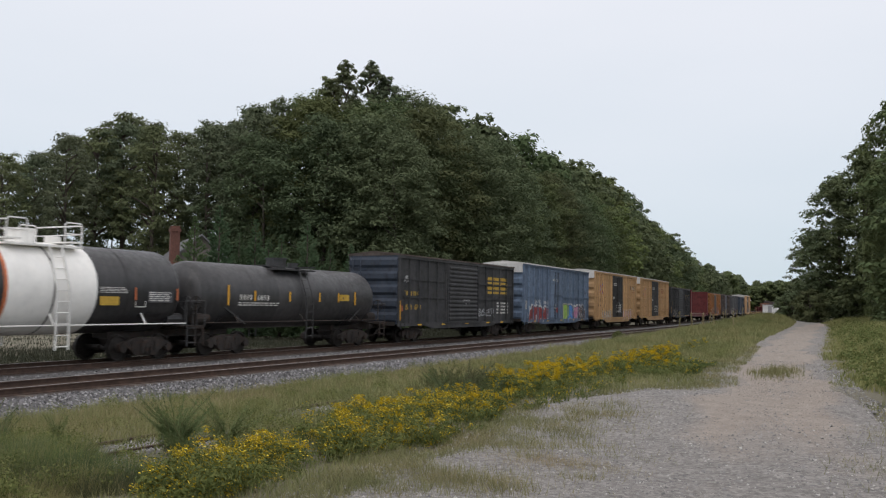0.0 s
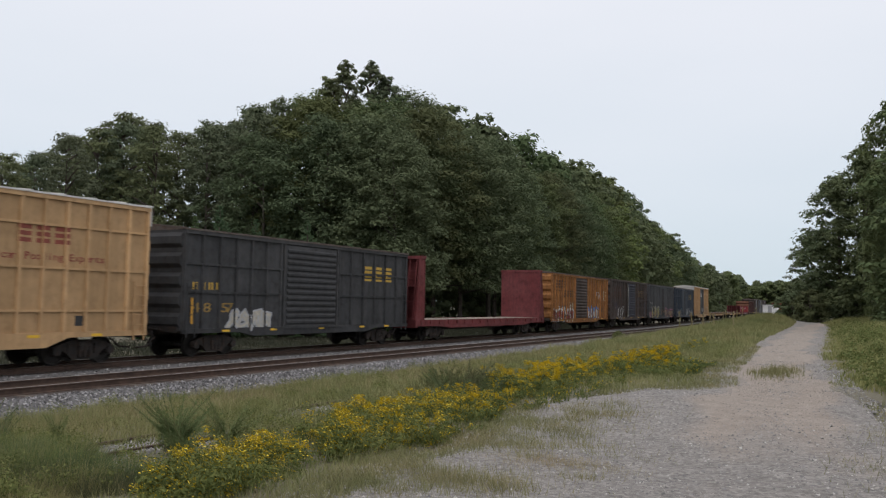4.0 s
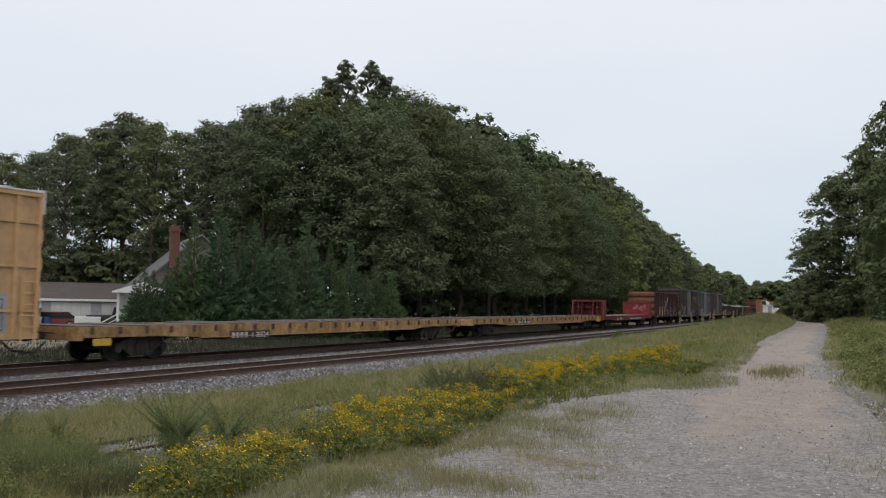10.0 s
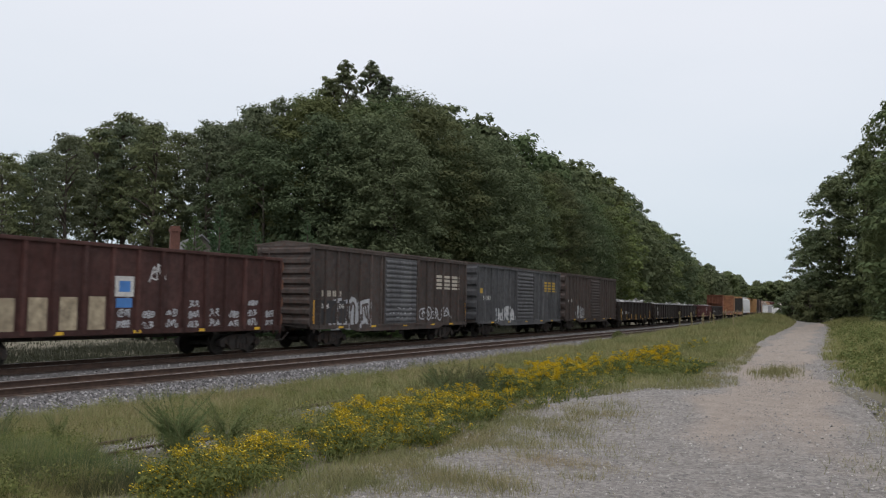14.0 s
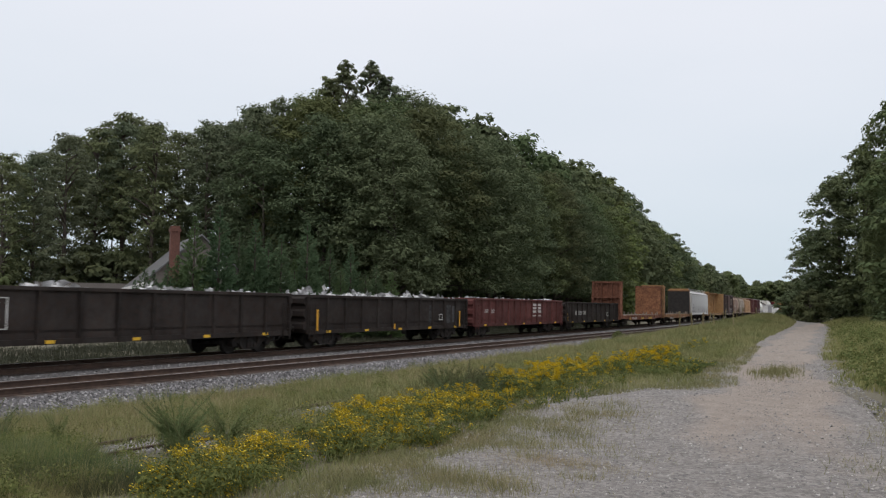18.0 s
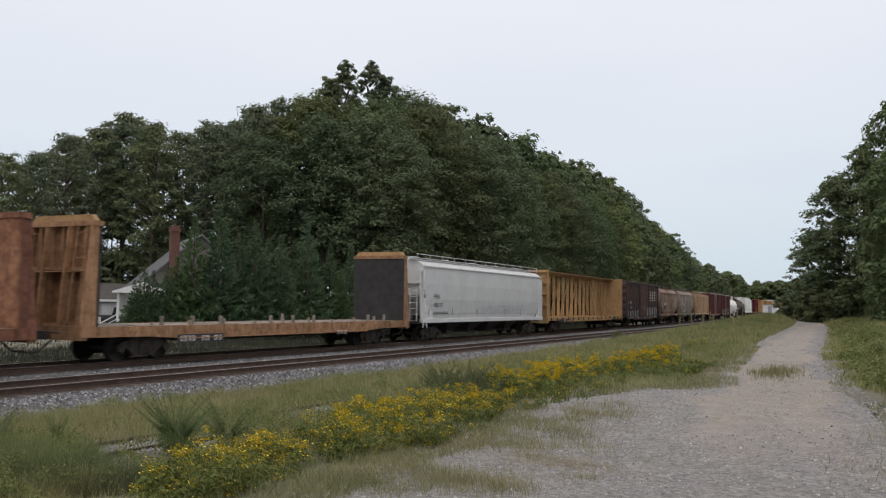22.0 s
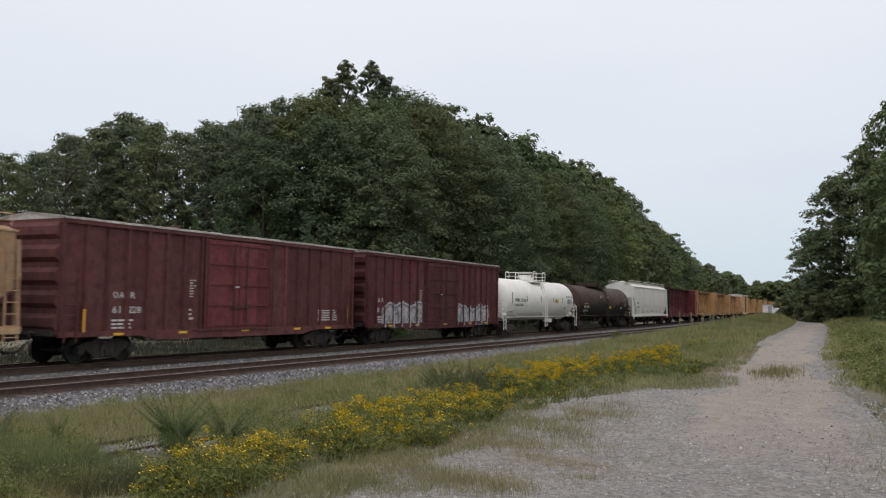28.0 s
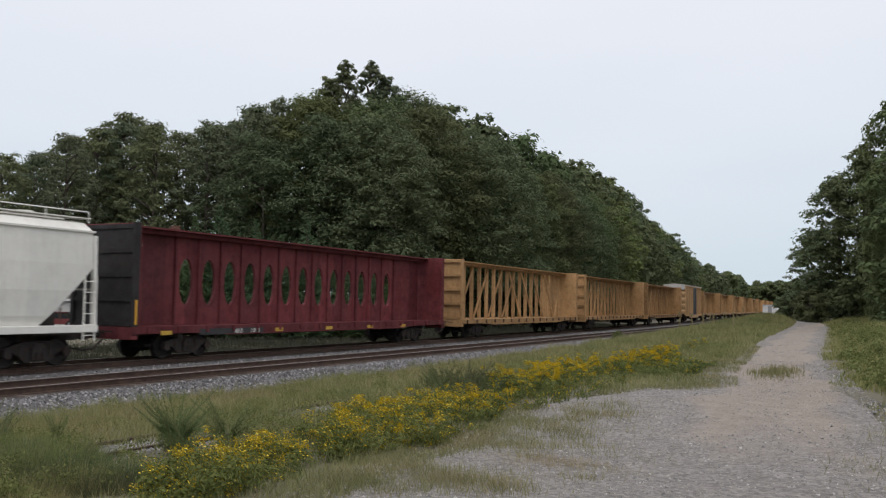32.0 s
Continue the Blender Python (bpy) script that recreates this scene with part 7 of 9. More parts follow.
        for x in (-1.4, 1.4):
            part("step_ladder", ladder(0.4, 0.75, 3, end_mat or walk_mat or sm), None, car, at=(x, s * (h + 0.1), 0.42))
    for x in (-1.42, 1.42):
        part("side_rail", Geo().tube([(x, -h + 0.2, 1.22), (x, h - 0.2, 1.22)], 0.022, 6).bar((x * 0.82, -h + 2.0, zc - 0.7), (x, -h + 2.0, 1.22), 0.05, 0.03).bar((x * 0.82, 0.0, zc - 0.7), (x, 0.0, 1.22), 0.05, 0.03).bar((x * 0.82, h - 2.0, zc - 0.7), (x, h - 2.0, 1.22), 0.05, 0.03), walk_mat or sm, car)
    top = zc + R
    wm = walk_mat or shell
    part("manway", Geo().tube([(0, -0.2, top - 0.1), (0, -0.2, top + 0.32)], 0.42, 14).tube([(0, -0.2, top + 0.32), (0, -0.2, top + 0.38)], 0.46, 14), wm, car)
    part("valve_housing", Geo().tube([(0, 0.95, top - 0.1), (0, 0.95, top + 0.22)], 0.24, 12), wm, car)
    part("top_platform", Geo().box(-1.05, -0.55, -1.4, 1.2, top - 0.16, top - 0.1).box(0.55, 1.05, -1.4, 1.2, top - 0.16, top - 0.1).box(-1.05, 1.05, -1.4, -0.9, top + 0.0, top + 0.04).box(-1.05, 1.05, 0.8, 1.2, top + 0.0, top + 0.04), wm, car)
    if dome:
        g = Geo()
        rh = 0.6 if tall_rail else 0.5
        for ya, yb in ((-1.4, -0.75), (0.55, 1.15)):      # a bent-pipe hoop on each side of either end of the platform
            for x in (-1.05, 1.05):
                g.tube([(x, ya, top - 0.14), (x, ya, top + rh - 0.06), (x, ya + 0.06, top + rh), (x, yb - 0.06, top + rh), (x, yb, top + rh - 0.06), (x, yb, top - 0.14)], 0.024, 6)
                g.tube([(x, ya, top + rh * 0.45), (x, yb, top + rh * 0.45)], 0.016, 5)
        for y in (-1.4, 1.15):
            g.tube([(-1.05, y, top + rh - 0.06), (1.05, y, top + rh - 0.06)], 0.024, 6).tube([(-1.05, y, top + rh * 0.45), (1.05, y, top + rh * 0.45)], 0.016, 5)
        part("platform_rail", g, wm, car)
    for sx in (1, -1):
        part("barrel_ladder", Geo().bar((sx * 1.05, 0.0, top - 0.1), (sx * 1.5, 0.0, zc), 0.05, 0.04).bar((sx * 1.05, 0.45, top - 0.1), (sx * 1.5, 0.45, zc), 0.05, 0.04).bar((sx * 1.5, 0.0, zc), (sx * 1.5, 0.0, 0.5), 0.05, 0.04).bar((sx * 1.5, 0.45, zc), (sx * 1.5, 0.45, 0.5), 0.05, 0.04), wm, car)
        for k in range(9):
            z = 0.6 + k * 0.33
            x = 1.5 if z < zc else 1.5 - 0.45 * (z - zc) / (top - 0.1 - zc)
            part("rung", stock(("rung", wm.name), lambda: Geo().tube([(0, 0, 0), (0, 0.45, 0)], 0.016, 5).mesh("rung", wm)), None, car, at=(sx * (x + 0.01), 0, z))
    running_gear(car, h - inset, h + 0.75)
    return car


def centerbeam(s0, L, H, mat, label, panel=None, name="centerbeam_flatcar", end_label="", posts=16, detail=True, black_end=None):
    """A lumber flat with end bulkheads and a truss, or a pierced wall, along its middle."""
    car = flatcar(s0, L, mat, mat, label, 1.12, 0.30, 0.1, name, 16 if detail else 8)
    h, W = L / 2, 1.42
    dz = 1.12
    part("top_chord", Geo().box(-0.34, 0.34, -h + 0.3, h - 0.3, H - 0.2, H, 0.03).box(-0.62, 0.62, -h + 0.3, h - 0.3, H - 0.05, H + 0.01), panel or mat, car)
    for s in (-1, 1):
        end = black_end if black_end and s < 0 else mat
        b = part("bulkhead", Geo().box(-W, W, -0.06, 0.06, dz - 0.2, H + 0.02, 0.02), mat, car, at=(0, s * (h - 0.28), 0))
        for x in (-1.38, 1.38):
            part("corner_post", Geo().box(x - 0.07, x + 0.07, min(0, s * 0.27), max(0, s * 0.27), dz - 0.3, H + 0.02, 0.02), end, b)
        for k in range(5):
            z = dz + 0.1 + (H - dz - 0.2) * k / 4
            part("rib", Geo().box(-1.36, 1.36, min(s * 0.05, s * 0.22), max(s * 0.05, s * 0.22), z - 0.07, z + 0.07), end, b)
        if not panel:
            part("diagonal", Geo().bar((0, s * 10.7, H - 0.4), (0, s * 9.75, dz + 0.05), 0.16, 0.12), mat, car)
            continue
        web = h - 7.87
        g = Geo().box(-0.07, 0.07, min(s * (h - web), s * (h - 0.55)), max(s * (h - web), s * (h - 0.55)), dz, H - 0.1)
        part("end_web", g, panel or mat, car)
    if panel:
        # a solid wall pierced by rows of tall ovals
        n = posts
        pitch = 1.21
        y_first = -pitch * n / 2
        g = Geo()
        z0, z1 = dz, H - 0.2
        cz, rz, ry = 2.70, 0.86, 0.36
        for i in range(n):
            yc = y_first + pitch * (i + 0.5)
            m = 16
            inner = [(yc + ry * math.cos(a), cz + rz * math.sin(a)) for a in (2 * math.pi * (k + 0.5) / m for k in range(m))]
            outer = []
            for k in range(m):
                a = 2 * math.pi * (k + 0.5) / m
                c, sn = math.cos(a), math.sin(a)
                t = min(pitch / 2 / max(1e-6, abs(c)), ((z1 - cz) if sn > 0 else (cz - z0)) / max(1e-6, abs(sn)))
                outer.append((yc + c * t, cz + sn * t))
            for x0, flip in ((0.06, False), (-0.06, True)):
                pts = [(x0, *p) for p in inner] + [(x0, *p) for p in outer]
                fs = [(k, m + k, m + (k + 1) % m, (k + 1) % m) for k in range(m)]
                g.poly(pts, [f[::-1] for f in fs] if flip else fs)
            pts = [(0.06, *p) for p in inner] + [(-0.06, *p) for p in inner]
            g.poly(pts, [(k, (k + 1) % m, m + (k + 1) % m, m + k) for k in range(m)])
            for cy in (-1, 1):      # corners left between oval and frame
                for zz in (z0, z1):
                    yk = yc + cy * pitch / 2
                    near = [p for p in outer if (p[0] - yc) * cy > 0 and (p[1] - cz) * (zz - cz) > 0]
                    onside = max(near, key=lambda p: abs(p[1] - cz) if abs(abs(p[0] - yc) - pitch / 2) < 1e-5 else -1)
                    ontop = max(near, key=lambda p: abs(p[0] - yc) if abs(abs(p[1] - cz) - abs(zz - cz)) < 1e-5 else -1)
                    for x0 in (0.06, -0.06):
                        g.poly([(x0, *onside), (x0, yk, zz), (x0, *ontop)], [(0, 1, 2)])
        part("pierced_wall", g, panel, car)
        for i in range(n + 1):
            y = y_first + pitch * i
            part("post", rib_mesh(0.12, 0.09, H - 0.2 - dz, panel, "post"), None, car, at=(0.05, y, dz))
            part("post", rib_mesh(0.12, 0.09, H - 0.2 - dz, panel, "post"), None, car, at=(-0.05, y, dz), turn=(0, 0, math.pi))
    else:
        n = posts
        pitch = 19.15 / n
        for i in range(n + 1):
            y = -8.96 + pitch * i
            part("post", stock(("cbpost", H, mat.name), lambda: Geo().box(-0.10, 0.10, -0.10, 0.10, dz, H - 0.2, 0.015).mesh("post", mat)), None, car, at=(0, y, 0))
            if detail and i < n - 2 and i % 2 == (0 if i < n / 2 - 1 else 1):
                a, b = (y + 0.05, y + 2 * pitch - 0.05) if i < n / 2 - 1 else (y + 2 * pitch - 0.05, y + 0.05)
                part("diagonal", Geo().bar((0.125, a, dz + 0.05), (0.125, b, H - 0.3), 0.18, 0.05), mat, car)
    return car


# ---- the cars, in the order in which they pass ----
BLACK_TANK = paint("black_tank_paint", (0.028, 0.028, 0.030), 0.15, 0.3, 0.4, (0.06, 0.05, 0.045), (0.10, 0.095, 0.09), 0.1)
WHITE_BAND = paint("white_band_paint", (0.78, 0.77, 0.74), 0.02, 0.1, 0.5, (0.3, 0.22, 0.15), (0.25, 0.23, 0.2), wear=0.2)
CHARCOAL = paint("charcoal_paint", (0.040, 0.042, 0.046), 0.3, 0.35, 0.6, (0.10, 0.085, 0.075), (0.10, 0.095, 0.09))
BLUE = paint("faded_blue_paint", (0.122, 0.170, 0.248), 0.18, 0.3, 0.55, (0.10, 0.08, 0.075))
DARK_BLUE = paint("dark_blue_paint", (0.035, 0.048, 0.072), 0.2, 0.3, 0.55, (0.09, 0.075, 0.07), (0.09, 0.085, 0.08))
TAN = paint("tan_yellow_paint", (0.455, 0.29, 0.148), 0.08, 0.2, 0.55, (0.2, 0.10, 0.05), (0.20, 0.12, 0.06), wear=0.5)
BLACK_DOOR = paint("black_door_paint", (0.022, 0.022, 0.024), 0.1, 0.25, 0.5, (0.07, 0.06, 0.055), (0.08, 0.08, 0.08))
WHITE_ROOF = paint("white_roof_paint", (0.55, 0.54, 0.52), 0.2, 0.3, 0.6, (0.3, 0.22, 0.16), wear=0.2)
GREY_ROOF = paint("galvanised_roof", (0.42, 0.40, 0.37), 0.5, 0.3, 0.6, (0.10, 0.06, 0.04))
DARK_ROOF = paint("grimy_roof", (0.10, 0.085, 0.076), 0.4, 0.3, 0.7)
ORANGE_BOX = paint("weathered_orange_paint", (0.33, 0.145, 0.045), 0.5, 0.6, 0.6, (0.15, 0.06, 0.03), (0.09, 0.05, 0.03))
SOOT_DOOR = paint("sooty_brown_door", (0.055, 0.045, 0.040), 0.4, 0.3, 0.7)
GREY_BROWN = paint("grey_brown_paint", (0.066, 0.056, 0.052), 0.45, 0.35, 0.65, (0.12, 0.06, 0.045))
GREY_BLUE_DOOR = paint("blue_grey_door", (0.028, 0.032, 0.050), 0.2, 0.3, 0.6)
SLATE = paint("slate_paint", (0.082, 0.086, 0.094), 0.25, 0.4, 0.6, (0.12, 0.09, 0.08), (0.12, 0.115, 0.11))
DEEP_MAROON = paint("deep_maroon_paint", (0.086, 0.023, 0.025), 0.2, 0.3, 0.6, (0.07, 0.03, 0.028), (0.05, 0.022, 0.024))
FADED_DOOR = paint("faded_red_door_paint", (0.105, 0.055, 0.045), 0.55, 0.5, 0.7, (0.12, 0.05, 0.035), (0.04, 0.03, 0.028))
FADED_PRINT = plain("faded_print_panel", (0.15, 0.13, 0.105), 0.8, 0, 0.4, 9, 0)
SCUFFED = paint("scuffed_grey_primer", (0.085, 0.085, 0.088), 0.8, 0.9, 0.8, (0.022, 0.021, 0.022), (0.03, 0.026, 0.025))
MAROON = paint("maroon_paint", (0.102, 0.033, 0.030), 0.25, 0.35, 0.6, (0.075, 0.035, 0.03), (0.05, 0.025, 0.025))
OXIDE = paint("red_oxide_paint", (0.135, 0.030, 0.032), 0.15, 0.25, 0.55, (0.09, 0.035, 0.03), (0.06, 0.02, 0.02))
RED_BULK = paint("bright_red_bulkhead_paint", (0.22, 0.030, 0.034), 0.15, 0.3, 0.6, (0.10, 0.03, 0.03), (0.08, 0.02, 0.02))
BROWN_GON = paint("brown_gondola_paint", (0.058, 0.024, 0.021), 0.4, 0.4, 0.7, (0.06, 0.03, 0.025))
RUSTY_TAN = paint("rust_and_tan_end", (0.17, 0.078, 0.048), 0.6, 0.4, 0.7, (0.12, 0.05, 0.03))
BLACK_GON = paint("black_gondola_paint", (0.021, 0.016, 0.014), 0.4, 0.35, 0.7, (0.05, 0.03, 0.022), (0.03, 0.026, 0.023))
FLAT_YELLOW = paint("worn_yellow_flatcar_paint", (0.40, 0.25, 0.11), 0.5, 0.45, 0.7, (0.10, 0.055, 0.035), (0.07, 0.045, 0.03))
RUST_BULK = paint("rusty_bulkhead_paint", (0.36, 0.205, 0.11), 0.5, 0.5, 0.75, (0.15, 0.065, 0.035), (0.10, 0.055, 0.03))
RUST_RED = paint("dark_rust_red_paint", (0.20, 0.085, 0.052), 0.55, 0.4, 0.75, (0.085, 0.035, 0.025), (0.06, 0.03, 0.022))
RUST_FACE = paint("rusted_steel_face", (0.27, 0.125, 0.062), 0.7, 0.45, 0.8, (0.10, 0.04, 0.03))
OLD_TIMBER = plain("dark_weathered_deck_timber", (0.135, 0.11, 0.095), 0.95, 0, 0.5, 3)
RUSTY_IRON = paint("dark_rusty_iron", (0.085, 0.045, 0.032), 0.5, 0.4, 0.8, (0.05, 0.03, 0.022))
GREY_TIMBER = plain("bleached_deck_timber", (0.24, 0.20, 0.165), 0.95, 0, 0.4, 3)
DARK_TIMBER = plain("dark_end_timber", (0.035, 0.032, 0.030), 0.9, 0, 0.4, 3)
PALE_HOPPER = paint("pale_grey_hopper_paint", (0.62, 0.62, 0.61), 0.02, 0.10, 0.5, (0.25, 0.2, 0.17), (0.25, 0.24, 0.22), 0.1, wear=0.2)
CREAM_HOPPER = paint("cream_hopper_paint", (0.74, 0.73, 0.68), 0.02, 0.12, 0.5, (0.3, 0.24, 0.18), (0.3, 0.27, 0.22), 0.1, wear=0.2)
RUST_HOPPER = paint("grey_hopper_with_rust", (0.36, 0.29, 0.225), 1.05, 0.3, 0.75, (0.15, 0.072, 0.048), (0.08, 0.06, 0.05), 0.25, 0.42)
GREY_HOPPER = paint("grey_hopper_paint", (0.27, 0.235, 0.195), 0.6, 0.4, 0.75, (0.17, 0.11, 0.08), (0.09, 0.08, 0.07), 0.25, 0.6)
TAN_HOPPER = paint("tan_hopper_paint", (0.44, 0.285, 0.165), 0.25, 0.35, 0.6, (0.16, 0.09, 0.05), (0.10, 0.06, 0.035))
CB_YELLOW = paint("centerbeam_yellow_paint", (0.365, 0.22, 0.10), 0.25, 0.3, 0.6, (0.16, 0.08, 0.04), (0.16, 0.085, 0.04), wear=0.7)
CB_RED = paint("centerbeam_red_paint", (0.125, 0.024, 0.028), 0.15, 0.3, 0.6, (0.08, 0.02, 0.02), (0.08, 0.03, 0.03))
WHITE_TANK = paint("white_tank_paint", (0.76, 0.75, 0.70), 0.02, 0.12, 0.5, (0.3, 0.24, 0.18), (0.32, 0.29, 0.24), 0.1, wear=0.2)
BROWN_TANK = paint("brown_tank_paint", (0.054, 0.031, 0.021), 0.3, 0.3, 0.6, (0.045, 0.027, 0.018), (0.03, 0.025, 0.02))
CSX_BROWN = paint("dark_brown_boxcar_paint", (0.054, 0.040, 0.039), 0.4, 0.35, 0.65, (0.12, 0.055, 0.04))
SLATE_PANEL = plain("grey_data_panel", (0.32, 0.32, 0.31), 0.7, 0, 0.2, 9, 0)
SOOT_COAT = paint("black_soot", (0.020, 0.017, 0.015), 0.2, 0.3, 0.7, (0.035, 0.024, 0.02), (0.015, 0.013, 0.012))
SCRAP = plain("pale_scrap_metal", (0.50, 0.50, 0.50), 0.42, 0.4, 0.6, 4)
NAVY_PLATE = plain("navy_number_plate", (0.02, 0.03, 0.07), 0.6, 0, 0.2, 5, 0)
RUST_PANEL = paint("faded_orange_panel", (0.115, 0.058, 0.040), 0.5, 0.4, 0.75, (0.08, 0.05, 0.04))
CREAM_PATCH = plain("cream_primer_patch", (0.40, 0.33, 0.225), 0.8, 0, 0.45, 4, 0)
CREAM_LETTER = plain("cream_lettering", (0.50, 0.46, 0.38), 0.7, 0, 0.25, 7, 0)
DIM_YELLOW = plain("faded_yellow_lettering", (0.30, 0.19, 0.05), 0.8, 0, 0.35, 7, 0)
BROWN_LETTER = plain("dark_brown_lettering", (0.075, 0.04, 0.025), 0.8, 0, 0.3, 7, 0)
ORANGE_PLATE = plain("orange_marker", (0.55, 0.16, 0.06), 0.6, 0, 0.15, 7, 0)
RISE = 0.085                # how far its posts stand proud
X = 1.42                    # side sheet of a boxcar
DOOR_X = 1.515              # face of a boxcar door


def plate(car, y0, y1, z0, z1, mat, x=X, name="panel", label=""):
    return part(name, Geo().box(x, x + 0.005, y0, y1, z0, z1), mat, car, label)


def emblem(car, y0, y1, z0, z1, mat, x=X, count=3, underline=True, slant=0.0):
    """A company mark drawn as plain stacked bars over an underline."""
    pitch = (y1 - y0) / count
    base = z0 + (0.24 * (z1 - z0) if underline else 0)
    posts, rise = RIBS.get(car.name, ((), 0.0))
    for k in range(count):
        a, b = y0 + pitch * (k + 0.10), y0 + pitch * (k + 0.84)
        v = 0.25 * (z1 - base)
        polys = [[(a, z), (b, z), (b, z + v), (a, z + v)] for z in (base, (base + z1 - v) / 2, z1 - v)]
        if underline:
            polys.append([(a, z0), (b, z0), (b, z0 + 0.14 * (z1 - z0)), (a, z0 + 0.14 * (z1 - z0))])
        g = Geo()
        for poly in polys:
            poly = [(y + slant * (z - z0), z) for y, z in poly]
            g.poly([(x + 0.004, *p) for p in poly], [tuple(range(4))])
            for lo, hi in posts if x < 1.5 else ():
                cut = clip_band(poly, lo, hi)
                if cut:
                    g.poly([(x + rise + 0.004, *p) for p in cut], [tuple(range(len(cut)))])
        part("emblem", g, mat, car)


def code(car, y0, y1, z0, z1, mat, count=4, x=X):
    """An owner's code as plain bars, a pair for each letter."""
    pitch = (y1 - y0) / count
    for k in range(count):
        a = y0 + pitch * (k + 0.12)
        for b in (a, a + pitch * 0.38):
            part("stencil_bar", Geo().box(x, x + 0.004, b, b + pitch * 0.22, z0, z1), mat, car)


def fine_print(car, y0, y1, z0, z1, mat, rows=3, x=X, seed=0):
    """Small print that cannot be read: thin bars."""
    rnd = random.Random(seed)
    g = Geo()
    for k in range(rows):
        z = z1 - (z1 - z0) * (k + 0.7) / rows
        y = y0
        while y < y1 - 0.1:
            w = rnd.uniform(0.1, 0.3)
            g.box(x, x + 0.003, y, min(y1, y + w), z, z + (z1 - z0) / rows * 0.5)
            y += w + 0.05
    tagged(part("small_print", g, mat, car), kind="stuff")


def number(car, text, y0, y1, z0, z1, mat, x=X, name="car_number"):
    """Figures that fill the span from y0 to y1."""
    return lettered(car, text, y0, y1, z0, z1, mat, x + 0.006, name)


def cross_badge(car, y0, y1, z0, z1, red=None, blue=None):
    """Two crossing ribbons, red and blue."""
    x = X
    for mat, k in ((red or SPRAY["red"], 0.1), (blue or SPRAY["blue"], -0.1)):
        g = Geo()
        for a, b in (((y0 + k * 0.6, z0), (y1 + k * 0.6, z1)), ((y0 + k * 0.6, z1), (y1 + k * 0.6, z0))):
            for poly in stroke([a, b], 0.16):
                g.poly([(x + 0.004 + (0.002 if k > 0 else 0), *p) for p in poly], [tuple(range(4))])
        part("cross_badge", g, mat, car)


BAR_ORANGE = plain("orange_yellow_tape", (0.70, 0.36, 0.03), 0.5, 0, 0.1, 9, 0)


def tape(car, y, z0, z1, x, w=0.09, mat=None):
    """An upright strip of reflecting tape."""
    part("reflector", Geo().box(x, x + 0.006, y - w / 2, y + w / 2, z0, z1), mat or BAR_ORANGE, car)


# 1 and 2: tank cars
car = tank_car(17.02, 11.0, 1.40, 2.30, BLACK_TANK, "black tank car with a broad white band", bands=[(-1.52, 1.53, WHITE_BAND, "broad white band"), (-1.64, -1.52, ORANGE_PLATE, "thin orange stripe")], walk_mat=WHITE_BAND, tall_rail=True, inset=1.63, end_mat=BLACK_TANK)
for y in (3.06, 4.9):
    tape(car, y, 2.0, 2.4, 1.405, 0.07, ORANGE_PLATE)
plate(car, 1.65, 2.4, 1.82, 2.1, LETTER_YELLOW, 1.385)
fine_print(car, 1.65, 2.75, 2.2, 2.4, LETTER_WHITE, 4, 1.402, 1)
plate(car, 3.6, 4.68, 1.92, 2.3, SLATE, 1.395, "data_panel", "grey panel of small print")
fine_print(car, 3.65, 4.6, 1.95, 2.28, LETTER_WHITE, 5, 1.402, 2)
for p, q, r, v in ((3.1, 3.55, 1.98, 2.01), (3.1, 3.55, 1.76, 1.79), (3.1, 3.13, 1.76, 2.01), (3.52, 3.55, 1.76, 2.01)):
    plate(car, p, q, r, v, LETTER_WHITE, 1.35)
car = tank_car(29.25, 12.3, 1.27, 2.20, BLACK_TANK, "plain black tank car with yellow stripes", dome=False, inset=1.83)
for y, z0, z1 in ((-4.6, 1.85, 2.6), (-3.07, 2.02, 2.42), (-0.85, 2.02, 2.42), (1.25, 2.02, 2.42), (2.7, 2.02, 2.42), (4.05, 1.9, 2.5)):
    tape(car, y, z0, z1, 1.275, 0.1)
number(car, "6893", -2.95, -2.2, 2.05, 2.26, LETTER_WHITE, 1.28)
code(car, -3.97, -3.2, 2.05, 2.26, LETTER_WHITE, 4, 1.28)
fine_print(car, -4.01, -1.55, 1.82, 1.98, LETTER_WHITE, 2, 1.26, 3)
plate(car, 2.8, 3.55, 2.08, 2.36, LETTER_YELLOW, 1.272)
part("stiffener", Geo().bar((1.15, -4.9, 1.9), (1.25, -3.6, 1.15), 0.07, 0.05).bar((1.15, 4.9, 1.9), (1.25, 3.6, 1.15), 0.07, 0.05), BLACK_TANK, car)

# 3: dark grey boxcar
car, ribs = boxcar(44.65, 15.3, 4.45, CHARCOAL, CHARCOAL, DARK_ROOF, DARK_BLUE, "dark grey boxcar with yellow lettering", doors=((-2.1, 1.85),), ribs=5, mid_rail=(2.34, 3.24))
code(car, -7.0, -5.2, 2.42, 2.64, LETTER_YELLOW)
number(car, "158", -6.98, -6.2, 1.70, 1.97, LETTER_YELLOW)
number(car, "679", -5.95, -5.16, 1.70, 1.97, LETTER_YELLOW)
emblem(car, 3.44, 6.62, 2.68, 3.70, LETTER_YELLOW)
tape(car, -7.55, 1.18, 2.14, X + RISE + 0.01, 0.12)
plate(car, -7.4, -7.15, 1.62, 1.89, ORANGE_PLATE)
spray(car, X, -7.03, -6.46, 2.98, 3.48, [(SPRAY["white"], 0.18)], 11, letters=3, fat=0.4)
spray(car, X, 1.95, 4.57, 1.15, 1.87, [(SPRAY["silver"], 0.16)], 12, ribs, RISE, 4, 0.35)
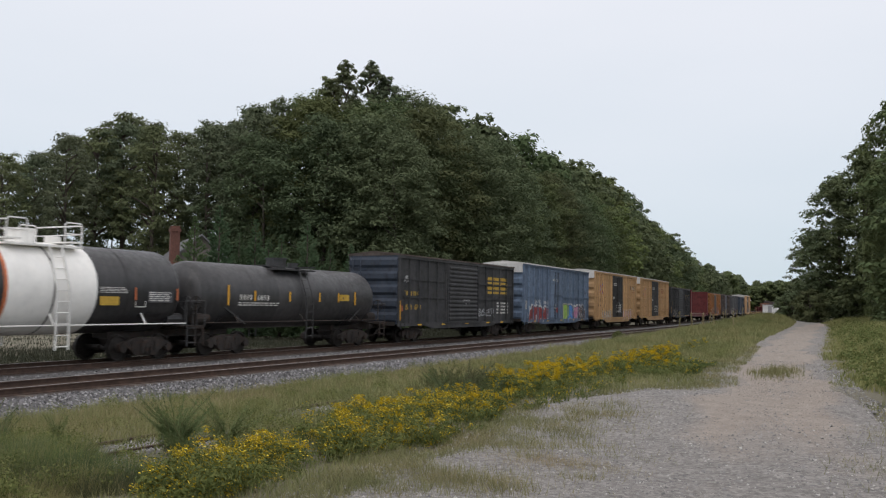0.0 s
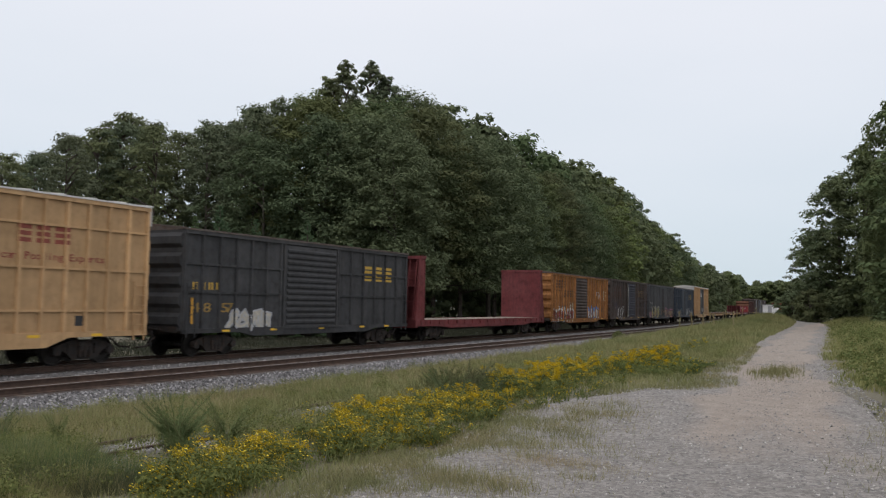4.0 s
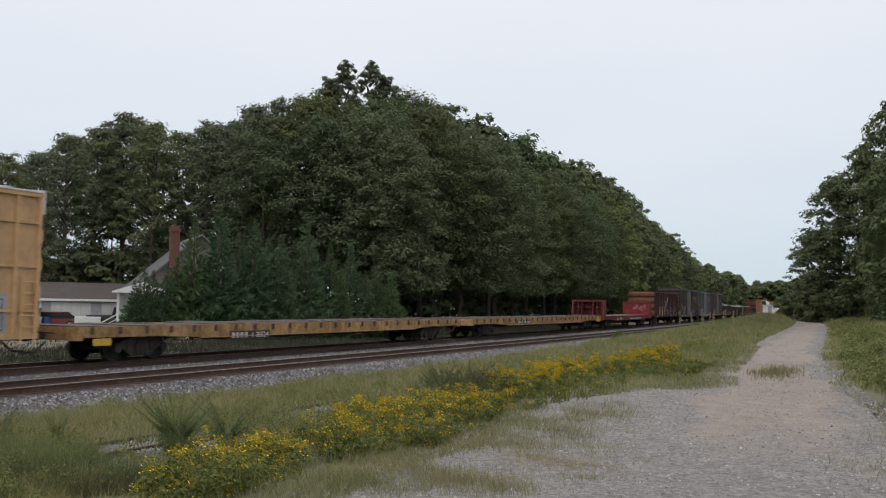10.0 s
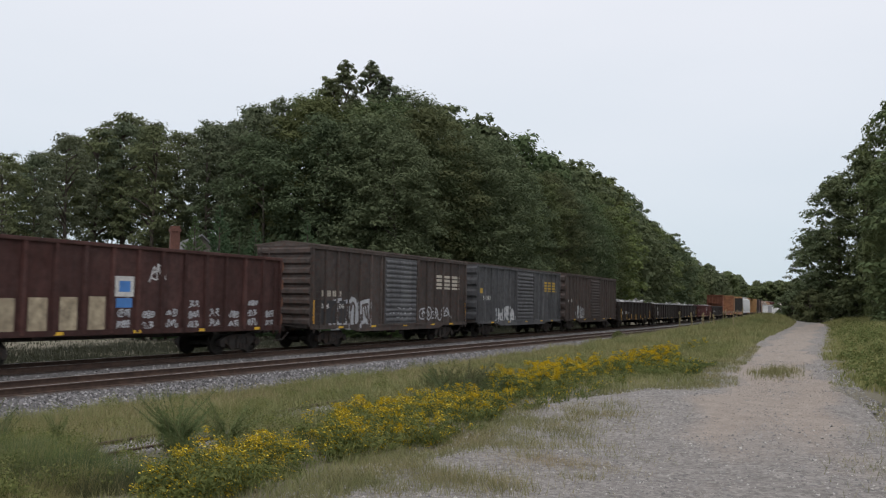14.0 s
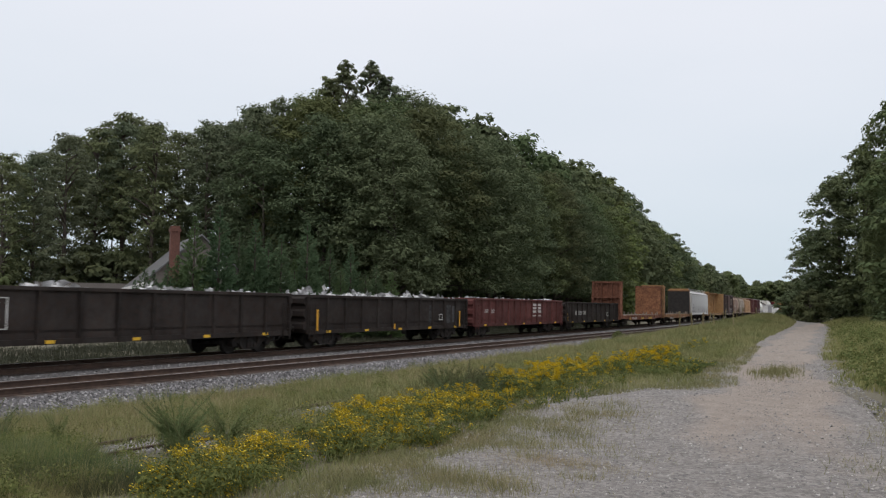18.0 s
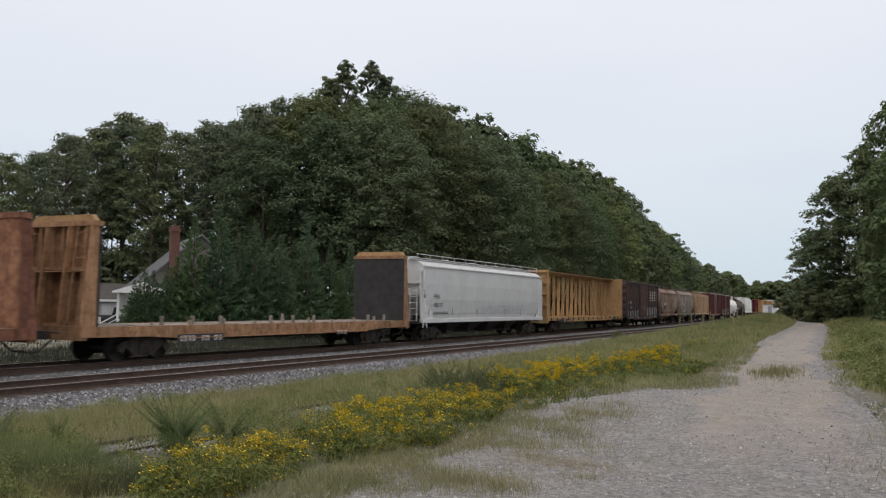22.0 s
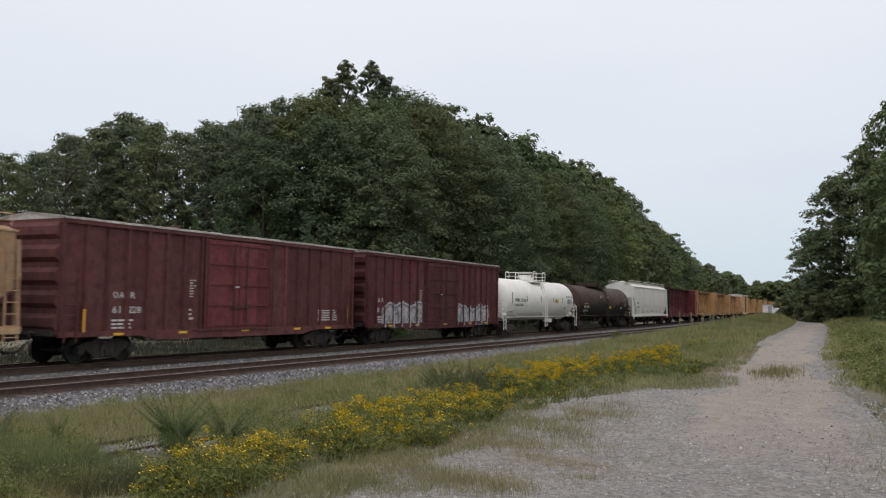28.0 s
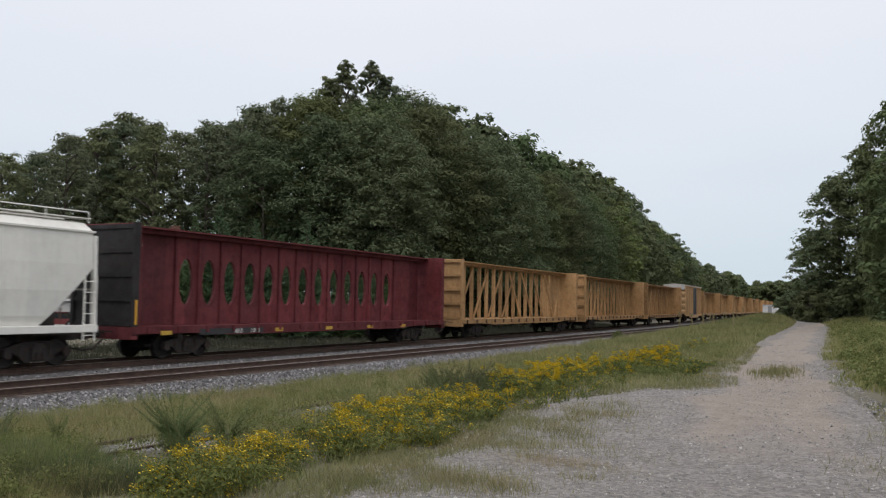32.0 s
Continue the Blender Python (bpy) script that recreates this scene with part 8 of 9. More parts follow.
spray(car, DOOR_X, -0.34, 0.71, 1.99, 2.39, [(SPRAY["white"], 0.2)], 13, letters=3, fat=0.4)
fine_print(car, 5.0, 6.9, 1.4, 2.2, LETTER_WHITE, 4, X, 5)

# 4: blue boxcar
car, ribs = boxcar(61.9, 15.4, 4.85, BLUE, BLUE, WHITE_ROOF, BLUE, "faded blue boxcar with graffiti along its foot", doors=((-2.55, 0.6),), door_style="plug", ribs=5, mid_rail=(2.62,), cap=WHITE_ROOF)
for a, b, c, d in ((-7.5, -6.9, 2.05, 2.32), (-7.5, -6.84, 1.74, 2.0), (-6.65, -6.29, 1.74, 2.0)):
    plate(car, a, b, c, d, LETTER_WHITE, X, "number_plate", "white painted number panel")
code(car, -7.42, -7.0, 2.1, 2.27, LETTER_BLACK, 2, X + 0.006)
number(car, "4734", -7.45, -6.88, 1.78, 1.96, LETTER_BLACK, X + 0.003)
number(car, "11", -6.58, -6.36, 1.78, 1.96, LETTER_BLACK, X + 0.003)
spray(car, X, -6.66, -2.7, 0.62, 1.95, [(SPRAY["white"], 0.62), (SPRAY["red"], 0.40), (SPRAY["brown"], 0.08)], 21, ribs, RISE, 5, 0.55)
spray(car, X, 0.75, 2.4, 0.62, 2.0, [(SPRAY["pale"], 0.66), (SPRAY["green"], 0.5)], 22, ribs, RISE, 1, 0.72)
spray(car, X, 2.2, 3.6, 0.62, 2.0, [(SPRAY["white"], 0.66), (SPRAY["blue"], 0.46)], 23, ribs, RISE, 1, 0.78)
spray(car, X, 3.4, 5.0, 0.62, 2.0, [(SPRAY["white"], 0.6), (SPRAY["pink"], 0.46)], 24, ribs, RISE, 1, 0.72)
spray(car, X, 4.9, 6.8, 0.62, 2.05, [(SPRAY["silver"], 0.55), (SPRAY["brown"], 0.4), (SPRAY["silver"], 0.06)], 25, ribs, RISE, 2, 0.6)
fine_print(car, -1.69, -0.37, 3.8, 3.98, LETTER_WHITE, 2, DOOR_X, 6)
plate(car, -1.35, -0.92, 1.75, 2.1, SPRAY["silver"], DOOR_X, "placard", "white card in its holder")
spray(car, X, -5.3, -4.1, 2.0, 2.45, [(SPRAY["white"], 0.14)], 26, ribs, RISE, 4, 0.5)
spray(car, X, -3.6, -2.7, 2.05, 2.35, [(SPRAY["white"], 0.14)], 27, ribs, RISE, 3, 0.5)
spray(car, X, 5.9, 7.1, 2.75, 3.5, [(SPRAY["black"], 0.14)], 28, ribs, RISE, 3, 0.5)
plate(car, -0.9, -0.55, 1.5, 1.85, SPRAY["red"], DOOR_X)

# 5, 6: tan boxcars of one kind
for s0, dr, num, g in ((79.55, (-2.15, 1.8), "504229", 1), (97.4, (-2.45, 1.4), "505866", 2)):
    car, ribs = boxcar(s0, 15.8, 5.05, TAN, BLACK_DOOR, WHITE_ROOF, TAN, "tan yellow boxcar with a black door" + (" and graffiti" if g == 1 else ""), doors=(dr,), door_style="plug", ribs=8, mid_rail=(1.65, 2.90, 4.15), cap=WHITE_ROOF, drop=0.28)
    cross_badge(car, -6.3, -5.1, 3.1, 4.0)
    number(car, "next", -7.1, -6.7, 3.62, 3.76, LETTER_BLACK, name="lettering")
    number(car, "load", -7.1, -6.7, 3.42, 3.56, LETTER_BLACK, name="lettering")
    number(car, "any", -4.6, -4.3, 3.62, 3.74, LETTER_BLACK, name="lettering")
    number(car, "road", -4.6, -4.2, 3.42, 3.54, LETTER_BLACK, name="lettering")
    number(car, "FBOX", -6.4, -5.2, 2.44, 2.68, LETTER_BLACK, name="lettering")
    number(car, num, -6.8, -4.6, 1.98, 2.2, LETTER_BLACK)
    plate(car, dr[0] + 0.3, dr[0] + 0.8, 2.7, 2.95, LETTER_WHITE, DOOR_X)
    fine_print(car, dr[0] + 0.5, dr[0] + 1.8, 3.9, 4.2, LETTER_WHITE, 2, DOOR_X, 7)
    fine_print(car, dr[0] + 1.5, dr[0] + 3.2, 1.4, 2.2, LETTER_WHITE, 4, DOOR_X, 8)
    plate(car, 5.15, 5.6, 1.2, 1.5, LETTER_BLACK)
    if g == 1:
        plate(car, 5.4, 7.1, 3.66, 4.03, LETTER_BLACK)
        code(car, 5.6, 7.0, 3.72, 3.97, LETTER_WHITE, 3, X + 0.006)
        fine_print(car, 5.6, 7.1, 3.2, 3.5, LETTER_RED, 2, X, 9)
        spray(car, X, -5.35, -2.4, 0.62, 1.66, [(SPRAY["pale"], 0.5), (SPRAY["silver"], 0.4)], 31, ribs, RISE, 5, 0.5)
        spray(car, X, 1.95, 6.04, 0.66, 1.66, [(SPRAY["white"], 0.6), (SPRAY["rose"], 0.6)], 32, ribs, RISE, 5, 0.7)
        spray(car, DOOR_X, -0.3, 1.3, 1.2, 2.6, [(SPRAY["white"], 0.1)], 33, letters=4, fat=0.4)
    else:
        emblem(car, 3.04, 4.89, 3.6, 4.1, LETTER_RED, underline=False)
        number(car, "Railcar Pooling Experts", 1.86, 6.16, 3.12, 3.34, LETTER_RED, name="slogan")

# 7: dark grey boxcar
car, ribs = boxcar(114.75, 15.7, 4.5, CHARCOAL, CHARCOAL, DARK_ROOF, CHARCOAL, "dark grey boxcar with yellow lettering and peeling paint", doors=((-2.2, 1.5),), ribs=6, mid_rail=(2.3, 3.3))
code(car, -7.4, -5.8, 2.4, 2.66, LETTER_YELLOW)
number(car, "48 57", -7.3, -4.95, 1.6, 1.95, DIM_YELLOW)
emblem(car, 3.78, 6.51, 3.03, 3.71, LETTER_YELLOW)
spray(car, X, -5.54, -2.9, 0.75, 1.79, [(SPRAY["silver"], 0.5), (CREAM_LETTER, 0.2)], 35, ribs, RISE, 4, 0.5)
tape(car, -7.45, 1.2, 2.1, X + RISE + 0.01)

# 8: red bulkhead flat car
car = flatcar(133.4, 19.6, OXIDE, GREY_TIMBER, "dark red bulkhead flat car, empty", bulk=OXIDE, bulk_h=4.5, name="bulkhead_flatcar")

# 9: orange boxcar
car, ribs = boxcar(152.8, 15.7, 4.45, ORANGE_BOX, SOOT_DOOR, DARK_ROOF, ORANGE_BOX, "weathered orange boxcar covered in graffiti", doors=((-2.0, 1.25),), ribs=8)
emblem(car, -6.91, -4.65, 3.35, 3.95, BROWN_LETTER, count=4, underline=False, slant=0.35)
emblem(car, -5.25, -2.72, 2.70, 3.2, BROWN_LETTER, count=3, underline=False, slant=0.35)
plate(car, -7.1, -5.4, 3.14, 3.2, BROWN_LETTER)
plate(car, -7.15, -7.05, 2.7, 3.2, BROWN_LETTER)
for a, b, t in ((-6.27, -5.55, "32"), (-5.41, -4.38, "466")):
    plate(car, a, b, 1.75, 2.02, LETTER_BLACK, X, "number_plate", "black painted number panel")
    number(car, t, a + 0.08, b - 0.08, 1.79, 1.98, LETTER_WHITE, X + 0.003)
spray(car, X, -7.7, -2.4, 0.72, 1.72, [(SPRAY["white"], 0.62), (SPRAY["black"], 0.34), (SPRAY["red"], 0.16)], 41, ribs, RISE, 8, 0.5)
spray(car, X, -3.9, -2.5, 0.9, 2.4, [(SPRAY["pale"], 0.3), (SPRAY["brown"], 0.12)], 42, ribs, RISE, 2, 0.4)
spray(car, X, 1.6, 4.81, 0.92, 1.91, [(SPRAY["blue"], 0.72), (SPRAY["white"], 0.34)], 43, ribs, RISE, 5, 0.5)
spray(car, X, 4.19, 5.55, 2.16, 3.47, [(SPRAY["silver"], 0.16)], 44, ribs, RISE, 1, 0.5)
spray(car, X, 6.2, 7.4, 2.2, 3.6, [(SPRAY["pale"], 0.14)], 45, ribs, RISE, 2, 0.4)
plate(car, 5.95, 6.4, 1.48, 1.86, LETTER_BLACK)

# 10: boxcar with its door ajar
car, ribs = boxcar(169.5, 15.4, 4.5, GREY_BROWN, GREY_BLUE_DOOR, DARK_ROOF, GREY_BROWN, "grey-brown boxcar with its blue door partly open", doors=((-1.1, 2.0),), ribs=8, mid_rail=(1.9, 2.7, 3.5), gap=(-1.95, -1.05))
part("door_edge", Geo().box(DOOR_X - 0.02, DOOR_X + 0.01, -1.1, -1.04, 1.0, 4.2), CREAM_LETTER, car, "pale worn door edge")
for k in range(5):
    plate(car, -7.1 + 0.72 * k + 0.1, -7.1 + 0.72 * k + 0.6, 2.75, 3.9, RUST_PANEL, X, "faded_panel", "faded orange paint")
for k in range(2):
    plate(car, 2.6 + 0.75 * k, 3.1 + 0.75 * k, 2.9, 3.9, RUST_PANEL, X, "faded_panel", "faded orange paint")
emblem(car, 3.91, 6.28, 3.0, 3.67, DIM_YELLOW)
for a, b, t in ((-6.17, -5.52, "75"), (-5.45, -4.78, "58")):
    plate(car, a, b, 1.75, 2.3, NAVY_PLATE, X + 0.004, "number_plate", "navy blue number panel")
    number(car, t, a + 0.1, b - 0.1, 1.85, 2.1, LETTER_WHITE, X + 0.008)
spray(car, X, -5.33, -2.5, 0.75, 2.17, [(SPRAY["white"], 0.14)], 51, ribs, RISE, 4, 0.6)
plate(car, 6.6, 7.2, 1.3, 2.4, NAVY_PLATE)

# 11: slate grey boxcar
car, ribs = boxcar(186.0, 15.6, 4.5, SLATE, SLATE, DARK_ROOF, SLATE, "slate grey boxcar with orange and pink graffiti", doors=((-1.4, 1.65),), door_style="plug", ribs=7, end_waves=9)
code(car, -6.97, -5.23, 2.33, 2.57, LETTER_WHITE)
number(car, "417", -6.95, -6.1, 1.85, 2.05, LETTER_WHITE)
emblem(car, 4.0, 7.07, 3.06, 3.66, CHARCOAL, underline=False)
spray(car, X, -7.4, -5.6, 0.8, 1.5, [(SPRAY["pink"], 0.9)], 60, ribs, RISE, 4, 0.6)
spray(car, X, -6.04, -1.6, 0.7, 2.1, [(SPRAY["pale"], 0.4), (SPRAY["orange"], 0.28), (SPRAY["green"], 0.1)], 61, ribs, RISE, 5, 0.45)
spray(car, X, 1.9, 7.4, 0.72, 1.8, [(SPRAY["pink"], 0.7), (SPRAY["orange"], 0.35), (SPRAY["pale"], 0.12)], 62, ribs, RISE, 7, 0.5)
spray(car, DOOR_X, -1.1, 1.5, 1.1, 1.8, [(SPRAY["orange"], 0.25), (SPRAY["black"], 0.1)], 63, letters=4, fat=0.5)

# 12: dark blue boxcar
car, ribs = boxcar(202.9, 15.8, 4.5, DARK_BLUE, DARK_BLUE, DARK_ROOF, DARK_BLUE, "dark blue boxcar with pale graffiti", doors=((-2.6, 0.6),), door_style="plug", ribs=6, mid_rail=(3.4,))
code(car, -7.5, -6.3, 2.21, 2.45, LETTER_YELLOW)
number(car, "13 73 87", -7.5, -5.59, 1.72, 2.0, LETTER_YELLOW)
emblem(car, 3.41, 5.75, 3.07, 3.75, LETTER_YELLOW)
plate(car, -7.75, -7.5, 2.5, 2.75, ORANGE_PLATE)
plate(car, -7.75, -7.4, 1.18, 1.43, LETTER_YELLOW)
spray(car, X, -6.12, -3.0, 0.7, 1.77, [(SPRAY["ash"], 0.5), (SPRAY["silver"], 0.35)], 71, ribs, RISE, 5, 0.5)
spray(car, X, 0.9, 4.2, 0.7, 1.86, [(SPRAY["ash"], 0.42), (SPRAY["silver"], 0.3)], 72, ribs, RISE, 5, 0.5)
spray(car, X, 4.3, 7.4, 0.8, 1.7, [(SPRAY["silver"], 0.25)], 73, ribs, RISE, 5, 0.4)
plate(car, -3.2, -2.75, 0.9, 2.0, SPRAY["teal"])

# 13: tan boxcar
car, ribs = boxcar(220.0, 15.6, 5.05, TAN, BLACK_DOOR, WHITE_ROOF, TAN, "tan yellow boxcar with a black door and scrawled graffiti", doors=((-2.15, 1.75),), door_style="plug", ribs=8, mid_rail=(1.65, 2.90, 4.15), cap=WHITE_ROOF, drop=0.28)
cross_badge(car, -6.4, -5.0, 3.05, 4.0, ORANGE_PLATE, SPRAY["silver"])
number(car, "next", -7.2, -6.8, 3.62, 3.76, LETTER_RED, name="lettering")
number(car, "road", -4.6, -4.2, 3.42, 3.54, LETTER_RED, name="lettering")
number(car, "FBOX", -7.2, -5.9, 2.44, 2.70, LETTER_BLACK, name="lettering")
spray(car, X, -7.2, -3.3, 0.7, 2.9, [(SPRAY["brown"], 0.05)], 81, ribs, RISE, 7, 0.7)
spray(car, X, -5.4, -2.5, 0.7, 1.6, [(SPRAY["brown"], 0.3), (SPRAY["pale"], 0.12)], 82, ribs, RISE, 5, 0.4)
plate(car, 3.55, 6.15, 3.57, 4.11, LETTER_BLACK)
code(car, 3.8, 5.95, 3.66, 4.02, LETTER_WHITE, 3, X + 0.006)
number(car, "Railcar Pooling", 3.16, 6.34, 3.08, 3.32, LETTER_RED, name="slogan")
spray(car, X, 1.95, 6.75, 0.72, 2.2, [(SPRAY["ash"], 0.5), (SPRAY["silver"], 0.32), (SPRAY["black"], 0.06)], 83, ribs, RISE, 6, 0.45)
spray(car, DOOR_X, -0.8, 1.0, 1.1, 2.1, [(SPRAY["white"], 0.3)], 84, letters=3, fat=0.4)
fine_print(car, -1.8, -0.2, 3.6, 4.2, LETTER_WHITE, 3, DOOR_X, 12)

# 14, 15: empty flat cars
car = flatcar(242.25, 26.3, FLAT_YELLOW, OLD_TIMBER, "empty worn yellow flat car with a bleached timber deck", pockets=24, ragged=True)
plate(car, -6.35, -4.0, 0.60, 0.90, LETTER_BLACK, 1.481)
number(car, "136524", -5.1, -4.1, 0.65, 0.85, LETTER_WHITE, 1.486)
code(car, -6.25, -5.3, 0.65, 0.85, LETTER_WHITE, 4, 1.487)
plate(car, -12.55, -11.85, 0.58, 0.8, LETTER_YELLOW, 1.481)
car = flatcar(270.95, 27.5, FLAT_YELLOW, OLD_TIMBER, "long empty yellow flat car with a bleached timber deck", pockets=26, ragged=True)
plate(car, -6.5, -4.0, 0.78, 1.0, LETTER_BLACK, 1.481)
number(car, "142084", -5.4, -4.1, 0.8, 0.97, LETTER_WHITE, 1.483)
code(car, -6.4, -5.5, 0.8, 0.97, LETTER_WHITE, 4, 1.487)
plate(car, 12.4, 13.6, 0.7, 1.1, LETTER_YELLOW, 1.481)

# 16: red bulkhead flat car
car = flatcar(296.0, 20.6, OXIDE, GREY_TIMBER, "dark red bulkhead flat car with low ends", bulk=OXIDE, face=RED_BULK, bulk_h=2.55, belly=0.42, name="bulkhead_flatcar", pockets=16)
number(car, "62043", -4.6, -3.2, 0.78, 1.0, LETTER_WHITE, 1.483)
scrawl = Geo()                 # a thin scrawl on the inner face of the far bulkhead
for k, glyph in enumerate((GLYPHS[3], GLYPHS[1], GLYPHS[6], GLYPHS[4])):
    for pts in glyph:
        for piece in rounded(smooth([(-0.35 + 0.36 * k + 0.42 * u, 1.62 + 0.12 * (k % 2) + 0.5 * v) for u, v in pts]), 0.05):
            scrawl.poly([(u, 9.295, v) for u, v in piece], [tuple(range(len(piece)))])
part("graffiti", scrawl, SPRAY["silver"], car, "pale scrawled graffiti")
number(car, "LW", -5.3, -4.8, 0.78, 1.0, LETTER_WHITE, 1.483, "lettering")
fine_print(car, 0.0, 5.0, 0.75, 0.95, LETTER_WHITE, 1, 1.481, 13)

# 17: high gondola
car = gondola(315.7, 14.9, 3.75, BROWN_GON, "high-sided brown gondola with a rusty tan end", ribs=15, end_mat=RUSTY_TAN, sill=0.95)
plate(car, -7.35, -7.18, 0.95, 3.7, RUSTY_TAN, 1.51, "corner_post", "rusty tan corner")
plate(car, -7.0, -6.35, 2.05, 2.58, LETTER_BLACK, 1.425, "number_plate", "black painted number panel")
number(car, "SSEX", -6.95, -6.45, 2.36, 2.52, LETTER_WHITE, 1.431, "lettering")
number(car, "300119", -6.95, -6.4, 2.1, 2.26, LETTER_WHITE, 1.431)
for k, y in enumerate((-4.72, -3.67, -2.62, -1.58)):
    plate(car, y - 0.31, y + 0.31, 0.98, 2.0 + 0.03 * k, CREAM_PATCH, 1.422, "primer_patch", "cream primer patch")
plate(car, -0.92, -0.15, 2.1, 2.75, LETTER_WHITE, 1.424)
plate(car, -0.85, -0.2, 1.75, 2.05, SPRAY["blue"], 1.424)
plate(car, -0.75, -0.3, 2.25, 2.6, SPRAY["blue"], 1.43)
for k in range(9):
    y = -0.53 + 1.047 * (k - 1)
    if y < -0.9:
        continue
    for row in range(2 + (k % 3 == 1)):
        z = 1.0 + 0.36 * row + 0.06 * (k % 2)
        spray(car, 1.42, y - 0.26, min(7.2, y + 0.26), z, z + 0.32, [(SPRAY["silver"], 0.16)], 90 + k + 20 * row, letters=2 + (k + row) % 2, fat=0.5)
spray(car, 1.42, -6.9, -5.9, 1.2, 1.8, [(SPRAY["silver"], 0.2)], 99, letters=3, fat=0.4)
spray(car, 1.42, 0.5, 1.2, 2.4, 3.35, [(SPRAY["white"], 0.1)], 100, letters=2, fat=0.5)

# 18 to 20: old boxcars
car, ribs = boxcar(332.85, 15.3, 4.45, GREY_BROWN, SLATE, DARK_ROOF, GREY_BROWN, "grey-brown boxcar with pale lettering and graffiti", doors=((-1.7, 1.6),), ribs=6, end_waves=8)
code(car, -6.9, -5.24, 2.27, 2.52, CREAM_LETTER)
plate(car, -7.0, -4.95, 1.1, 2.09, LETTER_BLACK, X, "number_plate", "black painted number panel")
number(car, "141", -6.9, -6.25, 1.75, 1.97, LETTER_WHITE, X + 0.003)
number(car, "406", -5.75, -5.1, 1.75, 1.97, LETTER_WHITE, X + 0.003)
emblem(car, 3.77, 6.77, 2.82, 3.57, CREAM_LETTER)
spray(car, X, -6.2, -3.0, 0.72, 2.18, [(SPRAY["silver"], 0.46), (GREY_BROWN, 0.26)], 111, ribs, RISE, 4, 0.4)
spray(car, X, 1.95, 5.66, 1.0, 1.95, [(SPRAY["silver"], 0.2)], 112, ribs, RISE, 5, 0.5)
spray(car, DOOR_X, -1.2, 1.2, 1.2, 1.9, [(SPRAY["silver"], 0.12)], 113, letters=4, fat=0.4)
tape(car, -7.55, 1.1, 2.1, X + RISE + 0.01)
tape(car, 7.5, 1.1, 2.1, X + RISE + 0.01)
car, ribs = boxcar(349.9, 15.4, 4.45, SLATE, SLATE, DARK_ROOF, SLATE, "slate grey boxcar with yellow lettering and pale graffiti", doors=((-1.35, 1.8),), ribs=6)
emblem(car, 4.2, 6.8, 3.0, 3.7, LETTER_YELLOW)
code(car, -7.0, -5.4, 2.3, 2.55, LETTER_WHITE)
spray(car, X, -4.97, -1.7, 0.75, 1.96, [(SPRAY["silver"], 0.5), (SPRAY["white"], 0.15)], 121, ribs, RISE, 4, 0.5)
plate(car, -7.3, -6.9, 2.7, 3.0, LETTER_YELLOW)
car, ribs = boxcar(366.7, 15.2, 4.5, GREY_BROWN, GREY_BROWN, DARK_ROOF, GREY_BROWN, "dusty grey-brown boxcar with a corrugated door", doors=((-0.9, 2.0),), ribs=7)
spray(car, X, -4.9, -2.6, 0.8, 2.0, [(SPRAY["silver"], 0.6)], 125, ribs, RISE, 3, 0.5)
code(car, -7.0, -5.4, 2.3, 2.55, LETTER_WHITE)

# 21 to 25: gondolas
car = gondola(382.9, 15.6, 2.48, BLACK_GON, "black gondola heaped with pale scrap", SCRAP, ribs=12, sill=0.74, load_h=0.62)
number(car, "246531", -5.05, -3.4, 1.3, 1.55, LETTER_WHITE, 1.424)
code(car, -6.1, -5.5, 1.3, 1.55, LETTER_WHITE, 3, 1.424)
for y, a, b in ((-6.57, 0.9, 1.78), (-4.22, 0.8, 1.29), (-2.2, 0.8, 1.27), (-0.2, 0.8, 1.27), (2.0, 0.8, 1.27), (4.2, 0.8, 1.2), (6.6, 0.85, 1.7)):
    tape(car, y, a, b, 1.51, 0.12)
car = gondola(400.0, 16.2, 2.35, BLACK_GON, "black gondola with a low load of scrap", SCRAP, ribs=12, sill=0.72, load_h=0.42)
for a, b, c, d in ((-6.2, -4.6, 2.0, 2.03), (-6.2, -4.6, 1.13, 1.16), (-6.2, -6.15, 1.13, 2.03), (-4.65, -4.6, 1.13, 2.03)):
    plate(car, a, b, c, d, LETTER_WHITE, 1.424)
code(car, -6.0, -4.8, 1.65, 1.88, LETTER_WHITE, 3, 1.424)
code(car, -6.0, -4.8, 1.28, 1.5, LETTER_WHITE, 5, 1.424)
car = gondola(417.1, 15.8, 2.32, BLACK_GON, "black gondola heaped with pale flattened scrap", SCRAP, ribs=12, sill=0.72, load_h=0.6)
for y, a, b in ((-7.2, 0.8, 1.7), (-0.6, 0.75, 1.0), (6.8, 0.75, 1.63)):
    tape(car, y, a, b, 1.51, 0.13)
for a, b, c, d in ((4.4, 4.8, 1.43, 1.46), (4.4, 4.8, 1.14, 1.17), (4.4, 4.43, 1.14, 1.46), (4.77, 4.8, 1.14, 1.46)):
    plate(car, a, b, c, d, LETTER_WHITE, 1.424)
for a, b, c, d in ((5.3, 5.8, 0.95, 1.95), (6.0, 6.35, 1.0, 1.9), (3.2, 3.75, 1.0, 1.95)):
    plate(car, a, b, c, d, SCUFFED, 1.423)
car = gondola(434.2, 16.4, 2.40, MAROON, "maroon gondola with pale scrap just above its rim", SCRAP, ribs=16, sill=0.74, load_h=0.36)
number(car, "188", -6.6, -6.0, 1.5, 1.75, LETTER_WHITE, 1.424)
number(car, "262", -5.6, -5.0, 1.5, 1.75, LETTER_WHITE, 1.424)
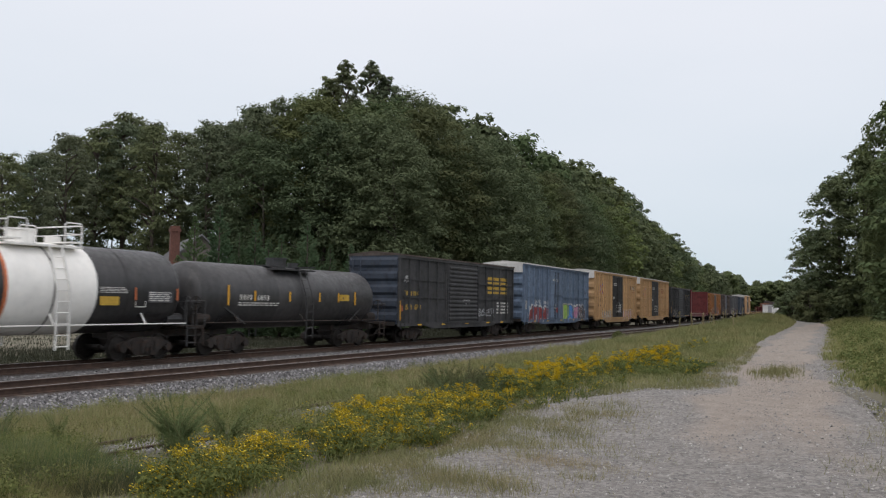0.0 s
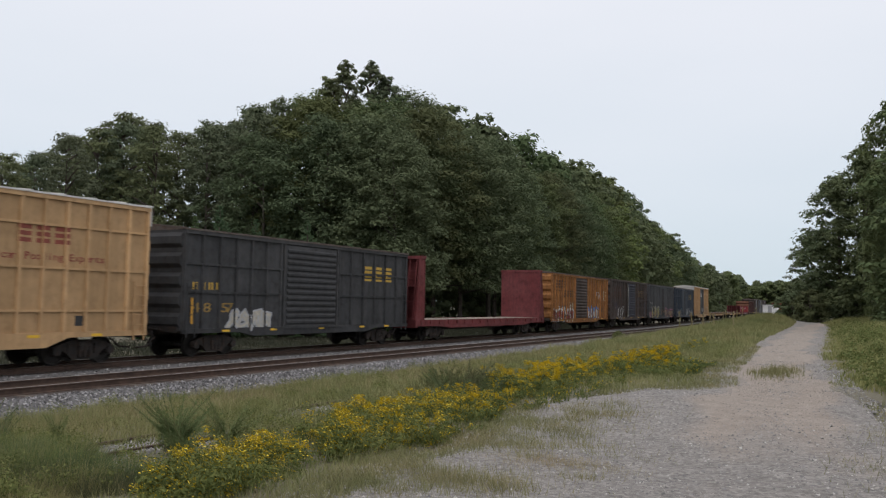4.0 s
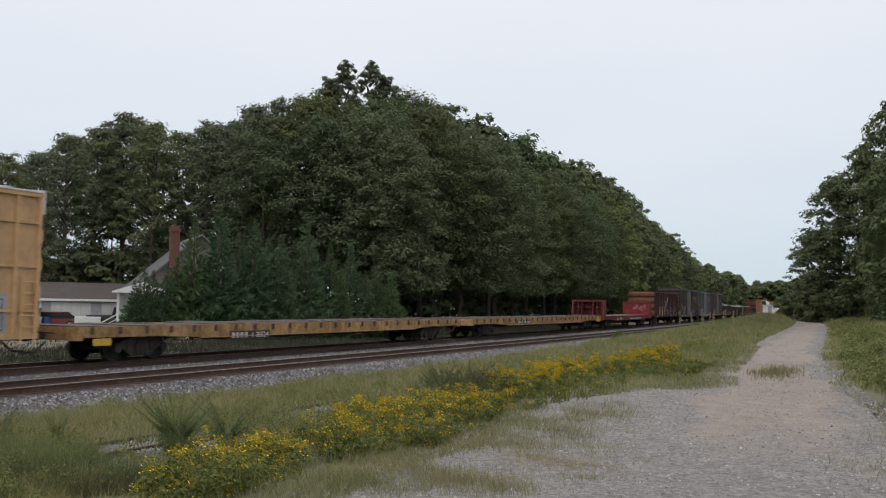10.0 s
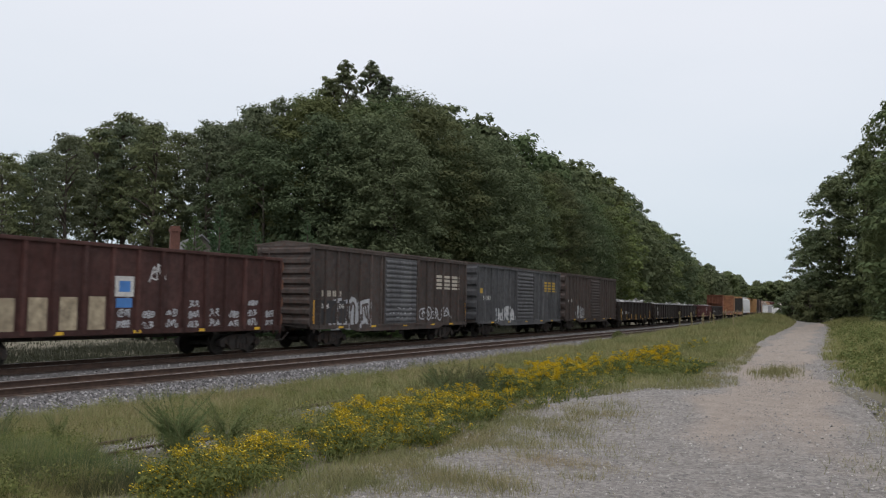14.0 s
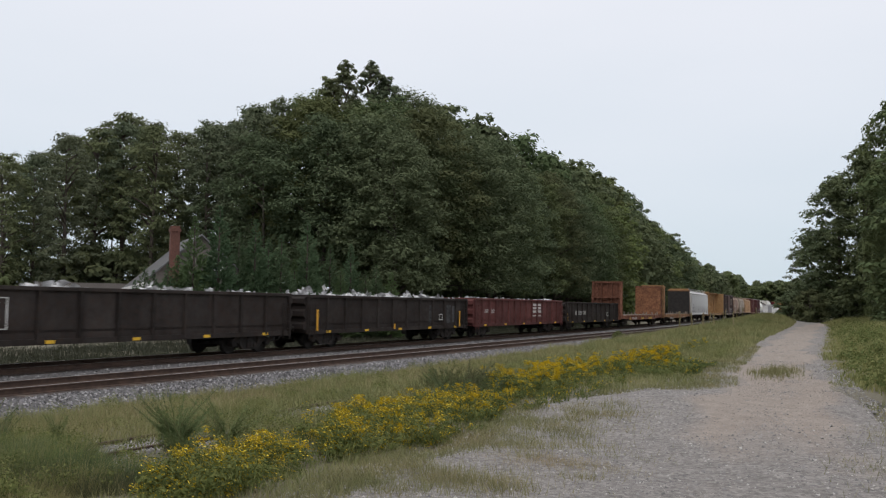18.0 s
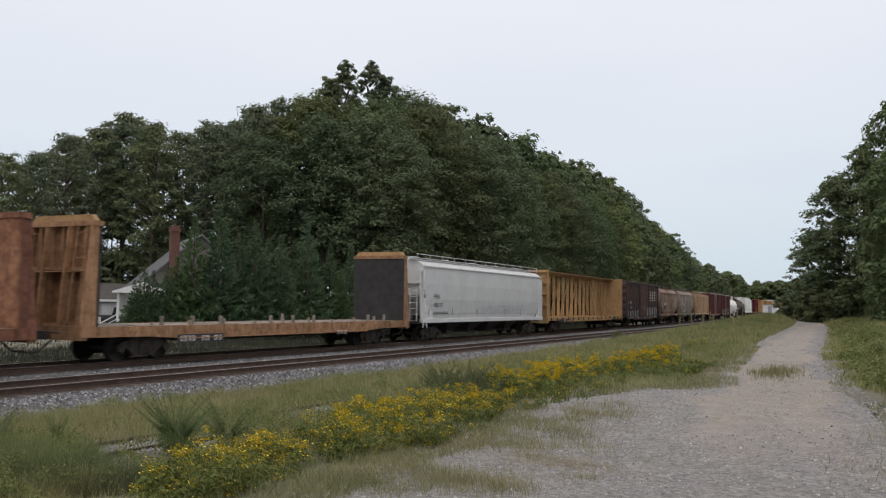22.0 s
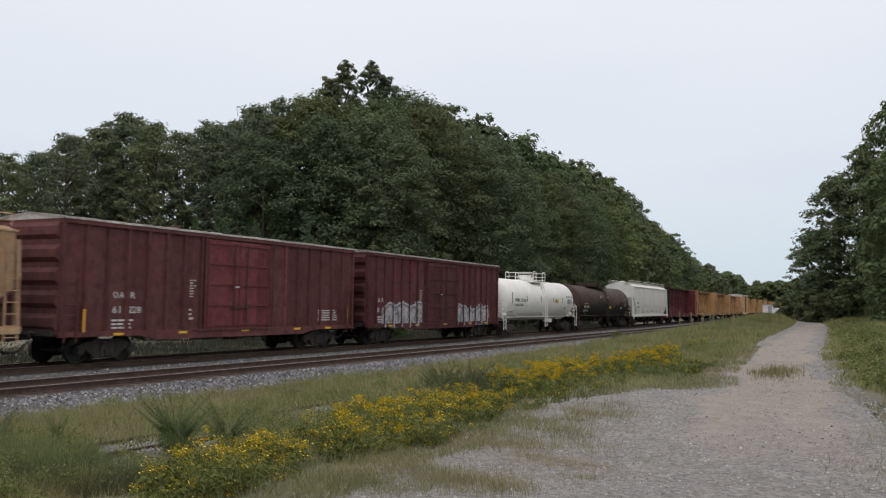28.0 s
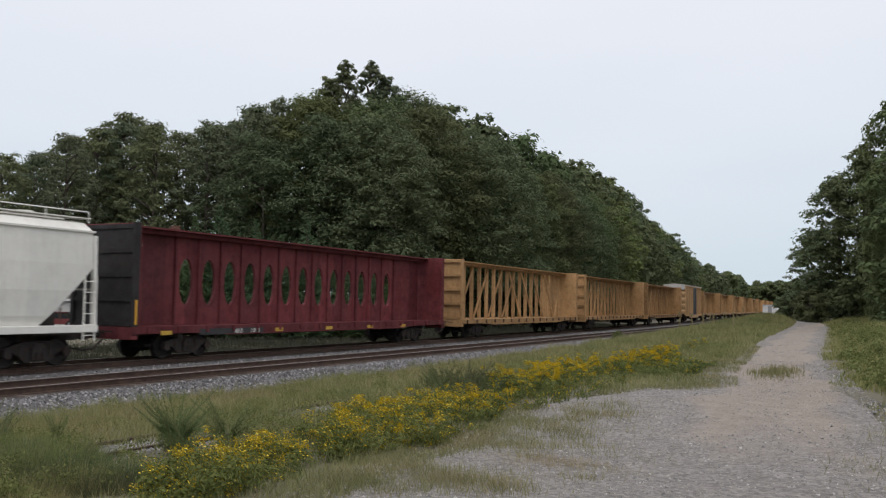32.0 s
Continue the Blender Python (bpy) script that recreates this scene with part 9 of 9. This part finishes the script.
emblem(car, 1.83, 3.72, 1.5, 2.12, LETTER_WHITE, 1.424, 2, False)
fine_print(car, 1.8, 3.7, 1.2, 1.35, LETTER_WHITE, 1, 1.424, 15)
car = gondola(451.5, 16.0, 2.32, BLACK_GON, "empty black gondola with worn white lettering", ribs=12, sill=0.72)
code(car, -5.5, -2.5, 1.3, 1.6, LETTER_WHITE, 7, 1.424)
tape(car, -7.8, 0.8, 1.6, 1.51, 0.13)
for a, b, c, d in ((4.1, 4.6, 1.43, 1.46), (4.1, 4.6, 1.14, 1.17), (4.1, 4.13, 1.14, 1.46), (4.57, 4.6, 1.14, 1.46)):
    plate(car, a, b, c, d, LETTER_WHITE, 1.424)

# 26, 27: rusty bulkhead flat cars
WOOD_STAKE = plain("pale_wooden_stake", (0.30, 0.24, 0.17), 0.95, 0, 0.3, 9)
for s0, face, lab in ((470.8, RUST_FACE, "rusty bulkhead flat car, empty but for stakes"), (492.5, DARK_TIMBER, "rusty tan bulkhead flat car with dark timbered ends")):
    coat = RUST_BULK if face is DARK_TIMBER else RUST_RED
    car = flatcar(s0, 20.2, coat, GREY_TIMBER, lab, bulk=coat, face=face, bulk_h=4.4, name="bulkhead_flatcar", pockets=16, inset=0.62)
    for k in range(9):
        part("stake", Geo().box(1.36, 1.44, -0.05, 0.05, 1.1, 1.28 + 0.05 * (k % 3)), WOOD_STAKE, car, at=(0, -7.2 + 1.75 * k, 0))
    for k in range(12):
        if (k * 7 + int(s0)) % 5:
            part("stake", stock("stake", lambda: Geo().box(-0.05, 0.05, -0.06, 0.06, 0, 0.34, 0.01).mesh("stake", GREY_TIMBER)), None, car, "short timber stake", at=(1.38 if k % 4 else -1.38, -8.2 + 1.45 * k, 1.13))
    if face is DARK_TIMBER:
        for sgn in (-1, 1):
            part("end_cap", Geo().extrude_y([(-1.42, 4.42), (1.42, 4.42), (1.25, 4.62), (-1.25, 4.62)], sgn * 9.60 - 0.1, sgn * 9.60 + 0.1), CB_YELLOW, car, "yellow painted top beam")
        plate(car, -6.1, -3.8, 0.56, 0.84, LETTER_BLACK, 1.481)
        number(car, "804018", -4.95, -3.88, 0.6, 0.8, LETTER_WHITE, 1.484)
        code(car, -5.98, -5.2, 0.6, 0.8, LETTER_WHITE, 4, 1.487)
        code(car, 3.6, 4.4, 0.62, 0.8, LETTER_WHITE, 3, 1.481)
    else:
        for a, b in ((-1.13, 0.08), (2.5, 4.4), (-6.56, -6.0)):
            plate(car, a, b, 0.72, 0.95, LETTER_YELLOW, 1.481)
        code(car, -5.4, -3.2, 0.75, 0.95, LETTER_WHITE, 6, 1.481)

# 28: pale covered hopper
car, ribs = covered_hopper(513.25, 18.5, 4.40, PALE_HOPPER, PALE_HOPPER, "pale grey covered hopper with round-cornered ends", under=STEEL_DARK, plates=True, slope=1.8)
number(car, "FPAX", -8.0, -7.25, 2.28, 2.54, LETTER_BLACK, 1.50, "lettering")
number(car, "950117", -8.0, -6.9, 1.85, 2.08, LETTER_BLACK, 1.498)
fine_print(car, -8.0, -6.2, 1.45, 1.6, LETTER_BLACK, 2, 1.482, 16)
for y in (-8.5, -5.6, -2.2, 2.2, 5.0, 8.2):
    tape(car, y, 1.35, 1.75, 1.47, 0.05, BROWN_LETTER)
spray(car, 1.47, -1.6, 0.2, 1.35, 2.0, [(SPRAY["silver"], 0.1)], 131, letters=3, fat=0.6)
spray(car, 1.47, 0.5, 5.8, 1.4, 2.1, [(SPRAY["silver"], 0.08)], 132, letters=6, fat=0.6)

# 29: yellow centerbeam
car = centerbeam(534.8, 22.2, 4.6, CB_YELLOW, "empty yellow centerbeam flat car with an open truss")
plate(car, -8.6, -5.6, 0.79, 0.99, LETTER_BLACK, 1.481)
number(car, "855", -7.4, -6.9, 0.81, 0.96, LETTER_WHITE, 1.484)
number(car, "143", -6.4, -5.9, 0.81, 0.96, LETTER_WHITE, 1.484)
plate(car, 7.9, 8.4, 0.78, 1.1, LETTER_BLACK, 1.481)

# 30: dark brown boxcar
car, ribs = boxcar(555.5, 15.5, 4.5, CSX_BROWN, FADED_DOOR, DARK_ROOF, CSX_BROWN, "dark brown boxcar with white lettering and graffiti", doors=((-1.9, 1.25),), ribs=5, mid_rail=(2.85,))
for k in range(4):
    plate(car, -7.3 + 1.08 * k, -6.5 + 1.08 * k, 2.95, 4.0, RUST_PANEL, X, "faded_panel", "faded orange-brown paint")
for k in range(5):
    plate(car, 2.0 + 1.08 * k, 2.8 + 1.08 * k, 2.3, 3.9, RUST_PANEL, X, "faded_panel", "faded orange-brown paint")
code(car, -6.97, -5.33, 2.27, 2.56, CREAM_LETTER)
number(car, "136", -6.9, -6.3, 1.83, 2.03, LETTER_WHITE)
number(car, "730", -6.0, -5.4, 1.83, 2.03, LETTER_WHITE)
emblem(car, 3.37, 6.59, 2.68, 3.70, CREAM_LETTER, X + 0.004)
spray(car, X, -7.16, -2.3, 0.7, 1.72, [(SPRAY["ash"], 0.5), (SPRAY["silver"], 0.2), (SPRAY["black"], 0.05)], 141, ribs, RISE, 8, 0.42)
spray(car, X, 1.6, 7.1, 0.7, 2.1, [(SPRAY["ash"], 0.42), (SPRAY["black"], 0.24), (SPRAY["white"], 0.1)], 142, ribs, RISE, 8, 0.42)
spray(car, DOOR_X, -0.6, 0.9, 1.5, 2.2, [(SPRAY["silver"], 0.14)], 143, letters=3, fat=0.4)

# 31 to 33: covered hoppers
car, ribs = covered_hopper(570.7, 11.9, 4.25, RUST_HOPPER, RUST_HOPPER, "short grey covered hopper, badly rusted", bays=2, slope=3.4, eave=0.55)
plate(car, -3.6, -2.85, 2.27, 2.5, LETTER_WHITE, 1.492)
plate(car, -3.6, -2.6, 1.86, 2.08, BROWN_LETTER, 1.485)
car, ribs = covered_hopper(584.3, 12.2, 4.25, GREY_HOPPER, GREY_HOPPER, "short dirty grey covered hopper", bays=2, slope=3.4, eave=0.55)
plate(car, -3.4, -2.9, 2.3, 2.6, LETTER_WHITE, 1.49)
plate(car, -3.0, -2.0, 1.4, 1.6, LETTER_WHITE, 1.47)
car, ribs = covered_hopper(600.3, 15.9, 4.15, TAN_HOPPER, TAN_HOPPER, "tan covered hopper with upright ribs and dark stains", curved=False, bays=3, ribs=16, slope=3.0, eave=0.25, under=STEEL_DARK)
STAIN = plain("dark_streak", (0.05, 0.032, 0.022), 0.9, 0, 0.4, 4, 0)
for y in (-6.0, -5.8, -2.9, -2.6, -2.3, 1.6, 1.8, 2.25, 2.45):
    plate(car, y - 0.03, y + 0.03 + 0.02 * (y % 0.7), 1.35, 3.75, STAIN, 1.462, "stain", "dark streak down the side")
g = Geo()
for p in stroke([(2.95, 2.85), (4.3, 3.25)], 0.42):
    g.poly([(1.54, *q) for q in p], [(0, 1, 2, 3)])
part("emblem", g, SLATE, car, "slanting dark name board")
g = Geo()
for p in stroke([(3.05, 2.9), (4.2, 3.2)], 0.16):
    g.poly([(1.545, *q) for q in p], [(0, 1, 2, 3)])
part("stencil_bar", g, CREAM_LETTER, car)

# 34, 35: maroon boxcars
for s0, num, g in ((617.35, ("61", "228"), 0), (634.2, ("62", "110"), 1)):
    car, ribs = boxcar(s0, 15.7, 4.42, (MAROON, DEEP_MAROON)[g], (OXIDE, DEEP_MAROON)[g], GREY_ROOF, (MAROON, DEEP_MAROON)[g], "maroon boxcar with a pale roof" + (" and grey graffiti" if g else ""), doors=((-1.75, 1.8),), door_style="plug", ribs=7)
    a = -5.87 if g == 0 else -7.0
    number(car, "OA R", a, a + 0.95, 2.05, 2.26, LETTER_WHITE, name="lettering")
    number(car, num[0], a, a + 0.4, 1.58, 1.8, LETTER_WHITE)
    number(car, num[1], a + 0.6, a + 1.2, 1.58, 1.8, LETTER_WHITE)
    fine_print(car, a, a + 0.9, 1.05, 1.4, LETTER_WHITE, 3, X, 17)
    fine_print(car, -2.5, -2.2, 2.1, 2.75, CREAM_LETTER, 7, X, 18)
    fine_print(car, -2.5, -2.25, 1.3, 1.75, CREAM_LETTER, 3, X, 28)
    fine_print(car, 5.2, 6.6, 1.2, 1.7, LETTER_WHITE, 5, X, 19)
    tape(car, 7.3, 1.0, 1.9, X + RISE + 0.01)
    plate(car, -0.3, 0.0, 2.5, 2.56, LETTER_WHITE, DOOR_X)
    if g:
        spray(car, X, -6.28, -2.3, 0.66, 2.0, [(SPRAY["silver"], 0.6), (SPRAY["ash"], 0.5), (SPRAY["white"], 0.05)], 151, ribs, RISE, 6, 0.6)
        spray(car, X, 2.0, 6.18, 0.62, 1.9, [(SPRAY["silver"], 0.6), (SPRAY["ash"], 0.5), (SPRAY["white"], 0.05)], 152, ribs, RISE, 6, 0.6)
    else:
        tape(car, -7.0, 1.0, 1.7, X + RISE + 0.01)

# 36, 37: tank cars
car = tank_car(651.0, 15.0, 1.42, 2.38, WHITE_TANK, "white tank car with a railed platform", walk_mat=WHITE_TANK, tall_rail=True, inset=1.45)
number(car, "203231", -4.74, -3.69, 2.25, 2.46, LETTER_BLACK, 1.424)
code(car, -5.79, -4.88, 2.25, 2.46, LETTER_BLACK, 4, 1.424)
fine_print(car, -5.79, -4.2, 1.95, 2.1, LETTER_BLACK, 2, 1.40, 20)
for y, a, b in ((-6.3, 2.1, 2.85), (-3.55, 2.25, 2.65), (-0.7, 2.25, 2.65), (2.06, 2.25, 2.6), (4.2, 2.25, 2.6), (6.4, 2.2, 2.75)):
    tape(car, y, a, b, 1.425, 0.09, BROWN_LETTER)
plate(car, 2.45, 3.2, 2.2, 2.48, LETTER_YELLOW, 1.415)
fine_print(car, 5.15, 6.2, 2.62, 2.78, LETTER_BLACK, 2, 1.40, 31)
plate(car, 5.4, 6.2, 2.15, 2.52, SLATE_PANEL, 1.415, "data_panel", "grey panel of small print")
plate(car, 4.9, 5.15, 1.75, 1.92, LETTER_BLACK, 1.32)
part("valve_box", Geo().box(0.85, 1.25, 1.6, 2.2, 0.78, 1.05, 0.03), WHITE_TANK, car)
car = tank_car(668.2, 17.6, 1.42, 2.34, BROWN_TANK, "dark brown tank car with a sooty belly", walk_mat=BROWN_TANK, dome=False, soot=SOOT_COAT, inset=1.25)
number(car, "300819", -6.5, -5.6, 1.85, 2.06, CREAM_LETTER, 1.424)
code(car, -7.35, -6.7, 1.85, 2.06, CREAM_LETTER, 4, 1.424)
fine_print(car, -7.3, -5.9, 2.2, 2.27, CREAM_LETTER, 1, 1.42, 33)
fine_print(car, -7.35, -5.8, 1.55, 1.72, CREAM_LETTER, 2, 1.33, 34)
plate(car, 0.75, 1.5, 1.78, 2.02, LETTER_YELLOW, 1.41)
plate(car, 4.75, 5.2, 1.72, 1.98, LETTER_BLACK, 1.41)
plate(car, 5.2, 5.36, 1.8, 1.98, LETTER_WHITE, 1.416)
fine_print(car, -2.3, -1.5, 2.7, 2.95, CREAM_LETTER, 3, 1.40, 21)
fine_print(car, 0.0, 0.7, 2.75, 2.85, CREAM_LETTER, 2, 1.39, 35)
fine_print(car, 6.4, 7.0, 2.66, 2.74, CREAM_LETTER, 1, 1.40, 22)
plate(car, 6.4, 7.25, 2.0, 2.5, FADED_PRINT, 1.418, "data_panel", "worn grey panel of small print")
fine_print(car, 6.45, 7.2, 2.05, 2.45, BROWN_LETTER, 4, 1.424, 23)
part("top_walkway", Geo().box(-0.9, 0.9, -3.8, 0.9, 3.72, 3.8).box(-0.5, 0.5, -3.4, -0.6, 3.8, 4.05, 0.04), BROWN_TANK, car, "dark platform on top of the tank")

# 38: cream covered hopper
car, ribs = covered_hopper(687.7, 18.7, 4.45, CREAM_HOPPER, CREAM_HOPPER, "cream covered hopper with raked ends", under=STEEL_DARK, slope=3.2, sheet=1.5)
code(car, -7.6, -6.95, 2.33, 2.52, LETTER_BLACK, 4, 1.492)
number(car, "48205", -7.6, -6.75, 1.87, 2.09, LETTER_BLACK, 1.498)
for y in (-8.0, -4.9, -2.2, 2.4, 4.8, 8.0):
    tape(car, y, 1.35, 1.75, 1.47, 0.05, BROWN_LETTER)
fine_print(car, -0.2, 0.4, 1.5, 1.7, LETTER_BLACK, 3, 1.475, 23)

# 39: red centerbeam
BLACK_END = paint("black_end_paint", (0.025, 0.024, 0.026), 0.2, 0.3, 0.6)
car = centerbeam(709.5, 22.2, 4.5, CB_RED, "red centerbeam flat car with a wall of oval holes", panel=CB_RED, posts=13, black_end=BLACK_END)
plate(car, -8.0, -4.5, 0.80, 1.02, LETTER_BLACK, 1.481)
number(car, "600", -6.26, -5.7, 0.83, 1.0, LETTER_WHITE, 1.484)
number(car, "181", -5.3, -4.74, 0.83, 1.0, LETTER_WHITE, 1.484)
for y in (-9.6, -3.5, 0.0, 3.4, 6.5):
    plate(car, y - 0.25, y + 0.25, 0.84, 0.98, LETTER_YELLOW, 1.481)
part("end_wall", Geo().box(-1.30, 1.30, -10.98, -10.9, 1.1, 4.40), BLACK_END, car, "black painted end wall")
tape(car, -10.95, 1.2, 2.0, 1.46)
fine_print(car, -10.4, -9.6, 3.7, 4.2, LETTER_WHITE, 4, 0.2, 24)

# 40 on: yellow centerbeams with one tan boxcar among them
for s0 in (734.0, 758.4, 782.6):
    car = centerbeam(s0, 22.2, 4.6, CB_YELLOW, "empty yellow centerbeam flat car with an open truss")
car, ribs = boxcar(805.0, 15.6, 5.05, TAN, BLACK_DOOR, WHITE_ROOF, TAN, "tan yellow boxcar with a black door and a white roof", doors=((-1.0, 2.4),), door_style="plug", ribs=7, drop=0.28, cap=WHITE_ROOF)
for i in range(8):
    car = centerbeam(827.5 + 24.4 * i, 22.2, 4.6, CB_YELLOW, "empty yellow centerbeam flat car with an open truss", detail=False)


# ---- the train runs past ----
def run_of_train(t):
    """Metres that the train has gone after t seconds; its speed is nearly even."""
    f = lambda u: 21.077 * 16 * u + 0.194 * 8 * u * u + 0.382 * 16 * u ** 3 / 3
    return f(t / 16 - 1) - f(-1)


def motions():
    for car, s0 in ROLLING:
        rows = []
        for t in range(0, int(SECONDS) + 1):
            x, y, h = line(s0 - run_of_train(t))
            rows.append((float(t), pose(x, y, RAIL_Z, 0, 0, h)))
        walk(car, rows)


motions()
